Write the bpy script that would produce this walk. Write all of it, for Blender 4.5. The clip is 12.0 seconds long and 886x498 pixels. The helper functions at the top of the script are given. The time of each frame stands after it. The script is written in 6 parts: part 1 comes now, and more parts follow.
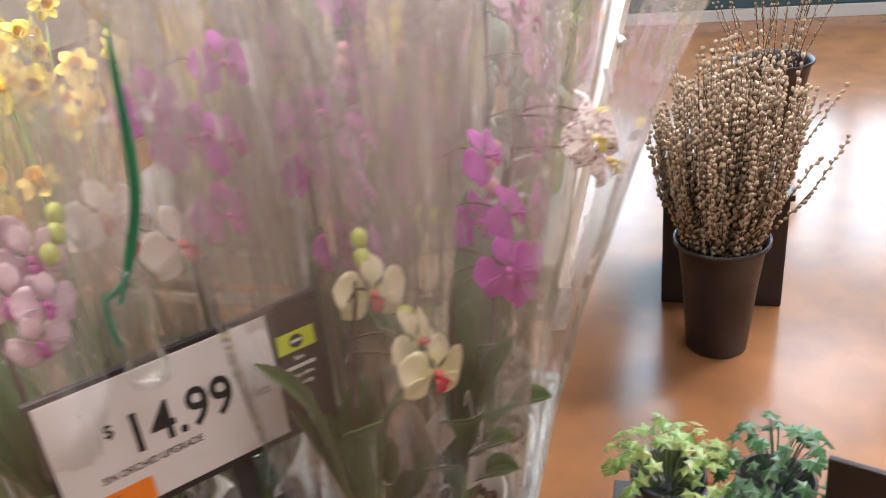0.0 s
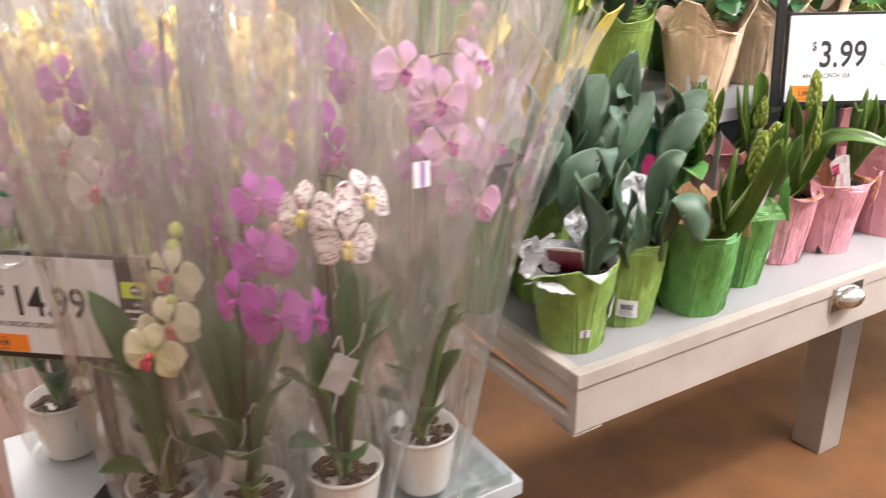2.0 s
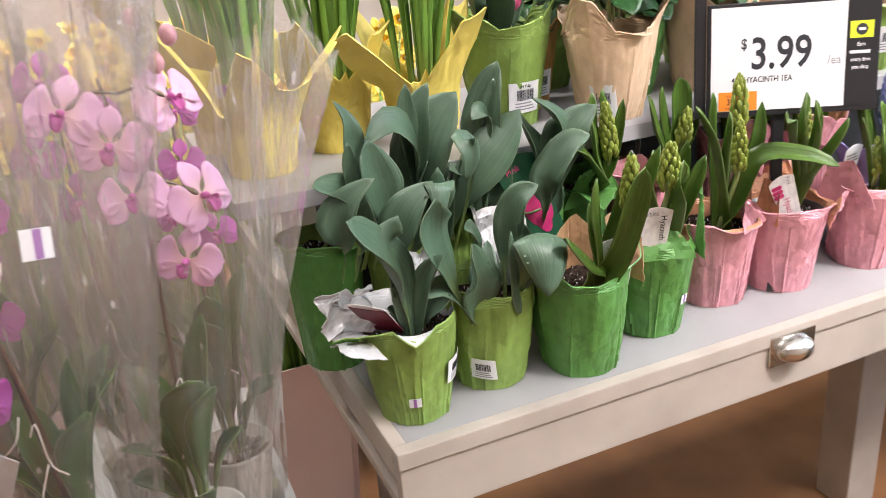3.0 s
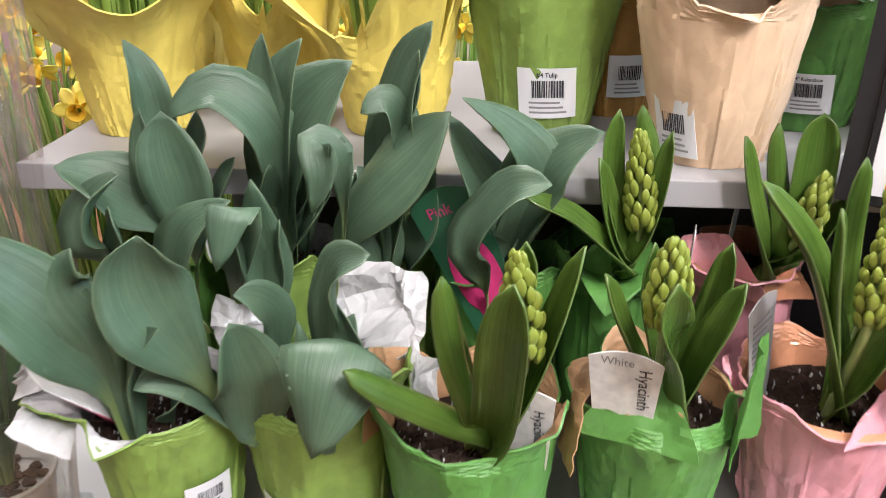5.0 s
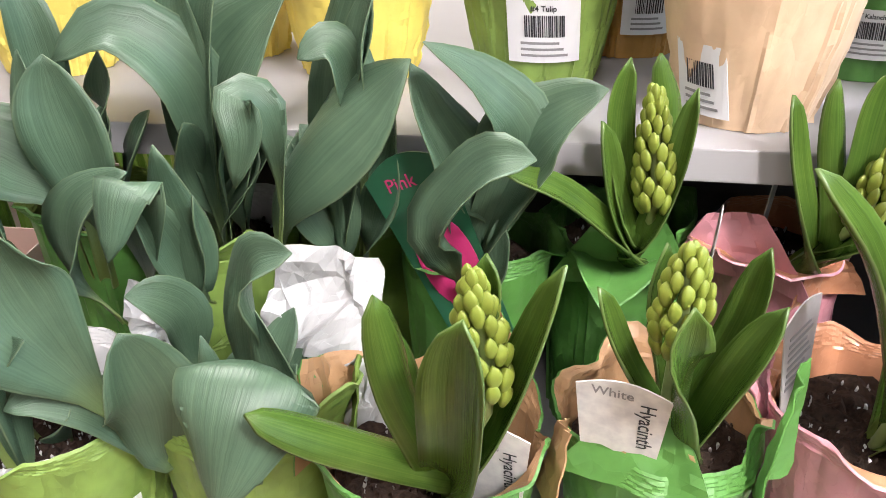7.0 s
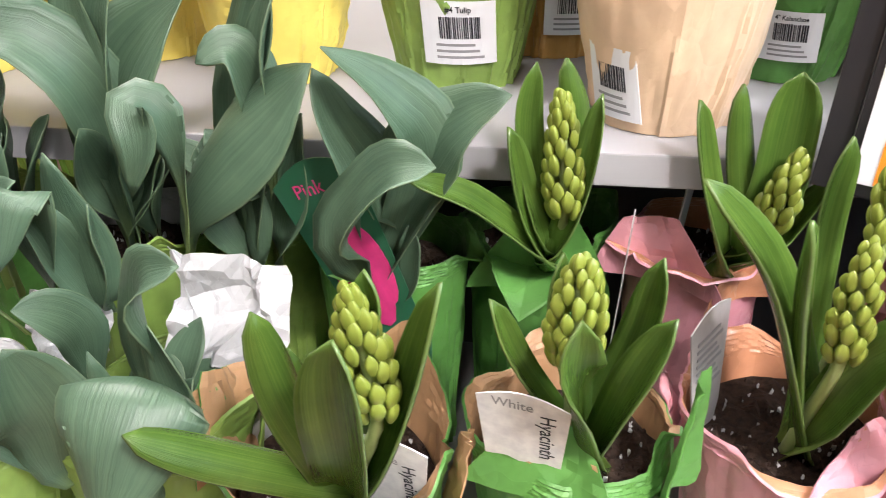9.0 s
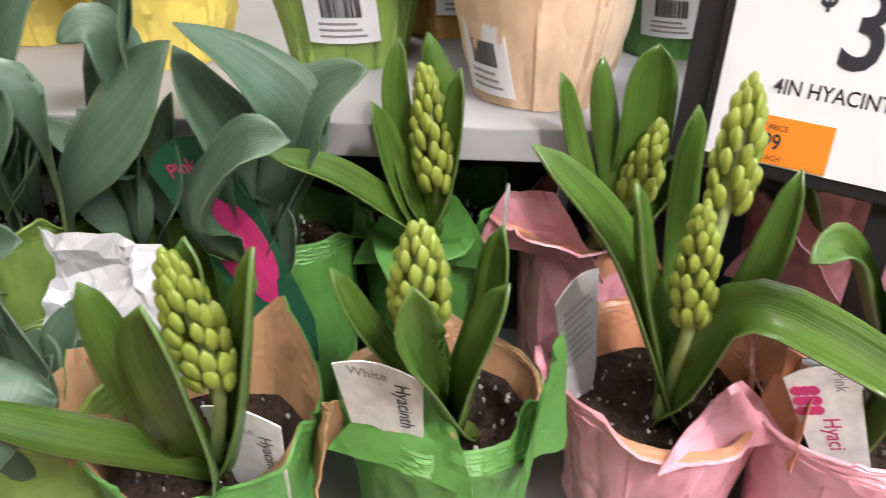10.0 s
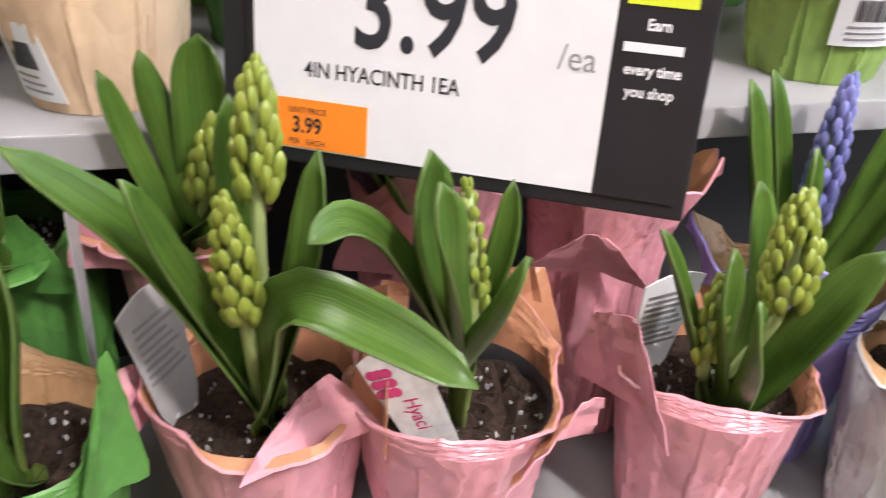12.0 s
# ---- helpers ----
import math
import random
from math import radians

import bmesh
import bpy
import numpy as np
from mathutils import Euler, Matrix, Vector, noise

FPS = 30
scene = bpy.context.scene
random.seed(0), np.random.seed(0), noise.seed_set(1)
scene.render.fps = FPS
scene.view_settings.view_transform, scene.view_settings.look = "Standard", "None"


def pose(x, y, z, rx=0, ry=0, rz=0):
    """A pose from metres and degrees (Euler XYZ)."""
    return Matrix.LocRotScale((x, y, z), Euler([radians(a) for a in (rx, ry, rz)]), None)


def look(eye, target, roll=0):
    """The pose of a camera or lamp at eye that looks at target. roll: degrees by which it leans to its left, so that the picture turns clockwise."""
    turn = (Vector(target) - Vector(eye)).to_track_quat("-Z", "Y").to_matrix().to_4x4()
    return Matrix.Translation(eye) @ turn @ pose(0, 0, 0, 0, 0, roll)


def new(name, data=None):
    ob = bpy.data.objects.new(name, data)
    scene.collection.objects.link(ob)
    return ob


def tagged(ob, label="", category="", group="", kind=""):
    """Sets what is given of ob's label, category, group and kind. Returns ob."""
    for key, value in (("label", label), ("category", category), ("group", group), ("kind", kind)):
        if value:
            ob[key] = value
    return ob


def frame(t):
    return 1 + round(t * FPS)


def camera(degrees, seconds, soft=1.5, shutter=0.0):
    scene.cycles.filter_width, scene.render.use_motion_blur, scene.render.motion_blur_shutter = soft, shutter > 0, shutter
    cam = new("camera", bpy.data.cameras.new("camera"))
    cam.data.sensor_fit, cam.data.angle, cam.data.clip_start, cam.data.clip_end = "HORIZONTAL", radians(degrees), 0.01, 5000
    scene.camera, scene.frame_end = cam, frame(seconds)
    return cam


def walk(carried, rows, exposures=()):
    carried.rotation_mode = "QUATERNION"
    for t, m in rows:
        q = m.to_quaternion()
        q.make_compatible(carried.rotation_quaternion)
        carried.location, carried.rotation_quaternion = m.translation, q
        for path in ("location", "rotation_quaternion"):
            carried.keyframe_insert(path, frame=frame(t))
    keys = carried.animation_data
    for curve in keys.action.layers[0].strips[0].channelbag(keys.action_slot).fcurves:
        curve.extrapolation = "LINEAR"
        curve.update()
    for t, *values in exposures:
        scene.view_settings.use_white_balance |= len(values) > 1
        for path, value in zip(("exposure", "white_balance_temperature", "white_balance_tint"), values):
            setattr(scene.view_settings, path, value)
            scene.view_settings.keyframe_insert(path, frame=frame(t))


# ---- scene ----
PATH = [
    (0, (-1.0351, -0.1454, 1.3254), (-0.1767, 0.1120, 0.8818), -6.22),
    (0.5, (-0.9183, -0.3026, 1.3240), (-0.0807, 0.0103, 0.8763), -5.38),
    (1, (-0.8255, -0.4110, 1.3199), (-0.0885, 0.1010, 0.8787), -7.03),
    (1.5, (-0.7703, -0.6318, 1.3358), (-0.2453, 0.1087, 0.9163), -4.54),
    (2, (-0.6265, -0.7085, 1.3299), (-0.1504, 0.0850, 0.9510), -0.76),
    (2.5, (-0.4088, -0.7462, 1.3586), (0.0432, 0.0651, 0.9879), -2.14),
    (2.7, (-0.3336, -0.7389, 1.3365), (0.0875, 0.0902, 0.9687), -3.86),
    (4.3, (0.1910, -0.5758, 1.2674), (0.2099, 0.3416, 0.8699), -1.34),
    (4.5, (0.2278, -0.5232, 1.2522), (0.2396, 0.3911, 0.8473), -2.46),
    (5, (0.3030, -0.4021, 1.2350), (0.2234, 0.5041, 0.8197), -0.17),
    (5.5, (0.3273, -0.3329, 1.2300), (0.2102, 0.5626, 0.8008), -1.39),
    (6, (0.3263, -0.3165, 1.2249), (0.2117, 0.5749, 0.7862), -0.51),
    (6.5, (0.3277, -0.2958, 1.2157), (0.2168, 0.5787, 0.7435), -0.35),
    (8.3, (0.3327, -0.2345, 1.2229), (0.2625, 0.6152, 0.7002), 1.32),
    (8.5, (0.3371, -0.2479, 1.2220), (0.2715, 0.6105, 0.7132), 1.18),
    (9, (0.3643, -0.2557, 1.2216), (0.2953, 0.6017, 0.7116), 0.70),
    (9.5, (0.3889, -0.2633, 1.2213), (0.3238, 0.5932, 0.7093), 0.47),
    (10, (0.4281, -0.2614, 1.2146), (0.3827, 0.5945, 0.6995), 0.54),
    (10.5, (0.4547, -0.2614, 1.2071), (0.4888, 0.5994, 0.6992), 1.89),
    (11, (0.4735, -0.2587, 1.2041), (0.5600, 0.5990, 0.6973), 2.26),
    (11.5, (0.5051, -0.2566, 1.1996), (0.6404, 0.5980, 0.6982), 2.17),
    (12, (0.5444, -0.2542, 1.1979), (0.7592, 0.5893, 0.7056), 2.71),
]
cam = camera(56.2, 12.0, 0.75, 0.35)
walk(cam, [(t, look(eye, target, roll)) for t, eye, target, roll in PATH], exposures=[(0.0, -0.40), (1.0, -0.42), (1.5, -0.28), (2.5, -0.42), (4.5, -0.68), (5.5, -0.40), (8.5, -0.22), (9.5, -0.42), (10.5, -0.74), (12.0, -0.80)])

# ---- world and lamps ----
world = bpy.data.worlds.new("shop_air")
scene.world = world
world.use_nodes = True
world.node_tree.nodes["Background"].inputs["Color"].default_value = (1.0, 0.95, 0.9, 1)
world.node_tree.nodes["Background"].inputs["Strength"].default_value = 0.19


def area_lamp(name, eye, target, w, h, watts, colour, beam=180):
    d = bpy.data.lights.new(name, "AREA")
    d.shape, d.size, d.size_y, d.energy, d.color, d.spread = "RECTANGLE", w, h, watts, colour, math.radians(beam)
    ob = new(name, d)
    ob.matrix_world = look(eye, target)
    return ob


WARM = (1.0, 0.93, 0.935)
area_lamp("track_lamp_key", (0.3, -1.8, 3.4), (0.45, 0.1, 0.8), 0.24, 0.24, 22, WARM)
area_lamp("track_lamp_right", (1.45, -1.6, 3.3), (0.82, 0.12, 0.85), 0.24, 0.24, 13, WARM, 46)
area_lamp("ceiling_lamp_near", (-0.8, -1.4, 3.9), (-0.8, -1.4, 0), 1.6, 0.6, 62, WARM)
area_lamp("ceiling_lamp_back", (-0.8, 1.5, 3.9), (-0.8, 1.5, 0), 1.6, 0.6, 275, WARM)
# added fill with no known fixture, lifts the dark fronts under the tier
area_lamp("ceiling_lamp_front", (2.3, -2.0, 3.4), (0.6, 0.2, 0.8), 1.8, 0.8, 115, WARM)
area_lamp("ceiling_lamp_far", (3.0, -1.2, 3.9), (3.0, -1.2, 0), 1.6, 0.6, 140, WARM)


# ---- materials ----
def mat(name, colour, rough=0.6, metal=0.0, var=0.12, scale=40.0, bump=0.1, bump_scale=200.0, colour2=None, spec=0.5, trans=0.0, creased=0.0):
    m = bpy.data.materials.new(name)
    m.use_nodes = True
    nt = m.node_tree
    b = nt.nodes["Principled BSDF"]
    b.inputs["Roughness"].default_value, b.inputs["Metallic"].default_value = rough, metal
    b.inputs["Specular IOR Level"].default_value = spec
    tc = nt.nodes.new("ShaderNodeTexCoord")
    n1 = nt.nodes.new("ShaderNodeTexNoise")
    n1.inputs["Scale"].default_value, n1.inputs["Detail"].default_value = scale, 5
    nt.links.new(tc.outputs["Object"], n1.inputs["Vector"])
    mix = nt.nodes.new("ShaderNodeMix")
    mix.data_type = "RGBA"
    c2 = colour2 or tuple(c * (1 - 2 * var) for c in colour)
    mix.inputs[6].default_value = (*colour, 1)
    mix.inputs[7].default_value = (*c2, 1)
    ramp = nt.nodes.new("ShaderNodeMapRange")
    ramp.inputs[1].default_value, ramp.inputs[2].default_value = 0.35, 0.7
    nt.links.new(n1.outputs["Fac"], ramp.inputs[0])
    nt.links.new(ramp.outputs[0], mix.inputs[0])
    nt.links.new(mix.outputs[2], b.inputs["Base Color"])
    if bump:
        n2 = nt.nodes.new("ShaderNodeTexNoise")
        n2.inputs["Scale"].default_value, n2.inputs["Detail"].default_value = bump_scale, 4
        nt.links.new(tc.outputs["Object"], n2.inputs["Vector"])
        bp = nt.nodes.new("ShaderNodeBump")
        bp.inputs["Strength"].default_value, bp.inputs["Distance"].default_value = bump, 0.002
        if creased:
            n2.inputs["Scale"].default_value, n2.inputs["Detail"].default_value = 14, 3
            wob = nt.nodes.new("ShaderNodeMix")
            wob.data_type = "VECTOR"
            wob.inputs[0].default_value = 0.05
            long = nt.nodes.new("ShaderNodeMapping")
            long.inputs["Scale"].default_value = (1, 1, 0.55)
            nt.links.new(tc.outputs["Object"], long.inputs[0])
            nt.links.new(long.outputs[0], wob.inputs[4])
            nt.links.new(n2.outputs["Color"], wob.inputs[5])
            heights = []
            for cells, slope in ((42, 0.45), (120, 0.30)):
                cell = nt.nodes.new("ShaderNodeTexVoronoi")
                cell.inputs["Scale"].default_value = cells
                nt.links.new(wob.outputs[1], cell.inputs["Vector"])
                away = nt.nodes.new("ShaderNodeVectorMath")
                away.operation = "SUBTRACT"
                nt.links.new(wob.outputs[1], away.inputs[0])
                nt.links.new(cell.outputs["Position"], away.inputs[1])
                lean = nt.nodes.new("ShaderNodeVectorMath")
                lean.operation = "MULTIPLY_ADD"
                lean.inputs[1].default_value, lean.inputs[2].default_value = (slope * 2,) * 3, (-slope,) * 3
                nt.links.new(cell.outputs["Color"], lean.inputs[0])
                tilt = nt.nodes.new("ShaderNodeVectorMath")
                tilt.operation = "DOT_PRODUCT"
                nt.links.new(away.outputs[0], tilt.inputs[0])
                nt.links.new(lean.outputs[0], tilt.inputs[1])
                heights.append(tilt.outputs["Value"])
            crush = nt.nodes.new("ShaderNodeMath")
            crush.operation = "ADD"
            nt.links.new(heights[0], crush.inputs[0])
            nt.links.new(heights[1], crush.inputs[1])
            bp.inputs["Strength"].default_value, bp.inputs["Distance"].default_value = creased, 1.0
        nt.links.new(crush.outputs[0] if creased else n2.outputs["Fac"], bp.inputs["Height"])
        nt.links.new(bp.outputs[0], b.inputs["Normal"])
    if trans:
        b.inputs["Subsurface Weight"].default_value = trans
        b.inputs["Subsurface Radius"].default_value = (0.004, 0.006, 0.002)
        b.inputs["Subsurface Scale"].default_value = 0.5
    return m


M_FLOOR = mat("polished_concrete", (0.27, 0.128, 0.056), 0.2, spec=0.3, var=0.1, scale=5.0, bump=0.12, bump_scale=60, colour2=(0.19, 0.092, 0.045))
M_TOP = mat("grey_laminate", (0.29, 0.29, 0.295), 0.5, var=0.04, scale=12, bump=0.03)
M_WOOD = mat("greyed_maple", (0.42, 0.375, 0.325), 0.5, var=0.08, scale=9, bump=0.08, colour2=(0.34, 0.30, 0.26))
M_TIER = mat("grey_shelf_laminate", (0.33, 0.33, 0.34), 0.45, var=0.04, scale=12, bump=0.02)
M_LIME = mat("lime_paper", (0.205, 0.325, 0.068), 0.55, var=0.1, scale=60, bump=0.4, bump_scale=120, creased=0.32)
M_GREEN = mat("green_paper", (0.085, 0.24, 0.048), 0.5, var=0.12, scale=60, bump=0.4, bump_scale=120, creased=0.4)
M_PINK = mat("pink_paper", (0.60, 0.275, 0.32), 0.30, var=0.08, scale=50, bump=0.35, bump_scale=90, creased=0.45)
M_LINING = mat("brown_kraft_lining", (0.40, 0.235, 0.12), 0.5, var=0.1, scale=50, bump=0.25, creased=0.32)
M_KRAFT = mat("kraft_paper", (0.66, 0.475, 0.315), 0.6, var=0.06, scale=50, bump=0.25, bump_scale=90, creased=0.2)
M_PEACH = mat("peach_kraft_lining", (0.50, 0.235, 0.13), 0.28, var=0.1, scale=40, bump=0.3, bump_scale=70, creased=0.45)
M_YELLOW = mat("yellow_paper", (0.74, 0.60, 0.13), 0.5, var=0.06, scale=30, bump=0.2, bump_scale=70, creased=0.22)
M_LILAC = mat("lilac_paper", (0.30, 0.27, 0.62), 0.5, var=0.08, scale=50, bump=0.3, bump_scale=90, creased=0.32)
M_WHITE = mat("white_paper", (0.50, 0.51, 0.52), 0.28, var=0.04, scale=60, bump=0.3, bump_scale=80, creased=0.55)
M_SOIL = mat("potting_soil", (0.040, 0.024, 0.017), 0.95, spec=0.2, var=0.3, scale=260, bump=1.0, bump_scale=330, colour2=(0.016, 0.010, 0.008))
M_BLACK = mat("black_plastic", (0.015, 0.015, 0.018), 0.35, var=0.1, bump=0.04)
# near-black colour standing in for the shade below the tier
M_TIERSHADE = mat("dark_grey_panel", (0.05, 0.045, 0.043), 0.6, var=0.15, scale=10, bump=0.05)
M_CARD = mat("white_card", (0.70, 0.71, 0.735), 0.4, var=0.02, bump=0.0)
M_INK = mat("black_ink", (0.02, 0.022, 0.03), 0.5, var=0.0, bump=0.0)
M_ORANGE = mat("orange_sticker", (0.85, 0.24, 0.02), 0.5, var=0.03, bump=0.0)
M_STEEL = mat("brushed_nickel", (0.62, 0.60, 0.57), 0.25, metal=1.0, var=0.05, bump=0.05)
M_WALL = mat("shop_wall_paint", (0.60, 0.51, 0.42), 0.7, var=0.05, scale=3)
M_CEIL = mat("ceiling_paint", (0.80, 0.78, 0.74), 0.8, var=0.05, scale=2)
M_TEAL = mat("dark_teal_plinth", (0.03, 0.07, 0.09), 0.4, var=0.1, scale=5)


# ---- mesh helpers ----
def part(name, bm, material, parent=None, label="", smooth=False):
    me = bpy.data.meshes.new(name)
    bm.to_mesh(me)
    bm.free()
    for m in (material if isinstance(material, (list, tuple)) else [material]):
        me.materials.append(m)
    if smooth:
        for p in me.polygons:
            p.use_smooth = True
    ob = new(name, me)
    if parent:
        ob.parent = parent
    if label:
        ob["label"] = label
    return ob


def thing(name, at, label, category, group="", turn=0.0):
    ob = new(name)
    ob.empty_display_size = 0.02
    ob.matrix_world = pose(*at, 0, 0, turn)
    return tagged(ob, label, category, group)


def box(lo, hi, bevel=0.0, bm=None):
    bm = bm or bmesh.new()
    r = bmesh.ops.create_cube(bm, size=1.0)
    c, s = (Vector(lo) + Vector(hi)) / 2, Vector(hi) - Vector(lo)
    for v in r["verts"]:
        v.co = Vector((v.co.x * s.x, v.co.y * s.y, v.co.z * s.z)) + c
    if bevel:
        edges = list({e for v in r["verts"] for e in v.link_edges})
        bmesh.ops.bevel(bm, geom=edges, offset=bevel, segments=2, affect="EDGES", profile=0.6)
    return bm


def lathe(profile, n=32, bm=None, wob=None):
    """Turns (radius, z) rows round the z axis."""
    bm = bm or bmesh.new()
    rings = []
    for r, z in profile:
        rings.append([bm.verts.new((r * math.cos(2 * math.pi * k / n), r * math.sin(2 * math.pi * k / n), z)) for k in range(n)])
    for a, b in zip(rings, rings[1:]):
        for k in range(n):
            bm.faces.new((a[k], a[(k + 1) % n], b[(k + 1) % n], b[k]))
    return bm

# ---- the shop: floor, walls, ceiling ----
tagged(part("floor", box((-5, -4, -0.1), (6, 5, 0)), M_FLOOR), "polished brown concrete shop floor", "floor", kind="structure")
tagged(part("ceiling", box((-5, -4, 4.2), (6, 5, 4.3)), M_CEIL), "plain pale shop ceiling", "ceiling", kind="structure")
tagged(part("wall_north", box((-5, 5, 0), (6, 5.15, 4.2)), M_WALL), "warm beige shop wall behind the displays", "wall", kind="structure")
tagged(part("wall_south", box((-5, -4.15, 0), (6, -4, 4.2)), M_WALL), "warm beige shop wall", "wall", kind="structure")
tagged(part("wall_west", box((-5.15, -4.15, 0), (-5, 5.15, 4.2)), M_WALL), "warm beige shop wall", "wall", kind="structure")
tagged(part("wall_east", box((6, -4.15, 0), (6.15, 5.15, 4.2)), M_WALL), "warm beige shop wall behind a cold case", "wall", kind="structure")

T = 0.768     # height of the front table's top
TIER = 1.022  # height of the raised tier


# ---- display table ----
def display_table():
    tb = thing("display_table", (1.2, 0.3, 0), "greyed wood display table with grey laminate top and nickel cup pulls", "table")
    o = Vector((-1.2, -0.3, 0))

    def p(name, lo, hi, m, bev=0.002, label=""):
        return part(name, box(Vector(lo) + o, Vector(hi) + o, bev), m, tb, label)
    p("tabletop", (0.018, 0.018, T - 0.02), (2.6, 0.9, T), M_TOP, 0.001, "grey laminate top")
    p("front_edging", (0, 0, T - 0.022), (2.6, 0.018, T + 0.0005), M_WOOD)
    p("side_edging", (0, 0.0182, T - 0.022), (0.018, 0.9, T + 0.0005), M_WOOD)
    p("apron_front", (0.002, 0.003, T - 0.092), (2.6, 0.022, T - 0.0222), M_WOOD)
    p("apron_side", (0.003, 0.0222, T - 0.05), (0.02, 0.9, T - 0.0222), M_WOOD)
    p("apron_rail", (0.003, 0.0222, T - 0.092), (0.02, 0.9, T - 0.075), M_WOOD)
    p("corner_bracket", (0.0, 0.001, T - 0.096), (0.05, 0.05, T - 0.0922), M_STEEL, 0.001, "grey metal corner bracket")
    for x, y in ((1.13, 0.33), (0.2, 0.75), (2.3, 0.33), (2.3, 0.75)):
        p("leg", (x, y, 0), (x + 0.085, y + 0.085, T - 0.022), M_WOOD, 0.004)
    return tb


display_table()


def raised_tier():
    tr = thing("raised_tier", (1.2, 0.45, T), "raised grey laminate shelf tier standing on the display table", "shelf")
    o = Vector((-1.2, -0.45, -T))

    def p(name, lo, hi, m, bev=0.0015):
        return part(name, box(Vector(lo) + o, Vector(hi) + o, bev), m, tr)
    p("shelf_board", (-0.095, 0.201, TIER - 0.022), (2.6, 0.62, TIER), M_TIER)
    for x in (-0.06, 0.86, 1.7, 2.5):
        p("support", (max(x, 0.03), 0.34, T), (max(x, 0.03) + 0.03, 0.6, TIER - 0.0222), M_TIER)
    # added dark sheet that imitates the shade behind the second row of pots
    p("back_panel", (0.0605, 0.345, T), (2.49, 0.355, TIER - 0.0222), M_TIERSHADE)
    return tr


raised_tier()

# ---- wrapped pots ----
SOIL = {}


def wrapped_pot(at, outer, inner, seed, peaks, r0=0.042, r1=0.058, h=0.118, name="potted_plant", label="", category="potted plant", group="", bare_rim=False, stiff=False):
    """A pot in a paper sheet. peaks: rows of (angle, height over the rim, outward lean, half width in degrees)."""
    rnd = random.Random(seed)
    th = thing(name, (at[0], at[1], at[2] + 0.0005), label, category, group)
    n, rows = 180, 24

    def knots(count, lo, hi):
        """Uneven corners round the pot, joined by straight runs, as paper folds."""
        at_ = sorted((k + rnd.uniform(-0.38, 0.38)) * 6.2832 / count % 6.2832 for k in range(count))
        val = [rnd.uniform(lo, hi) for _ in range(count)]
        return [at_[-1] - 6.2832] + at_ + [at_[0] + 6.2832], [val[-1]] + val + [val[0]]

    def run(kn, a):
        return float(np.interp(a % 6.2832, kn[0], kn[1]))
    foot_k, body_k, rim_k = knots(17, -0.0018, 0.0016), knots(13, -0.0026, 0.0024), knots(15, -0.0050, 0.0050)
    edge_k, lift_k, bend_k = knots(9, -0.009, 0.006), knots(13, -0.014, 0.008), knots(7, -1.2, 0.8)
    tucks = [(rnd.uniform(0, 6.2832), rnd.uniform(0.05, 0.10), rnd.uniform(0.0018, 0.0036), rnd.uniform(-0.25, 0.25), rnd.uniform(0.45, 1.1)) for _ in range(15)]

    def shape(a, s):
        """A point of the sheet: angle a, s from 0 at the foot over 1 at the rim to 2 at the sheet's edge."""
        u = min(s, 1.0)
        r = r0 + (r1 - r0) * u ** 0.9
        z = h * u
        slant = a + 0.25 * u
        r += run(foot_k, a) * (1 - u) + run(body_k, slant) * (1 - abs(2 * u - 1)) + run(rim_k, a) * u * 0.6
        r += 0.0012 * noise.noise((9 * math.cos(a), 9 * math.sin(a), 14 * s + seed))
        for fa, fw, fh, slope, reach in tucks:
            d = (a - fa - slope * u + math.pi) % 6.2832 - math.pi
            if -fw < d < fw and u < reach:
                r += fh * (1 - d / fw if d > 0 else 0.0) * (1 - u / reach) ** 0.5
        if s > 1:
            w = s - 1
            up, out = 0.010, 0.001
            for pa, ph, po, pw in peaks:
                d = abs((math.degrees(a) - pa + 180) % 360 - 180)
                k = max(0.0, 1 - d / pw) if pw < 55 else max(0.0, 1 - (d / pw) ** 1.6)
                up += ph * k
                out += po * k
            z += max(0.011, up * (1 - 0.25 * w * (out > 0.02)) + run(lift_k, a)) * w
            r += out * w * (0.55 + 0.45 * w) + run(rim_k, a) * w * 0.5 + run(edge_k, a) * w
            if stiff:
                b = a + 0.37 * seed
                corner = 1 / max(abs(math.cos(b)), abs(math.sin(b))) - 1
                r += (0.10 * corner - 0.010 - 0.3 * out) * w
                z += (0.15 * corner - 0.005) * w
            over = 0.0 if stiff else max(0.0, run(bend_k, a)) * max(0.0, w - 0.55) * 1.7
            r += 0.020 * over
            z -= 0.026 * over
            if out > 0.035 and not stiff:
                z -= (out - 0.035) * 0.9 * w * w
        return Vector((r * math.cos(a), r * math.sin(a), z))
    bm = bmesh.new()
    outs, ins = [], []
    for j in range(rows + 1):
        s = 2.0 * j / rows
        outs.append([bm.verts.new(shape(2 * math.pi * k / n, s)) for k in range(n)])
        ro = []
        for k in range(n):
            a = 2 * math.pi * k / n
            q = shape(a, s)
            ro.append(bm.verts.new(q - Vector((math.cos(a), math.sin(a), -0.7 * (s > 1))) * 0.0016))
        ins.append(ro)
    for j in range(rows):
        for k in range(n):
            k2 = (k + 1) % n
            bm.faces.new((outs[j][k], outs[j][k2], outs[j + 1][k2], outs[j + 1][k]))
            f = bm.faces.new((ins[j][k2], ins[j][k], ins[j + 1][k], ins[j + 1][k2]))
            f.material_index = 1
    for k in range(n):
        k2 = (k + 1) % n
        bm.faces.new((outs[rows][k], outs[rows][k2], ins[rows][k2], ins[rows][k]))
    bm.faces.new([outs[0][k] for k in reversed(range(n))])
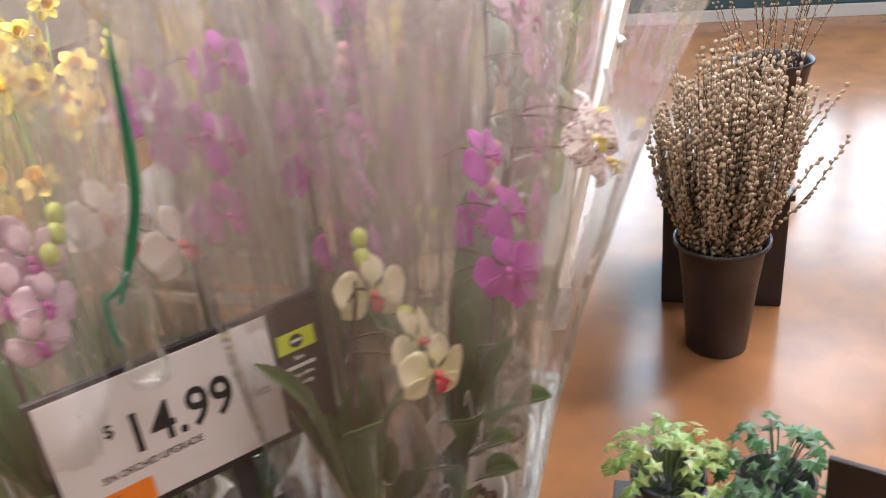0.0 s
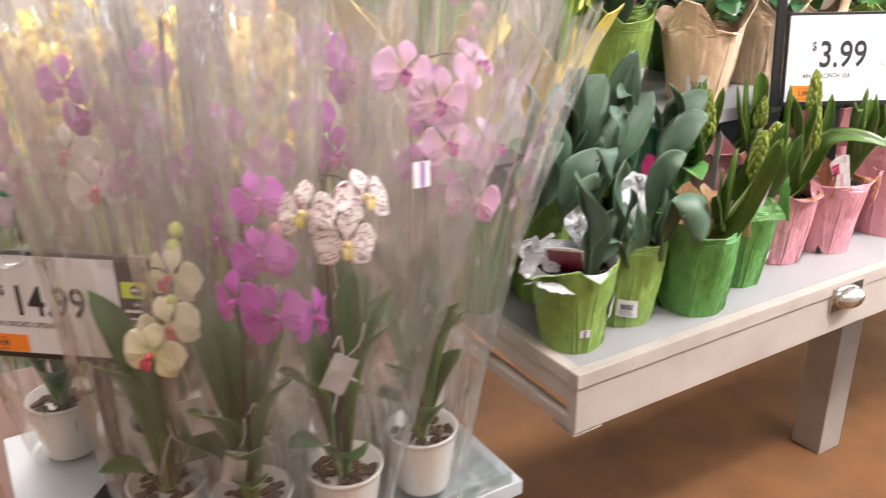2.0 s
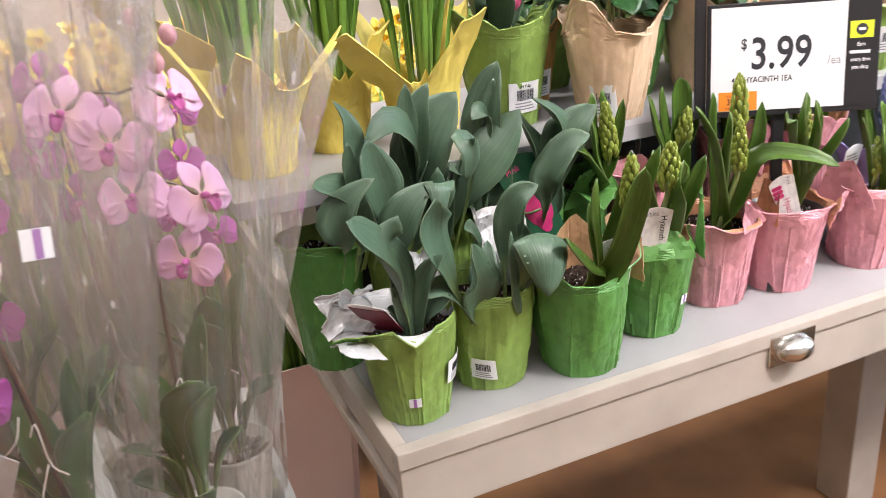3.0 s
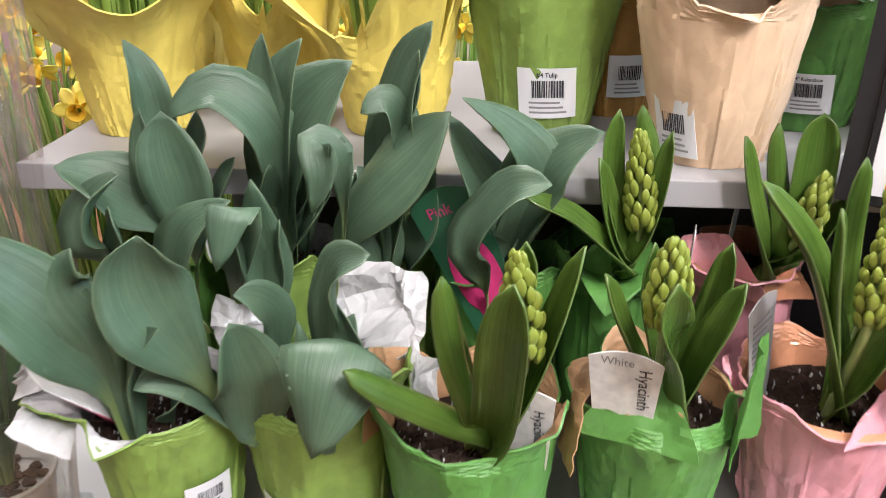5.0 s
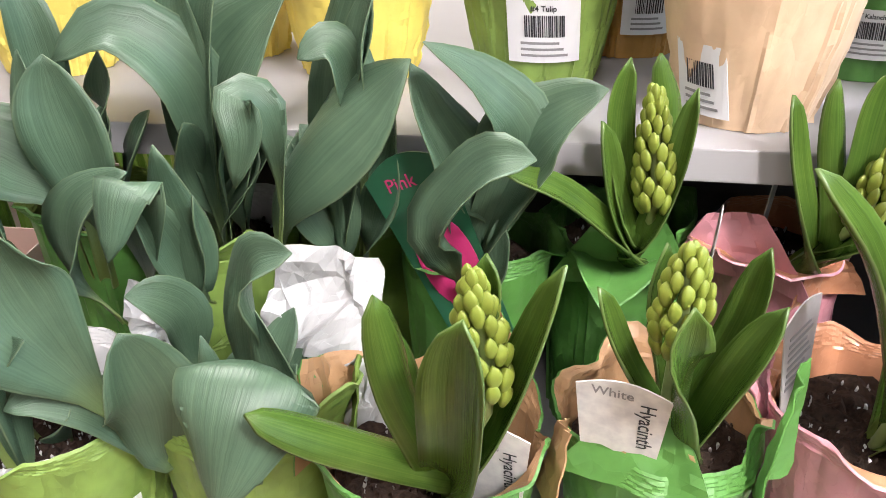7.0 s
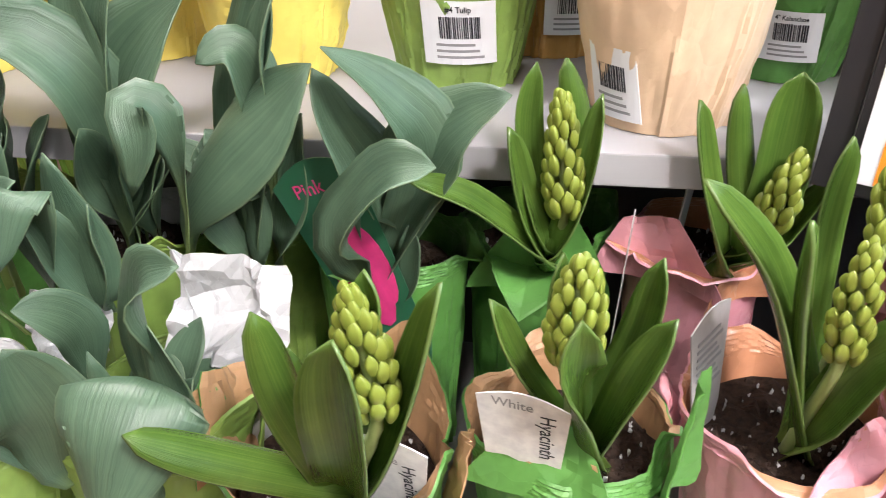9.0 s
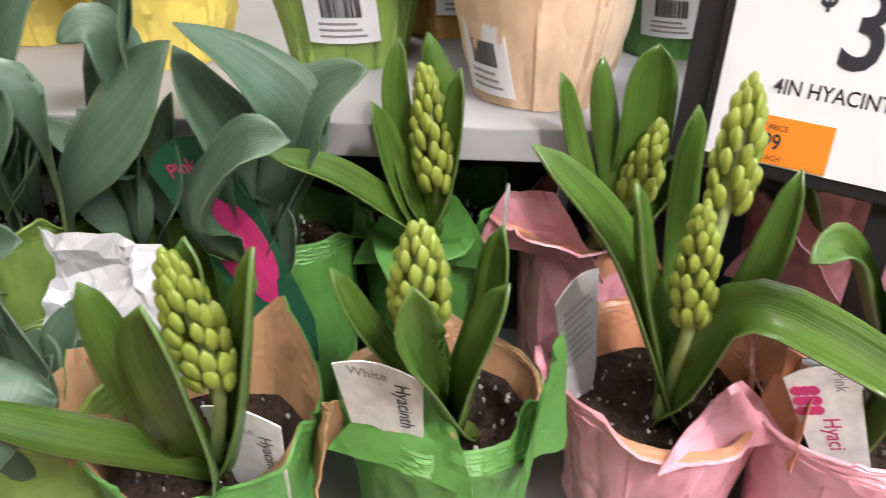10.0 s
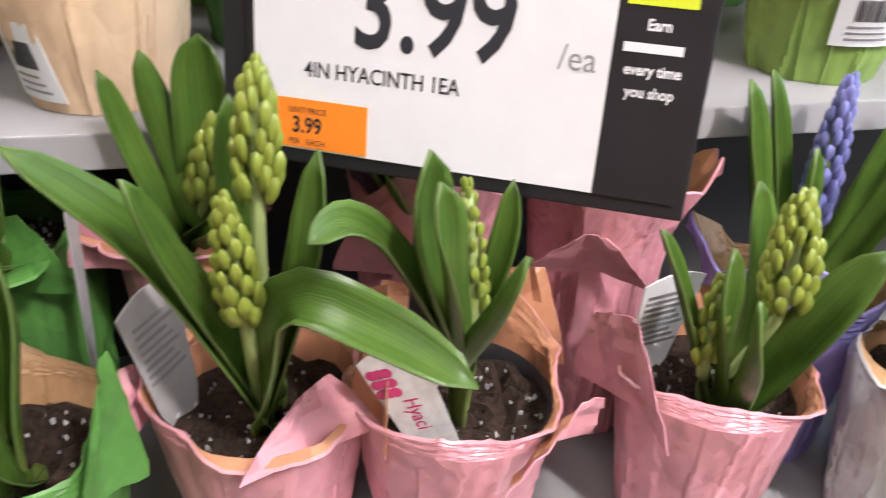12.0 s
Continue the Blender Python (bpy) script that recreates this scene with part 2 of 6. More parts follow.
    part("paper_wrap", bm, [outer, inner], th, smooth=True).data.set_sharp_from_angle(angle=math.radians(11))
    # the nursery pot's rim and the soil
    rs = r1 - 0.005
    drop = 0.0 if bare_rim else 0.02
    rp = rs + 0.0005 - (0.0 if bare_rim else 0.009)
    part("nursery_pot", lathe([(r0 - 0.006, 0.003), (rp, h - 0.004 - drop), (rp, h - 0.003 - drop), (rp - 0.0013, h - 0.003 - drop), (rp - 0.0025, h - 0.02 - drop)], 36), M_BLACK, th, "black plastic nursery pot", True)
    bm = bmesh.new()
    rings = [[bm.verts.new((0, 0, h - 0.012))]]
    for i in range(1, 10):
        r = (rs - 0.001) * i / 9
        m = 30
        rings.append([bm.verts.new((r * math.cos(2 * math.pi * k / m), r * math.sin(2 * math.pi * k / m), h - 0.014 + 0.006 * noise.noise((r * 60 * math.cos(2 * math.pi * k / m), r * 60 * math.sin(2 * math.pi * k / m), seed)) + 0.0035 * rnd.uniform(-1, 1))) for k in range(m)])
    for k in range(30):
        bm.faces.new((rings[0][0], rings[1][k], rings[1][(k + 1) % 30]))
    for i in range(1, 9):
        for k in range(30):
            bm.faces.new((rings[i][k], rings[i + 1][k], rings[i + 1][(k + 1) % 30], rings[i][(k + 1) % 30]))
    for _ in range(150):
        r, a = rs * math.sqrt(rnd.random()) * 0.92, rnd.uniform(0, 6.28)
        q = bmesh.ops.create_icosphere(bm, subdivisions=1, radius=rnd.uniform(0.0004, 0.0015))
        light = rnd.random() < 0.4
        for v in q["verts"]:
            v.co = v.co * rnd.uniform(0.55, 1.25) + Vector((r * math.cos(a), r * math.sin(a), h - 0.011 + rnd.uniform(-0.002, 0.002)))
            for f in v.link_faces:
                f.material_index = 1 if light else 0
    part("soil", bm, [M_SOIL, M_WHITE], th, "dark potting soil with white perlite")
    SOIL[th.name] = h - 0.012
    return th



def paper_flap(th, angle, wide, tall, lean, skew, outer, inner, r=0.058, z=0.108, taper=0.75, fold=0.25, seed=1):
    """A loose corner of the wrap at the pot's rim, creased down its middle; angle is the way it faces, lean in degrees outwards."""
    a = math.radians(angle)
    out, tang = Vector((math.cos(a), math.sin(a), 0)), Vector((-math.sin(a), math.cos(a), 0))
    rise = Vector((0, 0, math.cos(math.radians(lean)))) + out * math.sin(math.radians(lean))
    nor = tang.cross(rise)
    bm = bmesh.new()
    nu, nv = 8, 8
    sides = []
    for back in (0, 1):
        rows_ = []
        for j in range(nv + 1):
            v = j / nv
            hw = wide * 0.5 * (1 - taper * v ** 1.3)
            row = []
            for i in range(nu + 1):
                u = 2 * i / nu - 1
                q = out * (r + 0.0042) + Vector((0, 0, z)) + tang * (u * hw + skew * v) + rise * tall * (v + 0.10 * u * v * (1 if seed % 2 else -1))
                q += nor * (fold * hw * (abs(u - 0.15) - 0.4) + 0.004 * v * noise.noise((3 * u, 3 * v, seed * 2.3)) + 0.0022 * noise.noise((7 * u, 6 * v, seed * 4.1)))
                row.append(bm.verts.new(q + nor * (-0.0009 if back else 0.0)))
            rows_.append(row)
        sides.append(rows_)
    for back, g in enumerate(sides):
        for j in range(nv):
            for i in range(nu):
                vs = (g[j][i], g[j][i + 1], g[j + 1][i + 1], g[j + 1][i])
                f = bm.faces.new(vs if not back else vs[::-1])
                f.material_index = back
    ring = [(0, i) for i in range(nu + 1)] + [(j, nu) for j in range(1, nv + 1)] + [(nv, i) for i in range(nu - 1, -1, -1)] + [(j, 0) for j in range(nv - 1, 0, -1)]
    for k, (j, i) in enumerate(ring):
        j2, i2 = ring[(k + 1) % len(ring)]
        bm.faces.new((sides[0][j][i], sides[1][j][i], sides[1][j2][i2], sides[0][j2][i2]))
    part("paper_flap", bm, [outer, inner], th, smooth=True).data.set_sharp_from_angle(angle=math.radians(16))

P1 = wrapped_pot((0.056, 0.083, T), M_LIME, M_WHITE, 1, [(195, 0.01, 0.04, 40), (120, 0.015, 0.006, 50), (20, 0.015, 0.006, 45), (285, -0.014, 0.006, 58)], name="potted_tulip", label="tulip seedling in lime green paper lined with white", category="potted plant", group="tulip pots")
P2 = wrapped_pot((0.168, 0.103, T), M_LIME, M_LIME, 2, [(345, 0.030, 0.012, 40), (200, 0.012, 0.008, 40), (80, 0.012, 0.01, 50), (275, -0.014, 0.0, 55)], name="potted_tulip", label="tulip seedling in lime green paper on the grey table", category="potted plant", group="tulip pots")
P3 = wrapped_pot((0.281, 0.073, T), M_GREEN, M_LINING, 3, [(175, 0.045, 0.012, 56), (330, 0.035, 0.010, 50), (60, 0.045, 0.01, 50), (255, -0.008, 0.004, 40)], r0=0.045, r1=0.061, name="potted_hyacinth", label="budding hyacinth in green paper lined with kraft", group="hyacinth pots")
P4 = wrapped_pot((0.412, 0.108, T), M_GREEN, M_LINING, 4, [(248, -0.012, 0.0, 50), (350, 0.02, 0.002, 26), (100, 0.02, 0.008, 50), (175, 0.018, 0.004, 35)], name="potted_hyacinth", label="budding hyacinth in green paper lined with kraft", group="hyacinth pots")
P5 = wrapped_pot((0.54, 0.135, T), M_PINK, M_PEACH, 5, [(165, 0.006, 0.002, 40), (290, -0.012, 0.0, 45), (25, 0.010, 0.0, 30), (100, 0.008, 0.006, 50)], r0=0.044, r1=0.061, h=0.116, name="potted_hyacinth", label="budding hyacinth in pink paper with peach lining", group="hyacinth pots")
P6 = wrapped_pot((0.652, 0.118, T), M_PINK, M_PEACH, 6, [(185, 0.02, 0.0, 32), (305, 0.0, 0.01, 42), (45, 0.02, 0.010, 50), (120, 0.04, 0.01, 40)], r0=0.044, r1=0.061, h=0.116, name="potted_hyacinth", label="budding hyacinth in pink paper with peach lining", group="hyacinth pots", bare_rim=True)
P7 = wrapped_pot((0.813, 0.11, T), M_PINK, M_PEACH, 7, [(180, 0.02, 0.008, 40), (300, 0.012, 0.016, 45), (60, 0.025, 0.015, 50)], r0=0.044, r1=0.061, h=0.116, name="potted_hyacinth", label="budding hyacinth in pink paper with peach lining", group="hyacinth pots")


paper_flap(P5, 292, 0.085, 0.034, -38, 0.012, M_PINK, M_PEACH, r=0.0575, z=0.116, fold=0.2, seed=3)
paper_flap(P5, 20, 0.042, 0.062, 6, -0.006, M_PEACH, M_PEACH, r=0.060, taper=0.55, fold=0.4, seed=4)
paper_flap(P5, 172, 0.050, 0.030, 18, 0.0, M_PINK, M_PINK, r=0.060, seed=5)
paper_flap(P6, 205, 0.034, 0.062, -2, 0.004, M_PEACH, M_PEACH, r=0.056, taper=0.35, fold=0.5, seed=6)
paper_flap(P6, 300, 0.080, 0.030, 18, 0.020, M_PINK, M_PEACH, r=0.060, taper=0.6, fold=0.3, seed=7)
paper_flap(P6, 45, 0.075, 0.052, 22, 0.010, M_PEACH, M_PEACH, r=0.060, taper=0.5, fold=0.3, seed=8)
paper_flap(P7, 195, 0.085, 0.062, 8, -0.010, M_PINK, M_LINING, r=0.060, taper=0.6, fold=0.3, seed=9)
paper_flap(P7, 40, 0.070, 0.050, 25, 0.0, M_PEACH, M_PEACH, r=0.060, seed=10)
paper_flap(P4, 322, 0.050, 0.078, 2, 0.010, M_GREEN, M_GREEN, r=0.057, taper=0.8, fold=0.45, seed=11)
paper_flap(P4, 248, 0.085, 0.046, -24, 0.006, M_GREEN, M_LINING, r=0.0545, z=0.118, taper=0.7, fold=0.15, seed=12)
paper_flap(P3, 168, 0.070, 0.058, 4, 0.0, M_GREEN, M_LINING, r=0.060, taper=0.7, fold=0.3, seed=13)
paper_flap(P3, 350, 0.055, 0.048, 10, 0.0, M_LINING, M_LINING, r=0.060, taper=0.6, fold=0.4, seed=14)
paper_flap(P1, 200, 0.075, 0.040, 72, 0.0, M_WHITE, M_WHITE, r=0.056, taper=0.5, fold=0.35, seed=15)
paper_flap(P2, 5, 0.050, 0.045, 8, 0.0, M_LIME, M_LIME, r=0.056, taper=0.8, seed=16)


# ---- leaves and hyacinths ----
def leaf_material(name, colour, colour2, rough, streak, trans):
    m = bpy.data.materials.new(name)
    m.use_nodes = True
    nt = m.node_tree
    b = nt.nodes["Principled BSDF"]
    b.inputs["Roughness"].default_value = rough
    uv = nt.nodes.new("ShaderNodeUVMap")
    uv.uv_map = "leaf"
    mp = nt.nodes.new("ShaderNodeMapping")
    mp.inputs["Scale"].default_value = (streak, 1.2, 1)
    nt.links.new(uv.outputs[0], mp.inputs[0])
    n1 = nt.nodes.new("ShaderNodeTexNoise")
    n1.inputs["Scale"].default_value, n1.inputs["Detail"].default_value = 1.6, 3
    nt.links.new(mp.outputs[0], n1.inputs["Vector"])
    tc = nt.nodes.new("ShaderNodeTexCoord")
    n2 = nt.nodes.new("ShaderNodeTexNoise")
    n2.inputs["Scale"].default_value, n2.inputs["Detail"].default_value = 28, 4
    nt.links.new(tc.outputs["Object"], n2.inputs["Vector"])
    add = nt.nodes.new("ShaderNodeMath")
    add.operation = "ADD"
    nt.links.new(n1.outputs["Fac"], add.inputs[0])
    nt.links.new(n2.outputs["Fac"], add.inputs[1])
    rg = nt.nodes.new("ShaderNodeMapRange")
    rg.inputs[1].default_value, rg.inputs[2].default_value = 0.7, 1.3
    nt.links.new(add.outputs[0], rg.inputs[0])
    mix = nt.nodes.new("ShaderNodeMix")
    mix.data_type = "RGBA"
    mix.inputs[6].default_value, mix.inputs[7].default_value = (*colour, 1), (*colour2, 1)
    nt.links.new(rg.outputs[0], mix.inputs[0])
    # pale foot of the leaf, where it comes out of the soil
    sep = nt.nodes.new("ShaderNodeSeparateXYZ")
    nt.links.new(uv.outputs[0], sep.inputs[0])
    foot = nt.nodes.new("ShaderNodeMapRange")
    foot.inputs[1].default_value, foot.inputs[2].default_value, foot.inputs[3].default_value, foot.inputs[4].default_value = 0.02, 0.3, 0.75, 0.0
    nt.links.new(sep.outputs[1], foot.inputs[0])
    mix2 = nt.nodes.new("ShaderNodeMix")
    mix2.data_type = "RGBA"
    mix2.inputs[7].default_value = (0.32, 0.42, 0.10, 1)
    nt.links.new(foot.outputs[0], mix2.inputs[0])
    nt.links.new(mix.outputs[2], mix2.inputs[6])
    # pale rim along both edges
    ctr = nt.nodes.new("ShaderNodeMath")
    ctr.operation = "SUBTRACT"
    ctr.inputs[1].default_value = 0.5
    nt.links.new(sep.outputs[0], ctr.inputs[0])
    ab = nt.nodes.new("ShaderNodeMath")
    ab.operation = "ABSOLUTE"
    nt.links.new(ctr.outputs[0], ab.inputs[0])
    rim = nt.nodes.new("ShaderNodeMapRange")
    rim.inputs[1].default_value, rim.inputs[2].default_value, rim.inputs[4].default_value = 0.475, 0.5, 0.14
    nt.links.new(ab.outputs[0], rim.inputs[0])
    mix3 = nt.nodes.new("ShaderNodeMix")
    mix3.data_type = "RGBA"
    mix3.inputs[7].default_value = (0.42, 0.48, 0.24, 1)
    nt.links.new(rim.outputs[0], mix3.inputs[0])
    nt.links.new(mix2.outputs[2], mix3.inputs[6])
    mix2 = mix3
    nt.links.new(mix2.outputs[2], b.inputs["Base Color"])
    bp = nt.nodes.new("ShaderNodeBump")
    bp.inputs["Strength"].default_value, bp.inputs["Distance"].default_value = 0.42, 0.0014
    nt.links.new(n1.outputs["Fac"], bp.inputs["Height"])
    nt.links.new(bp.outputs[0], b.inputs["Normal"])
    tr = nt.nodes.new("ShaderNodeBsdfTranslucent")
    nt.links.new(mix2.outputs[2], tr.inputs["Color"])
    ms = nt.nodes.new("ShaderNodeMixShader")
    ms.inputs[0].default_value = trans
    nt.links.new(b.outputs[0], ms.inputs[1])
    nt.links.new(tr.outputs[0], ms.inputs[2])
    nt.links.new(ms.outputs[0], nt.nodes["Material Output"].inputs["Surface"])
    return m


M_TLEAF = leaf_material("tulip_leaf", (0.092, 0.158, 0.096), (0.050, 0.097, 0.058), 0.42, 26, 0.16)
M_HLEAF = leaf_material("hyacinth_leaf", (0.10, 0.182, 0.03), (0.05, 0.112, 0.018), 0.25, 22, 0.22)
M_BLADE = leaf_material("daffodil_blade", (0.20, 0.38, 0.06), (0.12, 0.26, 0.04), 0.4, 10, 0.2)
M_DARKLEAF = leaf_material("kalanchoe_leaf", (0.035, 0.115, 0.035), (0.02, 0.07, 0.02), 0.3, 6, 0.1)
M_FOLIAGE = leaf_material("foliage_leaf", (0.09, 0.24, 0.05), (0.04, 0.13, 0.03), 0.35, 6, 0.18)
M_BUD = mat("hyacinth_bud", (0.25, 0.285, 0.045), 0.42, var=0.12, scale=170, bump=0.08, colour2=(0.115, 0.18, 0.022), trans=0.04)
M_STEM = mat("pale_green_stem", (0.30, 0.38, 0.14), 0.5, var=0.1, scale=80, bump=0.05)


def spline(pts, n):
    """n + 1 points on a Catmull-Rom curve through pts."""
    p = [Vector(q) for q in pts]
    p = [p[0] * 2 - p[1]] + p + [p[-1] * 2 - p[-2]]
    out, m = [], len(p) - 3
    for i in range(n + 1):
        u = i / n * m
        k = min(int(u), m - 1)
        t = u - k
        a, b, c, d = p[k:k + 4]
        out.append(0.5 * ((2 * b) + (c - a) * t + (2 * a - 5 * b + 4 * c - d) * t * t + (3 * b - a - 3 * c + d) * t ** 3))
    return out


def blade_mesh(bm, pts, w, face, strap, cup=0.3, wave=0.0, seed=0, n=11, across=4, thick=0.0009):
    """A leaf along pts, w wide, whose upper side looks along face."""
    uvl = bm.loops.layers.uv.get("leaf") or bm.loops.layers.uv.new("leaf")
    c = spline(pts, n)
    rnd = random.Random(seed)
    ph = rnd.uniform(0, 6)
    tops, unders = [], []
    prev = None
    for i, q in enumerate(c):
        s = i / n
        t = (c[min(i + 1, n)] - c[max(i - 1, 0)]).normalized()
        side = t.cross(face)
        side = side.normalized() if side.length > 0.05 else (prev or Vector((1, 0, 0)))
        if prev:
            if side.dot(prev) < 0:
                side = -side
            side = (side + prev * 0.6).normalized()
        prev = side
        nor = side.cross(t).normalized()
        if strap:
            k = min(1.0, 0.5 + 1.6 * s) * (1 - max(0.0, (s - 0.62) / 0.38) ** 2.4) ** 0.55 if s < 1 else 0.0
        else:
            k = (0.13 + 0.87 * math.sin(min(1.0, max(0.0, s - 0.2) / 0.38) * 1.5708) ** 1.25) * (1 - max(0.0, (s - 0.5) / 0.5) ** 2.3) ** 0.8 if s < 1 else 0.0
        hw = max(w * 0.5 * k, 0.0004)
        a, b = [], []
        for j in range(across + 1):
            u = 2 * j / across - 1
            lift = cup * hw * u * u * (1.25 - 0.5 * s) + wave * hw * math.sin(9 * s + ph + (2.2 if u > 0 else 0)) * abs(u) ** 2 - 0.05 * hw * (1 - abs(u))
            pt = q + side * hw * u + nor * lift
            a.append((bm.verts.new(pt + nor * thick * 0.5), (u * 0.5 + 0.5, s)))
            b.append((bm.verts.new(pt - nor * thick * 0.5), (u * 0.5 + 0.5, s)))
        tops.append(a)
        unders.append(b)

    def quad(vs):
        f = bm.faces.new([v for v, _ in vs])
        f.smooth = True
        for lp, (_, x) in zip(f.loops, vs):
            lp[uvl].uv = x
    for i in range(n):
        for j in range(across):
            quad((tops[i][j], tops[i][j + 1], tops[i + 1][j + 1], tops[i + 1][j]))
            quad((unders[i][j + 1], unders[i][j], unders[i + 1][j], unders[i + 1][j + 1]))
        quad((tops[i][0], tops[i + 1][0], unders[i + 1][0], unders[i][0]))
        quad((tops[i + 1][-1], tops[i][-1], unders[i][-1], unders[i + 1][-1]))
    quad([tops[n][j] for j in range(across + 1)] + [unders[n][j] for j in reversed(range(across + 1))])
    return bm


LEAVES = [0]


def leaf(th, pts, w, m, look_way=None):
    """One leaf of a potted plant; pts in the shop's metres, from the soil to the tip."""
    LEAVES[0] += 1
    soil = SOIL[th.name]
    o = th.matrix_basis.translation
    p = [Vector(q) for q in pts]
    if o.z < 0.8:
        # keep clear of the raised tier's front edge
        pull = Vector((0.35, -0.255, 1.21))
        p = [pull + (q - pull) * ((0.19 - pull.y) / (q.y - pull.y)) if q.y > 0.19 and q.z > 0.93 else q for q in p]
    p = [q - o for q in p]
    if p[0].z > soil - 0.004:
        near = 0.75 if m is M_TLEAF else 0.25
        p = [Vector((p[0].x * near, p[0].y * near, soil - 0.008))] + p
    out = Vector((p[-1].x - p[0].x, p[-1].y - p[0].y, 0))
    face = (Vector((0.0, -0.7, 0.75)) - out.normalized() * 0.35 if out.length > 1e-4 else Vector((0, -0.7, 0.75))).normalized()
    face = Vector(look_way).normalized() if look_way else face
    tulip = m is M_TLEAF
    bm = blade_mesh(bmesh.new(), p, w * (1.14 if tulip else 1.12), face, not tulip, 0.38 if tulip else 0.66, 0.22 if tulip else 0.04, LEAVES[0], 16, 6, 0.0009 if tulip else 0.0019)
    return part("leaf", bm, m, th)


def bud_mesh():
    bm = lathe([(0.0004, -0.1), (0.17, 0.0), (0.27, 0.2), (0.325, 0.45), (0.325, 0.62), (0.25, 0.82), (0.12, 0.96), (0.0004, 1.02)], 12)
    for v in bm.verts:
        a = math.atan2(v.co.y, v.co.x)
        k = 1 + (0.07 + 0.20 * max(0.0, v.co.z)) * math.cos(3 * a)
        v.co.x *= k
        v.co.y *= k
    me = bpy.data.meshes.new("bud")
    bm.to_mesh(me)
    bm.free()
    me.materials.append(M_BUD)
    for q in me.polygons:
        q.use_smooth = True
    return me


BUD = bud_mesh()


def tube(bm, pts, r0, r1, n=7, seg=10):
    c = spline(pts, seg)
    rings = []
    for i, q in enumerate(c):
        t = (c[min(i + 1, seg)] - c[max(i - 1, 0)]).normalized()
        x = t.orthogonal().normalized()
        y = t.cross(x)
        r = r0 + (r1 - r0) * i / seg
        rings.append([bm.verts.new(q + (x * math.cos(6.2832 * k / n) + y * math.sin(6.2832 * k / n)) * r) for k in range(n)])
    for a, b in zip(rings, rings[1:]):
        off = min(range(n), key=lambda s: (a[0].co - b[s].co).length)
        for k in range(n):
            f = bm.faces.new((a[k], a[(k + 1) % n], b[(k + 1 + off) % n], b[(k + off) % n]))
            f.smooth = True
    bm.faces.new(rings[0][::-1])
    bm.faces.new(rings[-1])
    return bm


def flower_spike(th, foot, top, r, material=None):
    """A closed hyacinth spike: a stem and rings of buds, packed up a cone."""
    soil = SOIL[th.name]
    o = th.matrix_basis.translation
    a, b = Vector(foot) - o, Vector(top) - o
    part("stem", tube(bmesh.new(), [(a.x * 0.2, a.y * 0.2, soil - 0.008), (a.x * 0.55, a.y * 0.55, soil * 0.6 + a.z * 0.4), a, b * 0.9 + a * 0.1], 0.0042, 0.003), M_STEM, th)
    ax = (b - a)
    length = ax.length
    ax.normalize()
    x = ax.orthogonal().normalized()
    y = ax.cross(x)
    rnd = random.Random(int(1000 * r) + int(1000 * a.x + 7))
    n = max(24, int(length * r / 0.0000170))
    for i in range(n):
        s = i / (n - 1)
        ang = i * 2.39996 + rnd.uniform(-0.2, 0.2)
        env = (0.75 + 0.25 * min(1, s / 0.25)) * (1 - 0.72 * max(0.0, (s - 0.45) / 0.55) ** 1.6)
        size = min(r * (1.24 - 0.46 * s), 0.0128 - 0.003 * s) * rnd.uniform(0.88, 1.1)
        d = x * math.cos(ang) + y * math.sin(ang)
        up = (ax * (1.0 + 1.2 * s * s) + d * (0.30 - 0.27 * s)).normalized()
        foot_p = a + ax * (length * s * 0.95 - size * 0.30) + d * r * env * 0.66
        rot = up.to_track_quat("Z", "Y").to_matrix().to_4x4()
        ob = new("bud", BUD)
        ob.parent = th
        ob.matrix_basis = Matrix.Translation(foot_p) @ rot @ Matrix.Diagonal((size * 0.82, size * 0.82, size * 1.12, 1))
        if material:
            ob.material_slots[0].link = "OBJECT"
            ob.material_slots[0].material = material

# second row of pots, at the foot of the tier
Q1 = wrapped_pot((0.010, 0.252, T), M_GREEN, M_LIME, 11, [(200, 0.01, 0.01, 50), (330, 0.008, 0.006, 50)], r0=0.040, r1=0.050, h=0.165, name="potted_tulip", label="leafy tulip seedling in green paper near the tier", group="tulip pots")
Q2 = wrapped_pot((0.112, 0.228, T), M_LIME, M_WHITE, 12, [(300, 0.006, 0.012, 40), (200, 0.012, 0.01, 40), (60, 0.01, 0.004, 50)], r0=0.040, r1=0.050, h=0.165, name="potted_tulip", label="leafy tulip seedling in lime paper lined with white", group="tulip pots")
Q3 = wrapped_pot((0.203, 0.268, T), M_LIME, M_WHITE, 13, [(280, 0.008, 0.016, 45), (100, 0.01, 0.004, 50)], r0=0.040, r1=0.050, h=0.165, name="potted_tulip", label="leafy tulip seedling in lime paper with crumpled white lining", group="tulip pots")
Q4 = wrapped_pot((0.292, 0.222, T), M_GREEN, M_GREEN, 14, [(250, 0.004, 0.01, 40), (160, 0.008, 0.004, 50), (30, 0.008, 0.004, 50)], r0=0.040, r1=0.050, h=0.165, name="potted_tulip", label="leafy tulip seedling in green paper under the tier", group="tulip pots")
PB = wrapped_pot((0.392, 0.262, T), M_GREEN, M_GREEN, 15, [(262, 0.012, 0.055, 45), (20, 0.01, 0.004, 50)], r0=0.040, r1=0.050, h=0.165, name="potted_hyacinth", label="budding hyacinth in green paper lined with kraft", group="hyacinth pots")
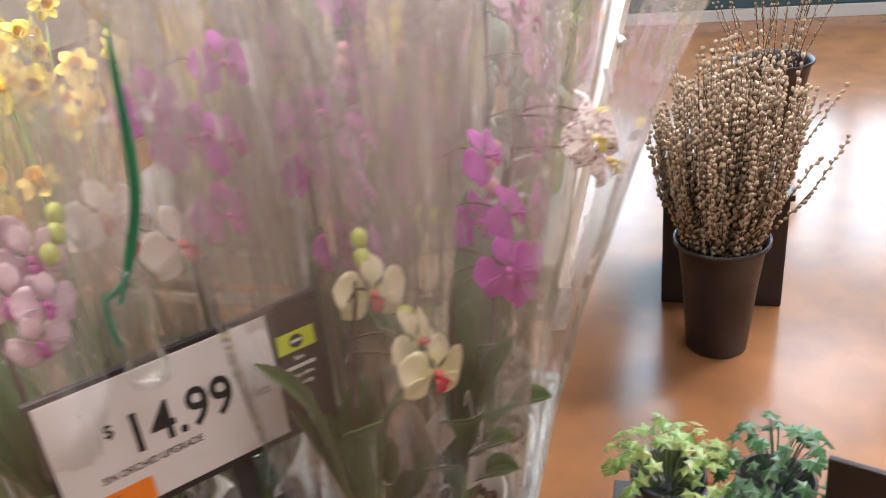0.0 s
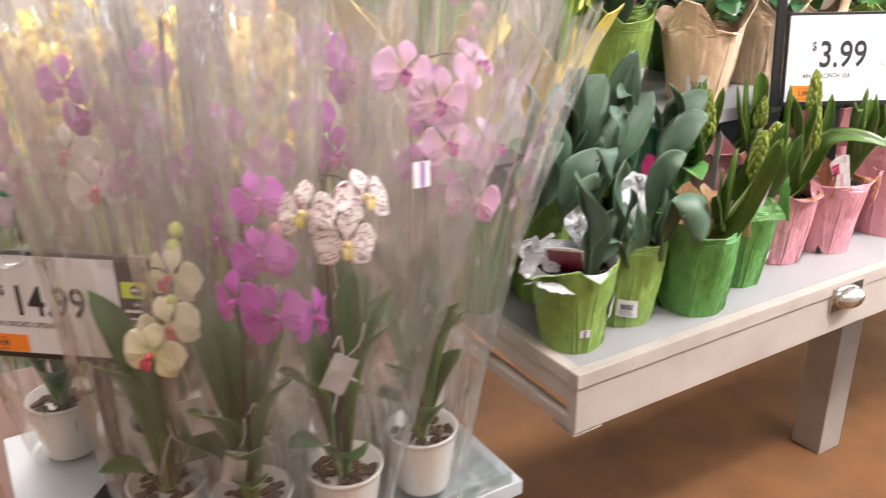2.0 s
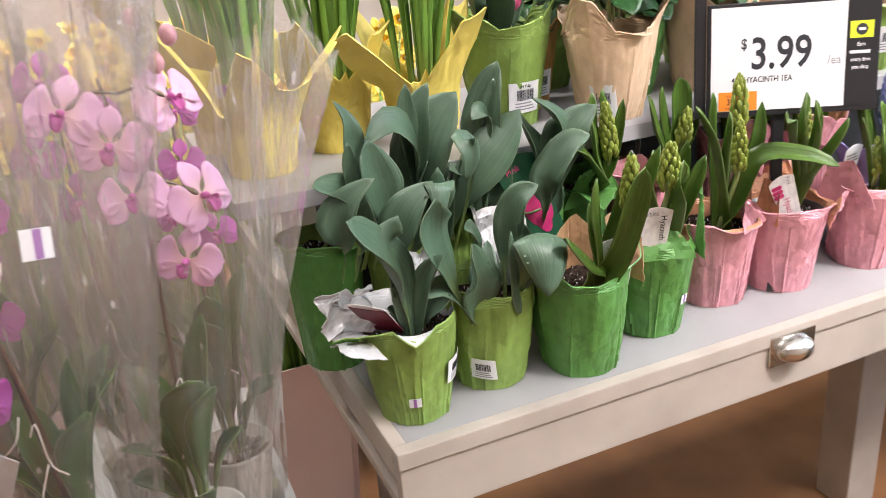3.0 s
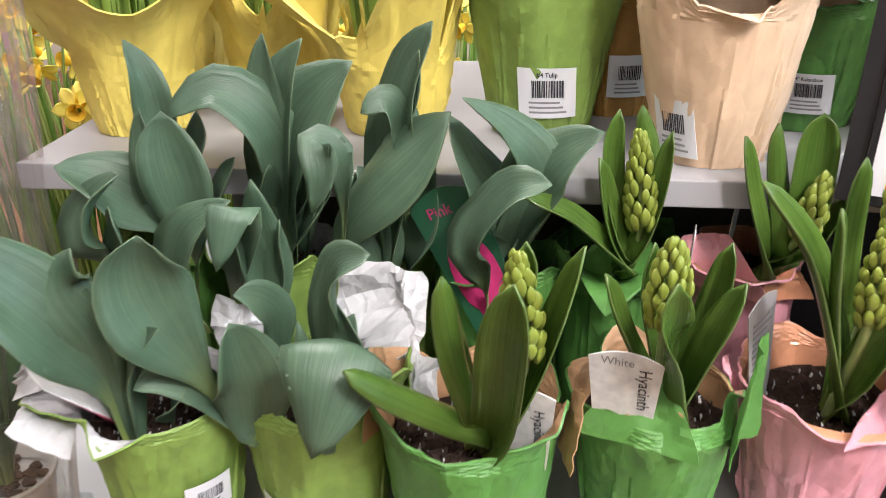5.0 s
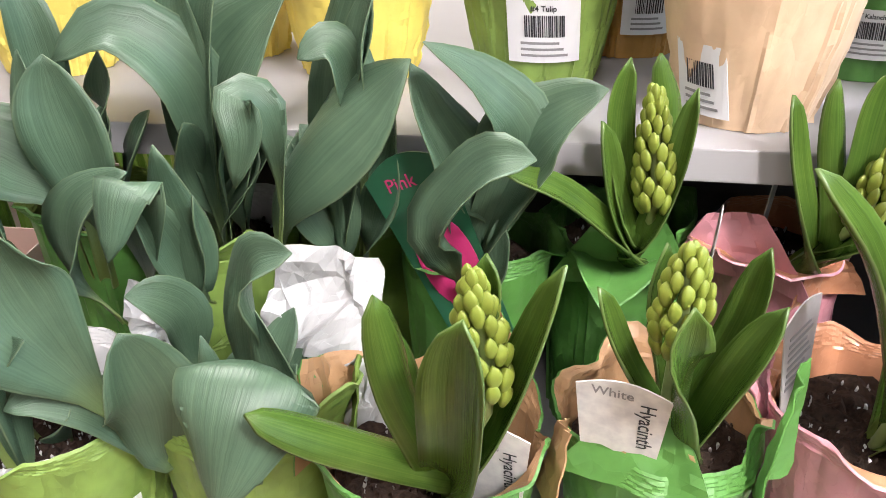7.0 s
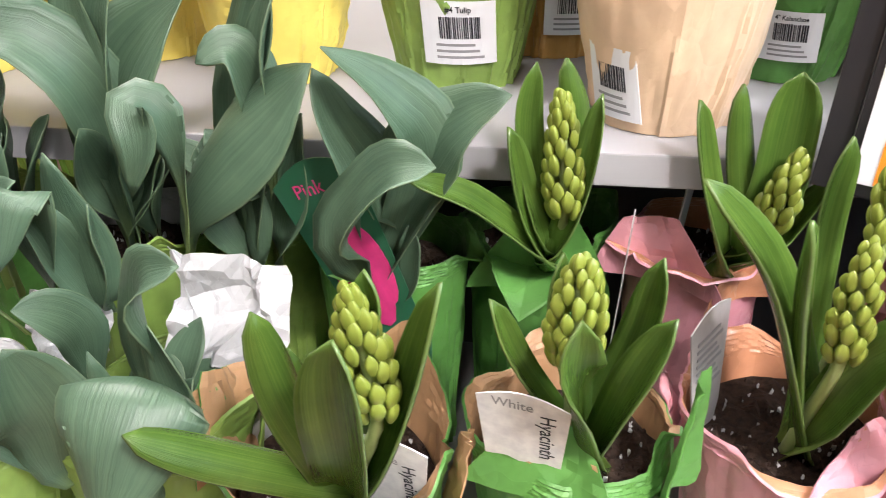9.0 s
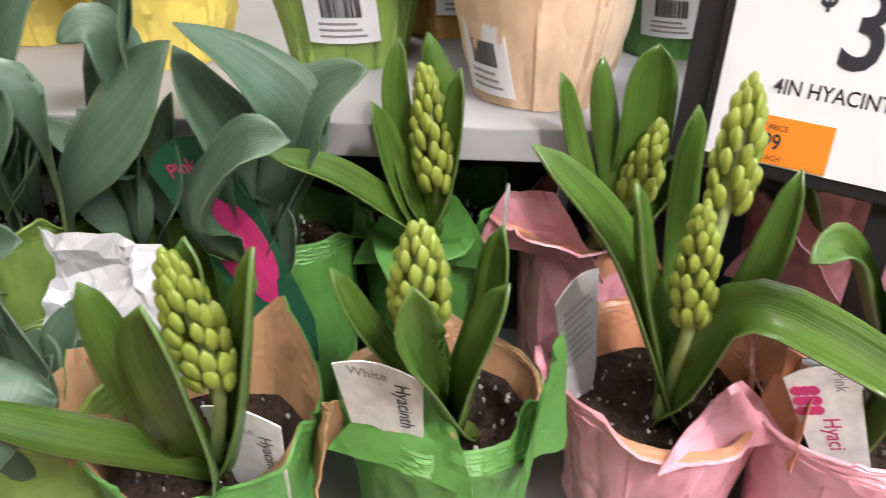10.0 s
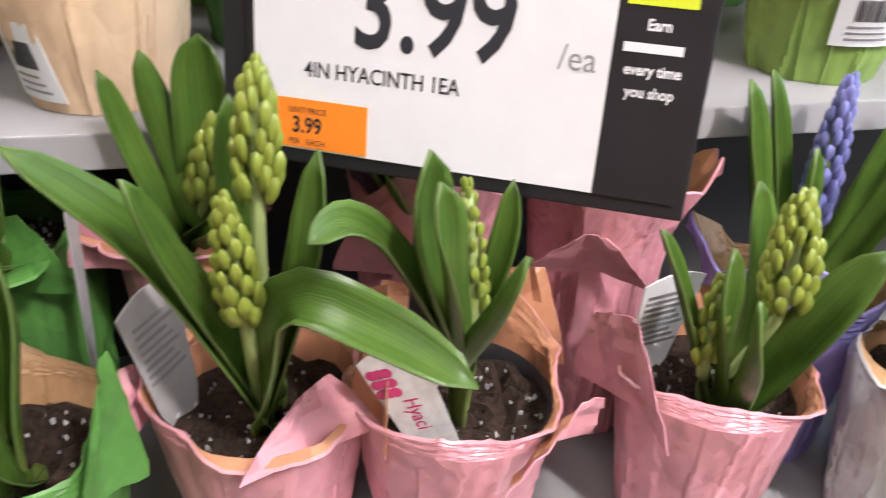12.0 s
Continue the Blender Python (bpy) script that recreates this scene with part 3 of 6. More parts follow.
PD = wrapped_pot((0.500, 0.258, T), M_PINK, M_PEACH, 16, [(205, 0.012, 0.03, 45), (262, 0.0, 0.03, 40), (330, 0.02, 0.01, 40)], r0=0.040, r1=0.050, h=0.165, name="potted_hyacinth", label="budding hyacinth in pink paper behind the front row", group="hyacinth pots")
PE = wrapped_pot((0.660, 0.235, T), M_PINK, M_PINK, 17, [(250, 0.06, 0.015, 60), (160, 0.06, 0.01, 50), (330, 0.05, 0.02, 50)], r0=0.040, r1=0.050, h=0.165, name="potted_hyacinth", label="budding hyacinth in pink paper behind the price sign", group="hyacinth pots")
PF = wrapped_pot((0.780, 0.225, T), M_PINK, M_PEACH, 18, [(250, 0.06, 0.015, 60), (160, 0.06, 0.01, 50), (330, 0.05, 0.02, 50)], r0=0.040, r1=0.050, h=0.165, name="potted_hyacinth", label="budding hyacinth in pink paper behind the price sign", group="hyacinth pots")
P8 = wrapped_pot((0.955, 0.072, T), M_WHITE, M_LINING, 19, [(200, 0.04, 0.015, 60), (320, 0.03, 0.02, 50)], name="potted_hyacinth", label="hyacinth in white paper lined with kraft", group="hyacinth pots")
P9 = wrapped_pot((0.905, 0.172, T), M_LILAC, M_LINING, 20, [(230, 0.05, 0.02, 60), (140, 0.05, 0.02, 50), (330, 0.04, 0.02, 50)], name="potted_hyacinth", label="blue hyacinth in lilac paper on the table", group="hyacinth pots")
P10 = wrapped_pot((1.075, 0.10, T), M_LILAC, M_LINING, 21, [(230, 0.05, 0.02, 60), (140, 0.05, 0.02, 50), (330, 0.04, 0.02, 50)], name="potted_hyacinth", label="blue hyacinth in lilac paper on the table", group="hyacinth pots")
P11 = wrapped_pot((1.18, 0.085, T), M_LILAC, M_LINING, 22, [(230, 0.05, 0.02, 60), (140, 0.05, 0.02, 50), (330, 0.04, 0.02, 50)], name="potted_hyacinth", label="blue hyacinth in lilac paper at the aisle", group="hyacinth pots")
paper_flap(PD, 238, 0.090, 0.046, 0, -0.014, M_PINK, M_PINK, r=0.048, z=0.156, taper=0.6, fold=0.35, seed=17)
paper_flap(PD, 292, 0.060, 0.030, 0, 0.0, M_PEACH, M_PEACH, r=0.050, z=0.150, taper=0.6, fold=0.35, seed=18)
paper_flap(PB, 268, 0.095, 0.050, 2, 0.0, M_GREEN, M_GREEN, r=0.048, z=0.150, taper=0.55, fold=0.15, seed=19)
paper_flap(PE, 230, 0.080, 0.050, 20, 0.0, M_PINK, M_PEACH, r=0.050, z=0.150, seed=20)
paper_flap(PF, 240, 0.080, 0.040, 25, 0.0, M_PINK, M_PEACH, r=0.050, z=0.150, seed=21)
flower_spike(P5, (0.545, 0.1, 1.026), (0.548, 0.105, 1.087), 0.0122)
flower_spike(P5, (0.535, 0.085, 0.969), (0.53, 0.08, 1.036), 0.0109)
flower_spike(P6, (0.647, 0.08, 0.965), (0.638, 0.075, 1.042), 0.008)
flower_spike(P7, (0.819, 0.07, 0.955), (0.817, 0.075, 1.021), 0.0172)
flower_spike(P7, (0.786, 0.08, 0.916), (0.788, 0.085, 0.969), 0.009)
# leaves of P5
leaf(P5, [(0.539, 0.115, 0.892), (0.495, 0.090, 1.004), (0.449, 0.070, 1.069)], 0.023, M_HLEAF)
leaf(P5, [(0.536, 0.120, 0.894), (0.504, 0.080, 1.003), (0.493, 0.060, 1.057)], 0.016, M_HLEAF)
leaf(P5, [(0.543, 0.140, 0.887), (0.532, 0.140, 1.011), (0.535, 0.140, 1.063)], 0.016, M_HLEAF)
leaf(P5, [(0.545, 0.115, 0.894), (0.565, 0.090, 0.988), (0.573, 0.090, 1.053)], 0.017, M_HLEAF)
leaf(P5, [(0.543, 0.100, 0.911), (0.557, 0.075, 0.981), (0.592, 0.040, 0.987), (0.630, 0.010, 0.974)], 0.025, M_HLEAF)
# leaves of P6
leaf(P6, [(0.638, 0.085, 0.936), (0.617, 0.070, 1.011), (0.617, 0.060, 1.063)], 0.025, M_HLEAF)
leaf(P6, [(0.636, 0.075, 0.944), (0.623, 0.050, 1.014), (0.618, 0.045, 1.055)], 0.020, M_HLEAF)
leaf(P6, [(0.648, 0.090, 0.932), (0.659, 0.080, 0.996), (0.662, 0.080, 1.037)], 0.013, M_HLEAF)
leaf(P6, [(0.637, 0.070, 0.944), (0.644, 0.040, 0.997), (0.650, 0.020, 1.031)], 0.018, M_HLEAF)
leaf(P6, [(0.640, 0.090, 0.928), (0.604, 0.070, 1.005), (0.580, 0.050, 1.036), (0.563, 0.035, 1.036)], 0.016, M_HLEAF)
# leaves of P7
leaf(P7, [(0.806, 0.100, 0.869), (0.766, 0.085, 0.957), (0.740, 0.075, 1.007)], 0.014, M_HLEAF)
leaf(P7, [(0.821, 0.100, 0.865), (0.819, 0.100, 0.953), (0.815, 0.110, 1.013)], 0.018, M_HLEAF)
leaf(P7, [(0.806, 0.080, 0.879), (0.793, 0.055, 0.933), (0.784, 0.045, 0.979)], 0.019, M_HLEAF)
leaf(P7, [(0.822, 0.090, 0.869), (0.836, 0.060, 0.951), (0.856, 0.050, 0.999)], 0.025, M_HLEAF)
leaf(P7, [(0.808, 0.090, 0.873), (0.787, 0.075, 0.942), (0.788, 0.080, 0.990)], 0.018, M_HLEAF)
# leaves of P1
leaf(P1, [(0.047, 0.045, 0.870), (0.038, 0.035, 0.940), (0.008, 0.015, 1.004), (-0.023, 0.000, 1.045)], 0.058, M_TLEAF)
leaf(P1, [(0.050, 0.045, 0.871), (0.045, 0.040, 0.952), (0.027, 0.035, 0.998), (0.040, 0.030, 1.029)], 0.040, M_TLEAF)
leaf(P1, [(0.052, 0.045, 0.873), (0.057, 0.040, 0.926), (0.069, 0.035, 0.958), (0.087, 0.030, 0.976)], 0.022, M_TLEAF)
# leaves of P2
leaf(P2, [(0.128, 0.060, 0.868), (0.100, 0.050, 0.929), (0.080, 0.040, 0.979), (0.076, 0.035, 1.013), (0.083, 0.030, 1.039)], 0.056, M_TLEAF, look_way=(0.5, -0.7, 0.3))
leaf(P2, [(0.125, 0.060, 0.875), (0.101, 0.050, 0.918), (0.080, 0.040, 0.932), (0.063, 0.030, 0.929)], 0.026, M_TLEAF)
leaf(P2, [(0.129, 0.060, 0.872), (0.133, 0.055, 0.916), (0.130, 0.050, 0.946), (0.127, 0.045, 0.973)], 0.048, M_TLEAF)
leaf(P2, [(0.179, 0.060, 0.866), (0.197, 0.055, 0.920), (0.201, 0.030, 0.972), (0.198, 0.000, 0.957), (0.189, -0.010, 0.914)], 0.062, M_TLEAF, look_way=(0, -0.8, 0.5))
leaf(P2, [(0.176, 0.070, 0.860), (0.181, 0.075, 0.929), (0.187, 0.070, 0.976), (0.196, 0.060, 1.009), (0.218, 0.055, 1.020)], 0.034, M_TLEAF)
leaf(P2, [(0.168, 0.080, 0.857), (0.146, 0.085, 0.921), (0.147, 0.080, 0.960), (0.138, 0.070, 0.978), (0.126, 0.060, 0.985)], 0.026, M_TLEAF)
leaf(P2, [(0.187, 0.050, 0.873), (0.179, 0.045, 0.916), (0.173, 0.040, 0.979)], 0.020, M_TLEAF)
leaf(P2, [(0.181, 0.060, 0.869), (0.195, 0.060, 0.910), (0.213, 0.060, 0.950)], 0.026, M_TLEAF)
leaf(P2, [(0.191, 0.060, 0.869), (0.204, 0.060, 0.927), (0.194, 0.060, 0.982)], 0.026, M_TLEAF)
# leaves of Q1
leaf(Q1, [(0.050, 0.160, 0.982), (0.024, 0.150, 1.012), (0.002, 0.140, 1.032), (-0.020, 0.130, 1.045)], 0.050, M_TLEAF)
leaf(Q1, [(0.008, 0.130, 0.965), (0.002, 0.120, 1.000), (0.017, 0.110, 1.029), (0.042, 0.100, 1.051)], 0.042, M_TLEAF)
leaf(Q1, [(0.025, 0.120, 0.963), (0.030, 0.110, 0.998), (0.031, 0.100, 1.028)], 0.026, M_TLEAF)
leaf(Q1, [(0.045, 0.170, 0.991), (0.042, 0.170, 1.061), (0.038, 0.170, 1.100), (0.026, 0.170, 1.127)], 0.026, M_TLEAF)
leaf(Q1, [(0.067, 0.150, 0.970), (0.063, 0.150, 1.017), (0.057, 0.150, 1.053), (0.055, 0.150, 1.081)], 0.046, M_TLEAF)
leaf(Q1, [(0.039, 0.160, 0.991), (0.034, 0.160, 1.045), (0.034, 0.160, 1.080)], 0.020, M_TLEAF)
leaf(Q1, [(0.075, 0.140, 0.908), (0.065, 0.120, 0.956), (0.080, 0.110, 1.004), (0.113, 0.110, 1.031)], 0.042, M_TLEAF)
leaf(Q1, [(0.098, 0.140, 0.946), (0.117, 0.110, 1.013), (0.115, 0.095, 1.029), (0.109, 0.080, 0.992)], 0.034, M_TLEAF, look_way=(0, -0.8, 0.5))
# leaves of Q2
leaf(Q2, [(0.126, 0.200, 0.940), (0.124, 0.195, 1.000), (0.140, 0.190, 1.053), (0.162, 0.190, 1.086), (0.186, 0.190, 1.110)], 0.066, M_TLEAF)
leaf(Q2, [(0.123, 0.200, 0.947), (0.128, 0.190, 1.019), (0.120, 0.180, 1.065), (0.089, 0.170, 1.092), (0.053, 0.160, 1.073)], 0.042, M_TLEAF)
leaf(Q2, [(0.122, 0.195, 0.982), (0.120, 0.190, 1.052), (0.118, 0.190, 1.095), (0.121, 0.190, 1.129)], 0.026, M_TLEAF)
leaf(Q2, [(0.125, 0.195, 0.991), (0.131, 0.190, 1.060), (0.135, 0.190, 1.099), (0.150, 0.190, 1.126)], 0.030, M_TLEAF)
leaf(Q2, [(0.180, 0.160, 0.991), (0.180, 0.150, 1.048), (0.168, 0.140, 1.065), (0.172, 0.130, 1.044), (0.164, 0.130, 1.015)], 0.026, M_TLEAF)
leaf(Q2, [(0.124, 0.140, 0.932), (0.125, 0.130, 0.987), (0.125, 0.120, 1.043)], 0.032, M_TLEAF)
leaf(Q2, [(0.131, 0.140, 0.934), (0.138, 0.130, 0.979), (0.143, 0.120, 1.014)], 0.015, M_TLEAF)
leaf(Q2, [(0.123, 0.140, 0.936), (0.117, 0.120, 0.992), (0.104, 0.110, 1.026)], 0.024, M_TLEAF)
leaf(Q2, [(0.123, 0.200, 0.952), (0.144, 0.190, 0.994), (0.167, 0.180, 1.028)], 0.034, M_TLEAF)
# leaves of Q3
leaf(Q3, [(0.164, 0.190, 0.940), (0.172, 0.175, 0.988), (0.202, 0.165, 1.031), (0.233, 0.165, 1.059), (0.259, 0.165, 1.081)], 0.058, M_TLEAF)
leaf(Q3, [(0.206, 0.200, 0.955), (0.215, 0.190, 1.050), (0.227, 0.190, 1.100), (0.244, 0.190, 1.139)], 0.046, M_TLEAF)
leaf(Q3, [(0.220, 0.190, 1.038), (0.228, 0.185, 1.086), (0.235, 0.185, 1.120)], 0.020, M_TLEAF)
leaf(Q3, [(0.223, 0.190, 1.013), (0.221, 0.180, 1.065), (0.212, 0.175, 1.085), (0.194, 0.170, 1.077)], 0.030, M_TLEAF)
leaf(Q3, [(0.206, 0.200, 0.936), (0.207, 0.200, 0.973), (0.203, 0.200, 1.004)], 0.018, M_TLEAF)
leaf(Q3, [(0.222, 0.200, 0.946), (0.235, 0.190, 0.996), (0.245, 0.190, 1.043)], 0.040, M_TLEAF)
leaf(Q3, [(0.196, 0.200, 0.945), (0.185, 0.190, 0.986), (0.184, 0.190, 1.025)], 0.034, M_TLEAF)
# leaves of Q4
leaf(Q4, [(0.290, 0.180, 0.941), (0.321, 0.170, 1.028), (0.300, 0.160, 1.067), (0.268, 0.150, 1.095)], 0.036, M_TLEAF)
leaf(Q4, [(0.292, 0.180, 0.939), (0.322, 0.170, 1.026), (0.341, 0.165, 1.052), (0.366, 0.160, 1.070)], 0.050, M_TLEAF)
leaf(Q4, [(0.287, 0.160, 0.944), (0.275, 0.140, 0.988), (0.286, 0.130, 1.015), (0.307, 0.125, 1.039), (0.330, 0.120, 1.045)], 0.042, M_TLEAF)
leaf(Q4, [(0.286, 0.180, 0.959), (0.286, 0.175, 1.009), (0.269, 0.170, 1.046), (0.258, 0.170, 1.077)], 0.036, M_TLEAF)
leaf(Q4, [(0.308, 0.170, 0.935), (0.311, 0.170, 0.963), (0.309, 0.170, 0.983)], 0.016, M_TLEAF)
# leaves of P3
leaf(P3, [(0.294, 0.040, 0.904), (0.274, 0.030, 0.919), (0.238, 0.005, 0.954), (0.212, -0.011, 0.978)], 0.019, M_HLEAF)
leaf(P3, [(0.291, 0.040, 0.905), (0.276, 0.020, 0.969), (0.266, 0.010, 1.029)], 0.020, M_HLEAF)
leaf(P3, [(0.293, 0.045, 0.900), (0.281, 0.040, 0.947), (0.272, 0.035, 0.992)], 0.010, M_HLEAF)
leaf(P3, [(0.299, 0.030, 0.909), (0.303, -0.004, 0.991), (0.306, -0.022, 1.042)], 0.027, M_HLEAF, look_way=(-0.1, -0.7, 0.7))
leaf(P3, [(0.307, 0.040, 0.905), (0.326, 0.020, 0.974), (0.343, 0.000, 1.055)], 0.019, M_HLEAF)
leaf(P3, [(0.308, 0.040, 0.946), (0.314, 0.018, 1.017), (0.312, 0.012, 1.051)], 0.015, M_HLEAF)
flower_spike(P3, (0.315, 0.014, 0.977), (0.307, 0.004, 1.047), 0.0132)
# leaves of P4
leaf(P4, [(0.408, 0.090, 0.897), (0.376, 0.060, 0.970), (0.361, 0.050, 1.015)], 0.014, M_HLEAF)
leaf(P4, [(0.415, 0.085, 0.886), (0.401, 0.045, 0.968), (0.400, 0.030, 1.020)], 0.024, M_HLEAF)
leaf(P4, [(0.420, 0.085, 0.882), (0.429, 0.050, 0.968), (0.441, 0.040, 1.017)], 0.019, M_HLEAF)
leaf(P4, [(0.425, 0.090, 0.927), (0.436, 0.080, 0.980), (0.438, 0.070, 1.029)], 0.018, M_HLEAF)
leaf(P4, [(0.405, 0.100, 0.924), (0.392, 0.090, 0.979), (0.394, 0.080, 1.023)], 0.013, M_HLEAF)
flower_spike(P4, (0.401, 0.058, 0.978), (0.401, 0.055, 1.034), 0.0160)
# leaves of PB
leaf(PB, [(0.393, 0.200, 0.942), (0.375, 0.180, 1.000), (0.365, 0.170, 1.048)], 0.017, M_HLEAF)
leaf(PB, [(0.398, 0.200, 0.945), (0.409, 0.180, 1.009), (0.414, 0.170, 1.069)], 0.015, M_HLEAF)
leaf(PB, [(0.390, 0.200, 0.955), (0.376, 0.195, 1.032), (0.379, 0.192, 1.078)], 0.015, M_HLEAF)
leaf(PB, [(0.400, 0.200, 0.955), (0.404, 0.192, 1.042), (0.395, 0.192, 1.081)], 0.015, M_HLEAF)
leaf(PB, [(0.390, 0.190, 0.953), (0.348, 0.160, 1.004), (0.312, 0.140, 1.028)], 0.017, M_HLEAF)
flower_spike(PB, (0.401, 0.180, 0.991), (0.393, 0.180, 1.064), 0.0128)
# leaves of PD
leaf(PD, [(0.502, 0.200, 0.948), (0.479, 0.192, 1.019), (0.470, 0.192, 1.060)], 0.014, M_HLEAF)
leaf(PD, [(0.517, 0.200, 0.956), (0.502, 0.192, 1.027), (0.492, 0.192, 1.070)], 0.017, M_HLEAF)
leaf(PD, [(0.523, 0.200, 0.972), (0.522, 0.192, 1.045), (0.522, 0.192, 1.078)], 0.026, M_HLEAF)
leaf(PD, [(0.523, 0.200, 0.958), (0.534, 0.190, 0.984), (0.548, 0.180, 1.020)], 0.017, M_HLEAF)
flower_spike(PD, (0.517, 0.178, 0.990), (0.526, 0.178, 1.035), 0.0118)

# small young leaves low in the tulip pots
rnd = random.Random(404)
for th, n in ((P1, 3), (P2, 3), (Q1, 5), (Q2, 4), (Q3, 4), (Q4, 4)):
    o = th.matrix_basis.translation
    for _ in range(n):
        a, lean = rnd.uniform(0, 6.2832), rnd.uniform(0.012, 0.05)
        d = Vector((math.cos(a), math.sin(a) - 0.25, 0))
        h = rnd.uniform(0.035, 0.075) if th in (P1, P2) else rnd.uniform(0.06, 0.13)
        foot = o + d * 0.014 + Vector((0, 0, SOIL[th.name] - 0.006))
        leaf(th, [foot, foot + d * lean * 0.35 + Vector((0, 0, h * 0.55)), foot + d * lean + Vector((0, 0, h))], rnd.uniform(0.018, 0.034), M_TLEAF)
M_BLUEBUD = mat("blue_hyacinth_bud", (0.16, 0.17, 0.42), 0.5, var=0.15, scale=150, bump=0.05, trans=0.1)


def common_hyacinth(th, seed, high, flower=None, leaves=5):
    """A hyacinth of usual habit: strap leaves round a spike of buds."""
    rnd = random.Random(seed)
    o = th.matrix_basis.translation
    base = SOIL[th.name] - 0.006
    for k in range(leaves):
        a = 6.2832 * k / leaves + rnd.uniform(-0.4, 0.4)
        d = Vector((math.cos(a), math.sin(a), 0))
        h = high * rnd.uniform(0.75, 1.05)
        sp = rnd.uniform(0.03, 0.07)
        leaf(th, [o + d * 0.010 + Vector((0, 0, base)), o + d * (0.022 + sp * 0.3) + Vector((0, 0, base + h * 0.55)), o + d * sp + Vector((0, 0, base + h))], rnd.uniform(0.016, 0.022), M_HLEAF)
    flower_spike(th, o + Vector((0.002, 0, base + high * 0.42)), o + Vector((0.004, 0.002, base + high * 0.95)), 0.0125, flower)


common_hyacinth(PE, 31, 0.15)
common_hyacinth(PF, 32, 0.16)
common_hyacinth(P8, 33, 0.17)
common_hyacinth(P9, 34, 0.19, M_BLUEBUD, 6)
common_hyacinth(P10, 35, 0.17, M_BLUEBUD)
common_hyacinth(P11, 36, 0.17, M_BLUEBUD)

# ---- writing, signs, labels and tags ----
M_LIMEPRINT = mat("lime_print", (0.58, 0.68, 0.03), 0.5, var=0.02, bump=0.0)
M_GREYPRINT = mat("grey_print", (0.24, 0.24, 0.25), 0.5, var=0.0, bump=0.0)
M_VIOLET = mat("violet_print", (0.25, 0.10, 0.32), 0.5, var=0.0, bump=0.0)
M_TAG = mat("speckled_plant_tag", (0.74, 0.74, 0.72), 0.3, var=0.1, scale=120, bump=0.0, colour2=(0.55, 0.55, 0.56))
M_TAGGREY = mat("grey_tag_back", (0.40, 0.39, 0.39), 0.4, var=0.08, scale=90, bump=0.0)
M_MAROON = mat("maroon_print", (0.22, 0.02, 0.05), 0.3, var=0.3, scale=60, bump=0.0)
M_MAGENTA = mat("magenta_print", (0.58, 0.04, 0.18), 0.35, var=0.15, scale=80, bump=0.0)
M_TAGGREEN = mat("dark_green_print", (0.02, 0.10, 0.05), 0.35, var=0.1, bump=0.0)


def words(text, high, narrow=1.0, bold=0.0):
    """Flat letters as a bmesh, in the xy plane, from the origin to the right."""
    cu = bpy.data.curves.new("words", "FONT")
    cu.body, cu.size, cu.offset, cu.extrude = text, high / 0.7, bold, 0.0
    cu.resolution_u = 3
    ob = bpy.data.objects.new("words", cu)
    me = bpy.data.meshes.new_from_object(ob)
    bm = bmesh.new()
    bm.from_mesh(me)
    for v in bm.verts:
        v.co.x *= narrow
    bpy.data.objects.remove(ob)
    bpy.data.meshes.remove(me)
    return bm


def plate(x0, y0, x1, y1, z0, z1):
    return box((x0, y0, z0), (x1, y1, z1))


def shift(bm, x, y, z):
    for v in bm.verts:
        v.co += Vector((x, y, z))
    return bm


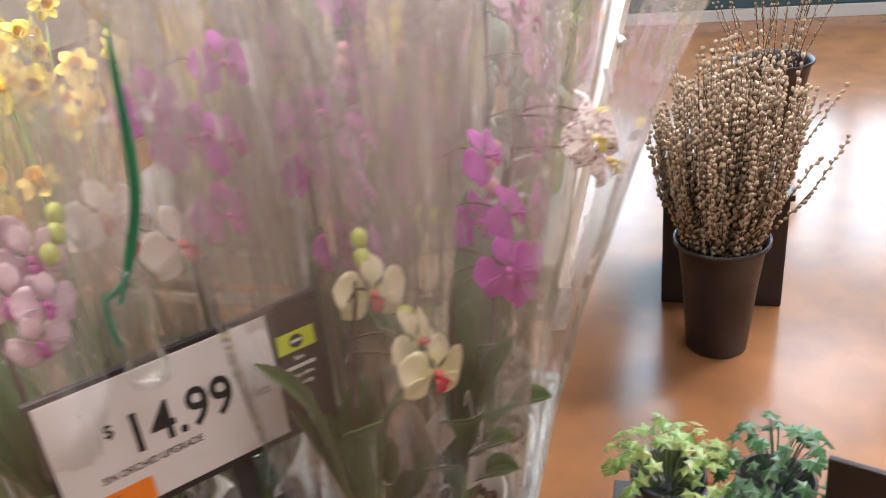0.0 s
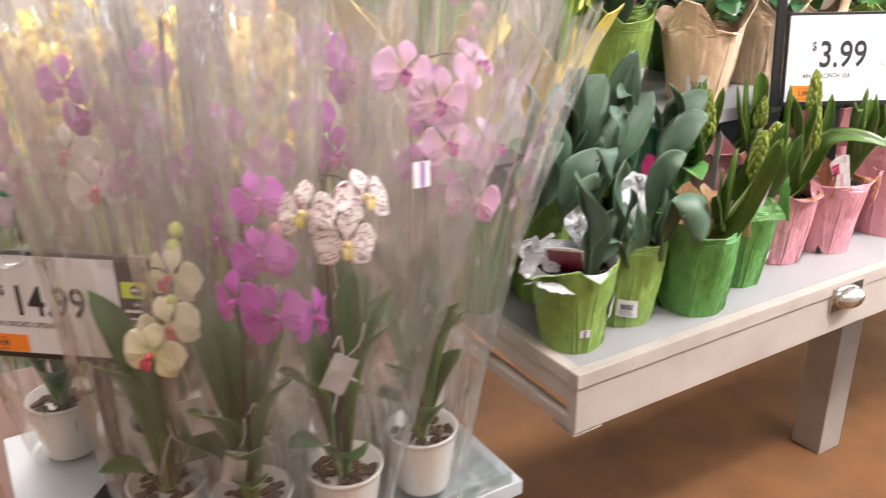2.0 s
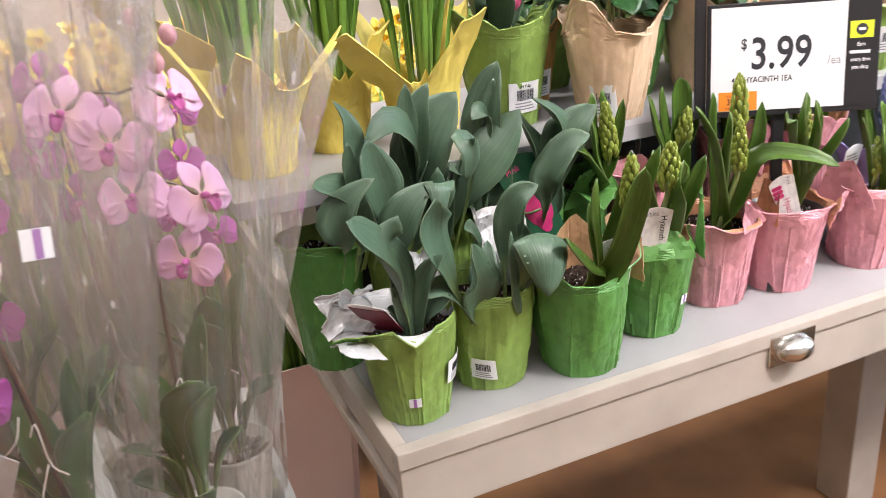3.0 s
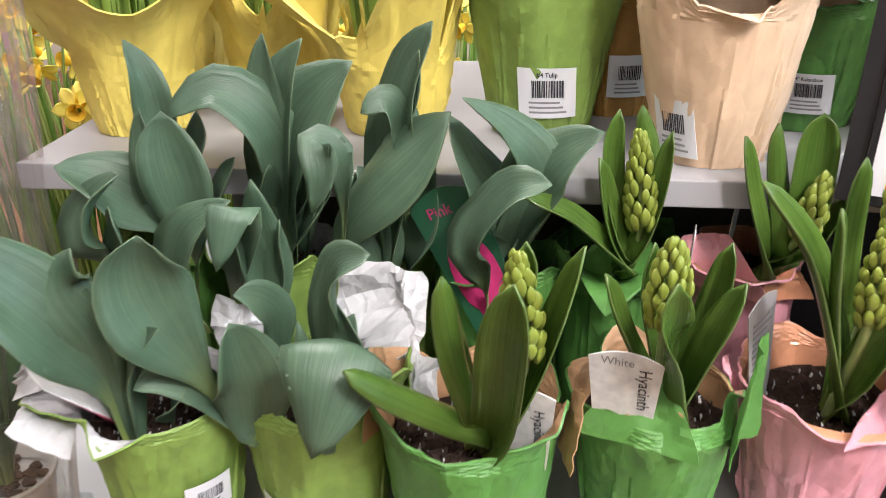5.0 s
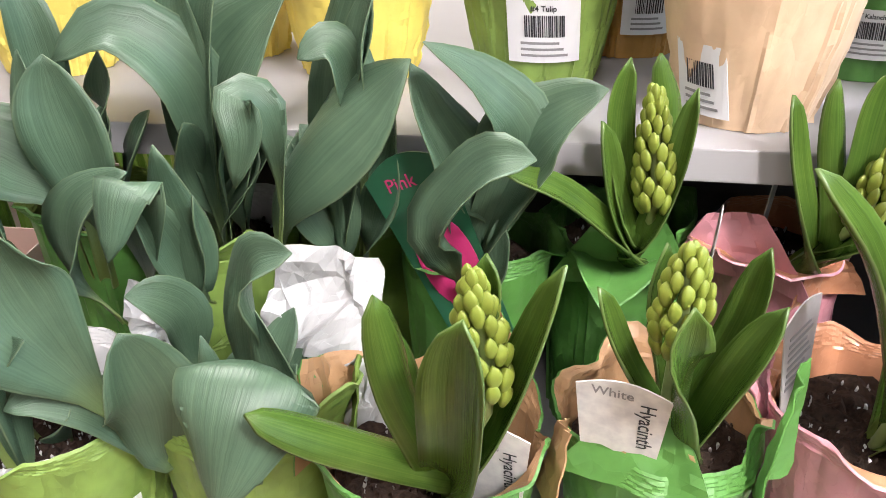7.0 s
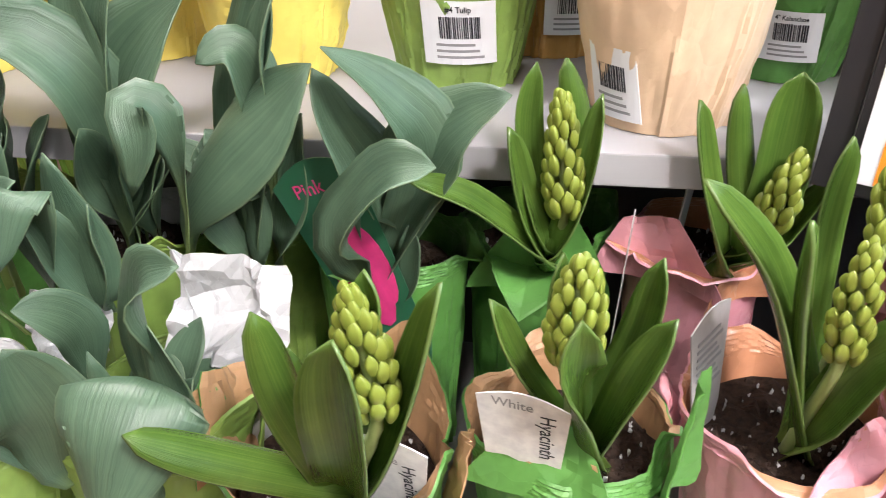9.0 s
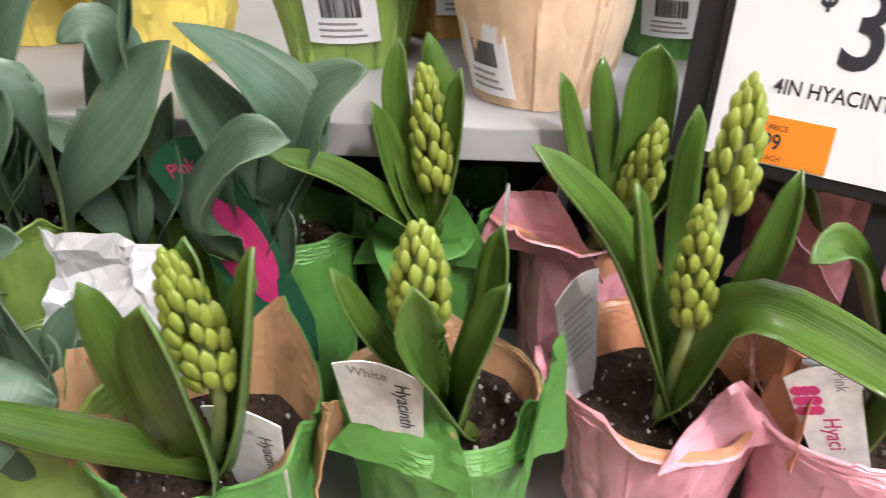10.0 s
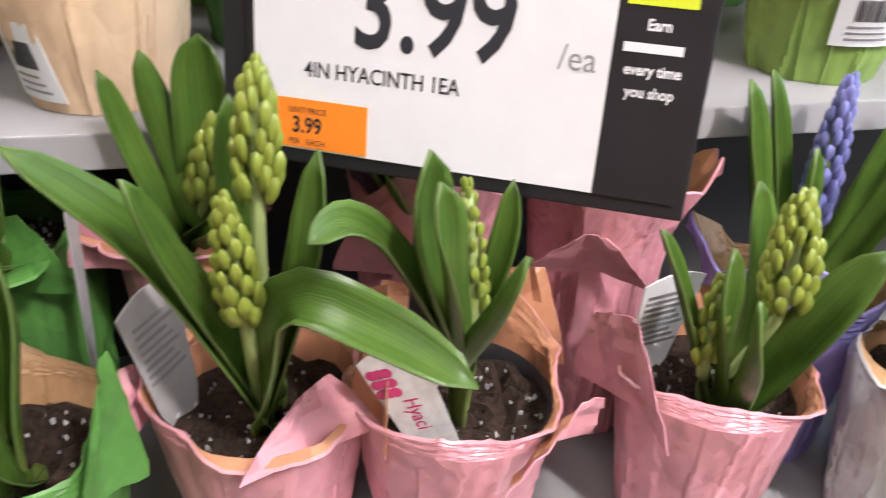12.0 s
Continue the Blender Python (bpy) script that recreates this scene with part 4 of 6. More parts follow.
def price_sign(name, m, w, h, strip, price, cents, line, tag, label, post):
    """A black-framed price card; m puts its lower left corner, x along the card and z out of it."""
    th = new(name)
    th.matrix_world = m
    tagged(th, label, "price sign", "price signs")
    f = 0.005
    part("frame", box((-f, -0.008, -0.006), (w + strip + f, h + f, 0.0), 0.0015), M_BLACK, th)
    part("card", plate(0, 0, w, h, 0.0002, 0.0012), M_CARD, th, "white printed card")
    part("side_strip", plate(w + 0.0005, 0, w + strip, h, 0.0002, 0.0016), M_BLACK, th, "black strip with white lettering")
    z = 0.0016
    part("price", shift(words(price, h * 0.30, 0.80, 0.0008), w * 0.29, h * 0.405, z), M_INK, th)
    part("dollar_sign", shift(words("$", h * 0.10, 0.8, 0.0003), w * 0.22, h * 0.60, z), M_INK, th)
    part("product_line", shift(words(line, h * 0.056, 0.82, 0.0001), w * 0.155, h * 0.275, z), M_INK, th)
    part("each_mark", shift(words("/ea", h * 0.085, 0.9), w * 0.865, h * 0.41, z), M_GREYPRINT, th)
    tg = part("unit_price_tag", plate(w * 0.06, 0.001, w * 0.35, h * 0.19, 0.0013, 0.0018), M_ORANGE, th, "orange unit price tag")
    part("unit_price", shift(words(tag, h * 0.06, 0.8, 0.0002), w * 0.12, h * 0.065, 0.0021), M_INK, tg)
    part("unit_line", shift(words("UNIT PRICE", h * 0.022, 0.9), w * 0.11, h * 0.138, 0.0021), M_INK, tg)
    part("unit_foot", shift(words("PER   EACH", h * 0.022, 0.9), w * 0.11, h * 0.02, 0.0021), M_INK, tg)
    bd = part("badge", plate(w + strip * 0.10, h * 0.64, w + strip * 0.88, h * 0.80, 0.0017, 0.0021), M_LIMEPRINT, th, "lime green badge with a dark disc")
    bm = bmesh.new()
    bmesh.ops.create_circle(bm, cap_ends=True, segments=24, radius=h * 0.055)
    part("disc", shift(bm, w + strip * 0.49, h * 0.72, 0.0023), M_INK, bd)
    part("disc_bar", plate(w + strip * 0.38, h * 0.71, w + strip * 0.60, h * 0.735, 0.0024, 0.0026), M_CARD, bd)
    for k, t in enumerate(("Earn", "", "every time", "you shop")):
        y = h * (0.565 - 0.072 * k)
        if t:
            bm = words(t, h * 0.035, 0.85, 0.0002)
            wd = max(v.co.x for v in bm.verts)
            part("strip_words", shift(bm, w + strip * 0.49 - wd / 2, y, 0.0019), M_CARD, th)
        else:
            part("strip_bar", plate(w + strip * 0.12, y, w + strip * 0.80, y + h * 0.03, 0.0017, 0.0020), M_CARD, th)
    for lo, hi in post:
        part("post", box(lo, hi, 0.001), M_BLACK, th, "black plastic post")
    return th


ang = math.degrees(math.atan2(-0.083, 0.152))
SIGN = pose(0.547, 0.157, 1.031, 0, 0, ang) @ pose(0, 0, 0, 83, 0, 0)
price_sign("price_sign", SIGN, 0.173, 0.136, 0.038, "3.99", "", "4IN HYACINTH 1EA", "3.99", "white price card in a black frame over the hyacinths", [((-0.02, -0.008, -0.012), (-0.0055, 0.36, -0.004)), ((0.085, -0.262, -0.016), (0.10, 0.02, -0.0065))])
UPPER = pose(0.545, 0.163, 1.262, 0, 0, ang) @ pose(0, 0, 0, 83, 0, 0)
price_sign("price_sign", UPPER, 0.150, 0.11, 0.035, "5.99", "", "4IN KALANCHOE 1EA", "5.99", "white price card clipped high on a black post", [])
ang2 = math.degrees(math.atan2(-0.118, 0.141))
ORCHID_SIGN = pose(-0.650, 0.290, 0.868, 0, 0, ang2) @ pose(0, 0, 0, 90, 0, 0)
price_sign("price_sign", ORCHID_SIGN, 0.184, 0.120, 0.045, "14.99", "", "3IN ORCHID UPGRADE", "14.99", "white price card standing among the wrapped orchids", [((0.13, -0.216, -0.014), (0.148, 0.01, -0.0065)), ((0.09, -0.2175, -0.05), (0.188, -0.2145, 0.035))])


def pot_label(th, angle, z0, w, h, r0, r1, hp, title="", kind="barcode", tilt=0.0):
    """A sticker bent round a pot's wall; angle is the way that it faces."""
    def on(u, v, out):
        z = z0 + v + tilt * u
        r = r0 + (r1 - r0) * max(z, 0.0) / hp + 0.0035 + out
        a = math.radians(angle) + u / r
        return Vector((r * math.cos(a), r * math.sin(a), z))

    def patch(u0, v0, u1, v1, out, nu=8):
        bm = bmesh.new()
        cols = [[bm.verts.new(on(u0 + (u1 - u0) * i / nu, v, o)) for v, o in ((v0, out), (v1, out), (v1, out - 0.0004), (v0, out - 0.0004))] for i in range(nu + 1)]
        for a, b in zip(cols, cols[1:]):
            for k in range(4):
                bm.faces.new((a[k], b[k], b[(k + 1) % 4], a[(k + 1) % 4]))
        bm.faces.new(cols[0])
        bm.faces.new(cols[-1][::-1])
        return bm
    lb = part("label", patch(0, 0, w, h, 0.0), M_CARD, th, "white printed barcode label")
    if kind == "barcode":
        rnd = random.Random(int(w * 9999 + angle))
        u = 0.24 * w
        while u < 0.78 * w:
            d = rnd.choice((0.0004, 0.0007, 0.0011))
            part("bar", patch(u, 0.42 * h, u + d, 0.76 * h, 0.0004, 1), M_INK, lb)
            u += d + rnd.choice((0.0005, 0.0009))
        for k in range(3):
            part("print_line", patch(0.18 * w, (0.10 + 0.1 * k) * h, (0.82 - 0.06 * k) * w, (0.14 + 0.1 * k) * h, 0.0004, 3), M_GREYPRINT, lb)
        if title:
            bm = words(title, 0.09 * h, 0.9, 0.0001)
            wd = max(v.co.x for v in bm.verts)
            for v in bm.verts:
                v.co = on(w / 2 + v.co.x - wd / 2, 0.83 * h + v.co.y, 0.0005)
            part("title", bm, M_INK, lb)
    else:
        part("print_bar", patch(0.35 * w, 0.02 * h, 0.62 * w, 0.98 * h, 0.0004, 2), M_VIOLET, lb)
    return lb


pot_label(P1, 300, 0.045, 0.036, 0.030, 0.042, 0.058, 0.118)
pot_label(P1, 243, 0.028, 0.014, 0.012, 0.042, 0.058, 0.118, kind="price")
pot_label(P2, 215, 0.022, 0.032, 0.028, 0.042, 0.058, 0.118, tilt=-0.12)
pot_label(P4, 285, 0.045, 0.014, 0.013, 0.042, 0.058, 0.118, kind="price")


def plant_tag(at, turn, tilt, w, h, name, label, material, lines=(), round_top=True, sway=0):
    """A plastic plant tag pushed into the soil; its face looks along -y before the turn."""
    th = new(name)
    th.matrix_world = pose(*at, 0, 0, turn) @ pose(0, 0, 0, tilt, sway, 0)
    tagged(th, label, "plant tag", "plant tags")
    bm = bmesh.new()
    n = 8
    ring = [(-w * 0.12, -0.03), (w * 0.12, -0.03), (w * 0.36, 0.0), (w * 0.5, h * 0.92)]
    ring += [(w * 0.5 - w * k / n, h * 0.92 + (h * 0.08 * math.sin(math.pi * k / n) if round_top else 0)) for k in range(1, n)] + [(-w * 0.5, h * 0.92), (-w * 0.36, 0.0)]
    fr = [bm.verts.new((x, -0.0004, z)) for x, z in ring]
    bk = [bm.verts.new((x, 0.0004, z)) for x, z in ring]
    bm.faces.new(fr)
    bm.faces.new(bk[::-1])
    for k in range(len(ring)):
        k2 = (k + 1) % len(ring)
        bm.faces.new((fr[k2], fr[k], bk[k], bk[k2]))
    part("tag_blade", bm, material, th)
    for text, x, z, high, turned, m in lines:
        bm = words(text, high, 0.9, 0.0001)
        for v in bm.verts:
            a, b = v.co.x, v.co.y
            v.co = Vector((x + b, -0.0008, z - a)) if turned else Vector((x + a, -0.0008, z + b))
        part("lettering", bm, m, th)
    return th


plant_tag((0.384, 0.074, 0.866), -14, 13, 0.048, 0.096, "plant_tag", "white speckled hyacinth tag stuck in a green pot", M_TAG, [("White", -0.016, 0.084, 0.0065, False, M_GREYPRINT), ("Hyacinth", 0.009, 0.083, 0.008, True, M_INK)])
plant_tag((0.317, 0.048, 0.872), -16, 10, 0.044, 0.070, "plant_tag", "white speckled hyacinth tag stuck in a green pot", M_TAG, [("White", -0.014, 0.052, 0.006, False, M_GREYPRINT), ("Hyacinth", 0.008, 0.053, 0.007, True, M_INK)])
tg = plant_tag((0.493, 0.140, 0.882), 50, -3, 0.042, 0.080, "plant_tag", "grey back of a plant tag in pink paper", M_TAGGREY, sway=-8)
for k in range(8):
    part("print_line", box((-0.014, -0.0010, 0.022 + 0.0055 * k), (0.013 - 0.003 * (k % 3), -0.0006, 0.0242 + 0.0055 * k)), M_GREYPRINT, tg)
tg = plant_tag((0.633, 0.078, 0.874), -20, 8, 0.036, 0.082, "plant_tag", "pink and white hyacinth tag in a pink pot", M_TAG, [("Pink", 0.006, 0.078, 0.006, True, M_GREYPRINT), ("Hyaci", -0.004, 0.046, 0.0085, True, M_MAGENTA)], sway=-22)
for k in range(9):
    bm = bmesh.new()
    bmesh.ops.create_uvsphere(bm, u_segments=7, v_segments=5, radius=0.0035)
    for v in bm.verts:
        v.co = Vector((v.co.x - 0.009 + 0.004 * (k % 3 - 1), v.co.y * 0.1 - 0.0008, v.co.z + 0.052 + 0.0045 * (k // 3 * 1.6)))
    part("printed_floret", bm, M_MAGENTA, tg)
tg = plant_tag((0.778, 0.128, 0.88), 12, 10, 0.045, 0.075, "plant_tag", "white plant tag with small print behind a hyacinth", M_CARD)
for k in range(9):
    part("print_line", box((-0.017, -0.0010, 0.018 + 0.005 * k), (0.016 - 0.004 * (k % 3), -0.0006, 0.0205 + 0.005 * k)), M_GREYPRINT, tg)
tg = plant_tag((0.306, 0.168, 0.893), -8, 0, 0.056, 0.140, "plant_tag", "dark green tulip tag with a pink bloom printed on it", M_TAGGREEN, [("Pink", -0.016, 0.118, 0.009, False, M_MAGENTA)], sway=-25)
for x, z, r, s in ((0.0, 0.06, 0.014, 2.9), (-0.008, 0.065, 0.011, 2.7), (0.009, 0.063, 0.011, 2.7)):
    bm = bmesh.new()
    bmesh.ops.create_uvsphere(bm, u_segments=10, v_segments=8, radius=r)
    for v in bm.verts:
        v.co = Vector((v.co.x + x, v.co.y * 0.08 - 0.0009, v.co.z * s + z))
    part("printed_petal", bm, M_MAGENTA, tg)
tg = plant_tag((0.032, 0.068, 0.880), -48, 42, 0.05, 0.08, "plant_tag", "maroon photo tag leaning in the tulip pot", M_TAG)
part("photo", box((-0.022, -0.0012, 0.008), (0.022, -0.0005, 0.070)), M_MAROON, tg, "maroon tulip photo")
plant_tag((0.440, 0.192, 0.89), 80, 2, 0.016, 0.10, "plant_tag", "thin pale plant tag seen on its edge", M_TAGGREY)
plant_tag((0.478, 0.232, 0.915), 66, 4, 0.028, 0.085, "plant_tag", "pale plant tag in the second row of pots", M_TAGGREY)


def crumpled_sheet(at, size, seed, label, material):
    """A crumpled piece of lining paper."""
    th = thing("paper_lining", at, label, "paper")
    bm = bmesh.new()
    n = 14
    vs = {}
    for i in range(n + 1):
        for j in range(n + 1):
            u, v = i / n - 0.5, j / n - 0.5
            q = Vector((u * size[0], v * size[1] * 0.5, v * size[2]))
            d = Vector([noise.noise((u * 2.5 + 9 * c, v * 2.5, seed)) + 0.5 * abs(noise.noise((u * 5, v * 5 + 5 * c, seed + 3))) for c in range(3)])
            vs[i, j] = bm.verts.new(q + d * 0.28 * size[0])
    for i in range(n):
        for j in range(n):
            bm.faces.new((vs[i, j], vs[i + 1, j], vs[i + 1, j + 1], vs[i, j + 1]))
    ob = part("sheet", bm, material, th)
    sol = ob.modifiers.new("thickness", "SOLIDIFY")
    sol.thickness = 0.0008
    return th


crumpled_sheet((0.204, 0.128, 0.922), (0.07, 0.06, 0.09), 3.0, "crumpled white foil paper between the tulip pots", M_WHITE)
crumpled_sheet((0.236, 0.105, 0.885), (0.035, 0.04, 0.05), 8.0, "crumpled white foil paper between the tulip pots", M_WHITE)
crumpled_sheet((0.105, 0.13, 0.915), (0.045, 0.04, 0.045), 5.0, "crumpled white foil paper behind the tulip pot", M_WHITE)
crumpled_sheet((-0.012, 0.075, 0.915), (0.06, 0.05, 0.035), 6.0, "crumpled white foil paper over the pot's rim", M_WHITE)


# cup pulls on the drawer front
def cup_pull(x):
    th = thing("cup_pull", (x, 0.0, T - 0.03), "round brushed nickel cup pull on the table front", "drawer pull", "drawer pulls")
    bm = bmesh.new()
    bmesh.ops.create_uvsphere(bm, u_segments=24, v_segments=16, radius=0.031)
    bmesh.ops.bisect_plane(bm, geom=bm.verts[:] + bm.edges[:] + bm.faces[:], plane_co=(0, 0.002, 0), plane_no=(0, 1, 0), clear_outer=True)
    for v in bm.verts:
        v.co.y *= 0.85
        v.co.z *= 0.62
    part("cup", bm, M_STEEL, th, smooth=True)
    part("back_plate", box((-0.039, -0.0015, -0.022), (0.039, 0.0028, 0.022), 0.001), M_STEEL, th)


cup_pull(0.565)
cup_pull(1.45)
cup_pull(2.2)

# ---- plants on the raised tier ----
M_PETALY = mat("daffodil_petal", (0.90, 0.76, 0.16), 0.5, var=0.08, scale=60, bump=0.1, trans=0.15)
M_TRUMPET = mat("daffodil_trumpet", (0.90, 0.58, 0.05), 0.5, var=0.08, scale=60, bump=0.1, trans=0.1)
M_FLORET = mat("orange_floret", (0.85, 0.20, 0.02), 0.5, var=0.2, scale=90, bump=0.1)
M_TULIPPINK = mat("pink_tulip_petal", (0.75, 0.12, 0.30), 0.4, var=0.15, scale=60, bump=0.05)
M_AMBER = mat("amber_paper", (0.42, 0.22, 0.05), 0.5, var=0.1, scale=50, bump=0.3, bump_scale=90)


def grass_blades(th, n, seed, r, lo, hi, spread, w=0.008, m=None):
    """A tuft of narrow blades, each a part of its own."""
    rnd = random.Random(seed)
    for _ in range(n):
        a, q = rnd.uniform(0, 6.28), r * math.sqrt(rnd.random())
        d = Vector((math.cos(a), math.sin(a), 0))
        h = rnd.uniform(lo, hi)
        foot = d * q + Vector((0, 0, 0.07))
        tip = d * (q + spread * rnd.uniform(0.2, 1.0)) + Vector((rnd.uniform(-0.01, 0.01), 0, 0.07 + h))
        midp = (foot * 0.5 + tip * 0.5) - d * spread * 0.12
        face = Vector((rnd.uniform(-0.8, 0.8), -1, 0.3)).normalized()
        part("blade", blade_mesh(bmesh.new(), [foot, midp, tip], w * rnd.uniform(0.8, 1.2), face, True, 0.4, 0, rnd.randint(0, 999), 7, 2), m or M_BLADE, th)


def daffodil_mesh():
    bm = bmesh.new()
    for k in range(6):
        a = 6.2832 * k / 6
        d = Vector((math.cos(a), math.sin(a), 0))
        blade_mesh(bm, [d * 0.004, d * 0.018 + Vector((0, 0, 0.004 - 0.004 * (k % 2))), d * 0.036 + Vector((0, 0, -0.002 + 0.006 * (k % 2)))], 0.024, Vector((0, 0, 1)), False, 0.25, 0.1, k, 6, 4, 0.0008)
    base = len(bm.faces)
    lathe([(0.004, -0.004), (0.008, 0.002), (0.010, 0.014), (0.013, 0.022), (0.0145, 0.024), (0.0125, 0.022), (0.009, 0.013), (0.006, 0.003)], 14, bm)
    bm.faces.ensure_lookup_table()
    for f in bm.faces[base:]:
        f.material_index = 1
        f.smooth = True
    me = bpy.data.meshes.new("daffodil_flower")
    bm.to_mesh(me)
    bm.free()
    me.materials.append(M_PETALY)
    me.materials.append(M_TRUMPET)
    return me


DAFFODIL = daffodil_mesh()


def daffodils(th, n, seed, r, lo, hi, spread, size=1.0):
    """Stems with a nodding flower on each."""
    rnd = random.Random(seed)
    for _ in range(n):
        a, q = rnd.uniform(0, 6.28), r * math.sqrt(rnd.random())
        d = Vector((math.cos(a), math.sin(a), 0))
        h = rnd.uniform(lo, hi)
        top = d * (q + spread * rnd.uniform(0.2, 1)) + Vector((0, 0, h))
        part("stem", tube(bmesh.new(), [d * q * 0.6 + Vector((0, 0, 0.06)), d * q + Vector((0, 0, h * 0.55)), top], 0.0032, 0.0025, 5, 5), M_BLADE, th)
        ob = new("flower", DAFFODIL)
        ob.parent = th
        way = Vector((rnd.uniform(-0.8, 0.5), rnd.uniform(-1.0, -0.1), rnd.uniform(-0.2, 0.5))).normalized()
        ob.matrix_basis = Matrix.Translation(top) @ way.to_track_quat("Z", "Y").to_matrix().to_4x4() @ Matrix.Diagonal((size, size, size, 1))


def yellow_pot(at, seed, peaks, label):
    th = wrapped_pot(at, M_YELLOW, M_YELLOW, seed, peaks, r0=0.040, r1=0.052, h=0.062, name="potted_daffodil", label=label, group="daffodil pots", stiff=True)
    grass_blades(th, 34, seed, 0.03, 0.2, 0.31, 0.05)
    return th


Y1 = yellow_pot((-0.035, 0.315, TIER), 41, [(178, 0.15, 0.10, 52), (262, 0.075, 0.085, 50), (325, 0.10, 0.09, 45), (90, 0.14, 0.05, 60)], "budding daffodils in a wide yellow paper wrap")
Y2 = yellow_pot((0.085, 0.37, TIER), 42, [(215, 0.11, 0.06, 50), (300, 0.12, 0.05, 45), (120, 0.10, 0.05, 60)], "budding daffodils in yellow paper on the tier")
Y3 = yellow_pot((0.195, 0.325, TIER), 43, [(205, 0.09, 0.11, 42), (285, 0.12, 0.05, 45), (10, 0.13, 0.04, 40), (120, 0.10, 0.05, 50)], "budding daffodils in yellow paper on the tier")
Y4 = yellow_pot((-0.05, 0.475, TIER), 44, [(235, 0.15, 0.08, 60), (172, 0.17, 0.13, 62), (340, 0.09, 0.03, 45)], "budding daffodils in yellow paper behind others")
daffodils(Y1, 3, 5, 0.03, 0.27, 0.34, 0.05, 0.8)
daffodils(Y2, 2, 6, 0.03, 0.30, 0.36, 0.04, 0.8)
daffodils(Y4, 4, 7, 0.04, 0.26, 0.34, 0.05, 0.85)
pot_label(Y1, 233, 0.112, 0.024, 0.016, 0.050, 0.078, 0.10, kind="price")

LT = wrapped_pot((0.326, 0.333, TIER), M_LIME, M_LIME, 45, [(200, 0.05, 0.03, 40), (300, 0.01, 0.004, 50), (350, 0.06, 0.02, 40), (80, 0.05, 0.02, 50)], r0=0.041, r1=0.067, h=0.125, name="potted_tulip", label="pink tulip in tall lime green paper on the tier", group="tulip pots")
pot_label(LT, 248, 0.022, 0.050, 0.044, 0.041, 0.067, 0.125, "#4 Tulip")
for pts, w in (([(0.30, 0.34, 1.14), (0.27, 0.33, 1.24), (0.25, 0.30, 1.33)], 0.05), ([(0.32, 0.34, 1.14), (0.35, 0.34, 1.23), (0.40, 0.33, 1.30)], 0.055), ([(0.31, 0.35, 1.14), (0.33, 0.37, 1.25), (0.32, 0.38, 1.35)], 0.05), ([(0.31, 0.34, 1.14), (0.30, 0.30, 1.21), (0.28, 0.26, 1.25)], 0.05)):
    leaf(LT, pts, w, M_TLEAF)
tf = bmesh.new()
for k in range(6):
    a = 6.2832 * k / 6
    d = Vector((math.cos(a), math.sin(a), 0))
    blade_mesh(tf, [d * 0.003, d * (0.013 - 0.001 * (k % 2)) + Vector((0, 0, 0.016)), d * 0.004 + Vector((0, 0, 0.052))], 0.026, -d, False, 0.35, 0.0, k, 7, 4)
tfo = part("tulip_bloom", tf, M_TULIPPINK, LT, "pink closed tulip bloom")
tfo.location = (0.004, -0.025, 0.155)
part("stem", tube(bmesh.new(), [(0.0, 0.0, 0.1), (0.002, -0.015, 0.13), (0.004, -0.025, 0.156)], 0.004, 0.0035), M_STEM, LT)


def rosette(th, n, seed, r, z0, z1, size, m, flowers=0, fm=None):
    """A leafy crown of many broad leaves, with clusters of florets over it."""
    rnd = random.Random(seed)
    for k in range(n):
        s = k / n
        a = k * 2.39996 + rnd.uniform(-0.3, 0.3)
        d = Vector((math.cos(a), math.sin(a), 0))
        z = z0 + (z1 - z0) * s
        rr = r * (1.05 - 0.55 * s) * rnd.uniform(0.75, 1.1)
        foot, tip = d * rr * 0.25 + Vector((0, 0, z)), d * rr + Vector((0, 0, z + rnd.uniform(-0.02, 0.03)))
        midp = (foot + tip) / 2 + Vector((0, 0, 0.014))
        face = (Vector((0, 0, 1)) + d * 0.4 + Vector((rnd.uniform(-0.3, 0.3), rnd.uniform(-0.5, 0.1), 0))).normalized()
        part("leaf", blade_mesh(bmesh.new(), [foot, midp, tip], size * rnd.uniform(0.8, 1.2), face, False, 0.2, 0.3, rnd.randint(0, 9999), 7, 4), m, th)
    for k in range(flowers):
        a, q = rnd.uniform(0, 6.28), r * 0.75 * math.sqrt(rnd.random())
        c = Vector((q * math.cos(a), q * math.sin(a), z1 + rnd.uniform(0.005, 0.035)))
        bm = bmesh.new()
        for _ in range(11):
            o = Vector((rnd.uniform(-1, 1), rnd.uniform(-1, 1), rnd.uniform(-0.5, 0.6))) * 0.015
            up = (o + Vector((0, -0.01, 0.02))).normalized()
            rt = up.to_track_quat("Z", "Y").to_matrix()
            for i in range(4):
                e = Vector((math.cos(1.5708 * i), math.sin(1.5708 * i), 0))
                blade_mesh(bm, [c + o, c + o + rt @ (e * 0.004 + Vector((0, 0, 0.001))), c + o + rt @ (e * 0.0085)], 0.007, up, False, 0.1, 0, i, 3, 2, 0.0005)
        part("flower_cluster", bm, fm, th)
        part("flower_stalk", tube(bmesh.new(), [(c.x * 0.5, c.y * 0.5, z0), tuple(c)], 0.002, 0.0015, 5, 3), M_STEM, th)


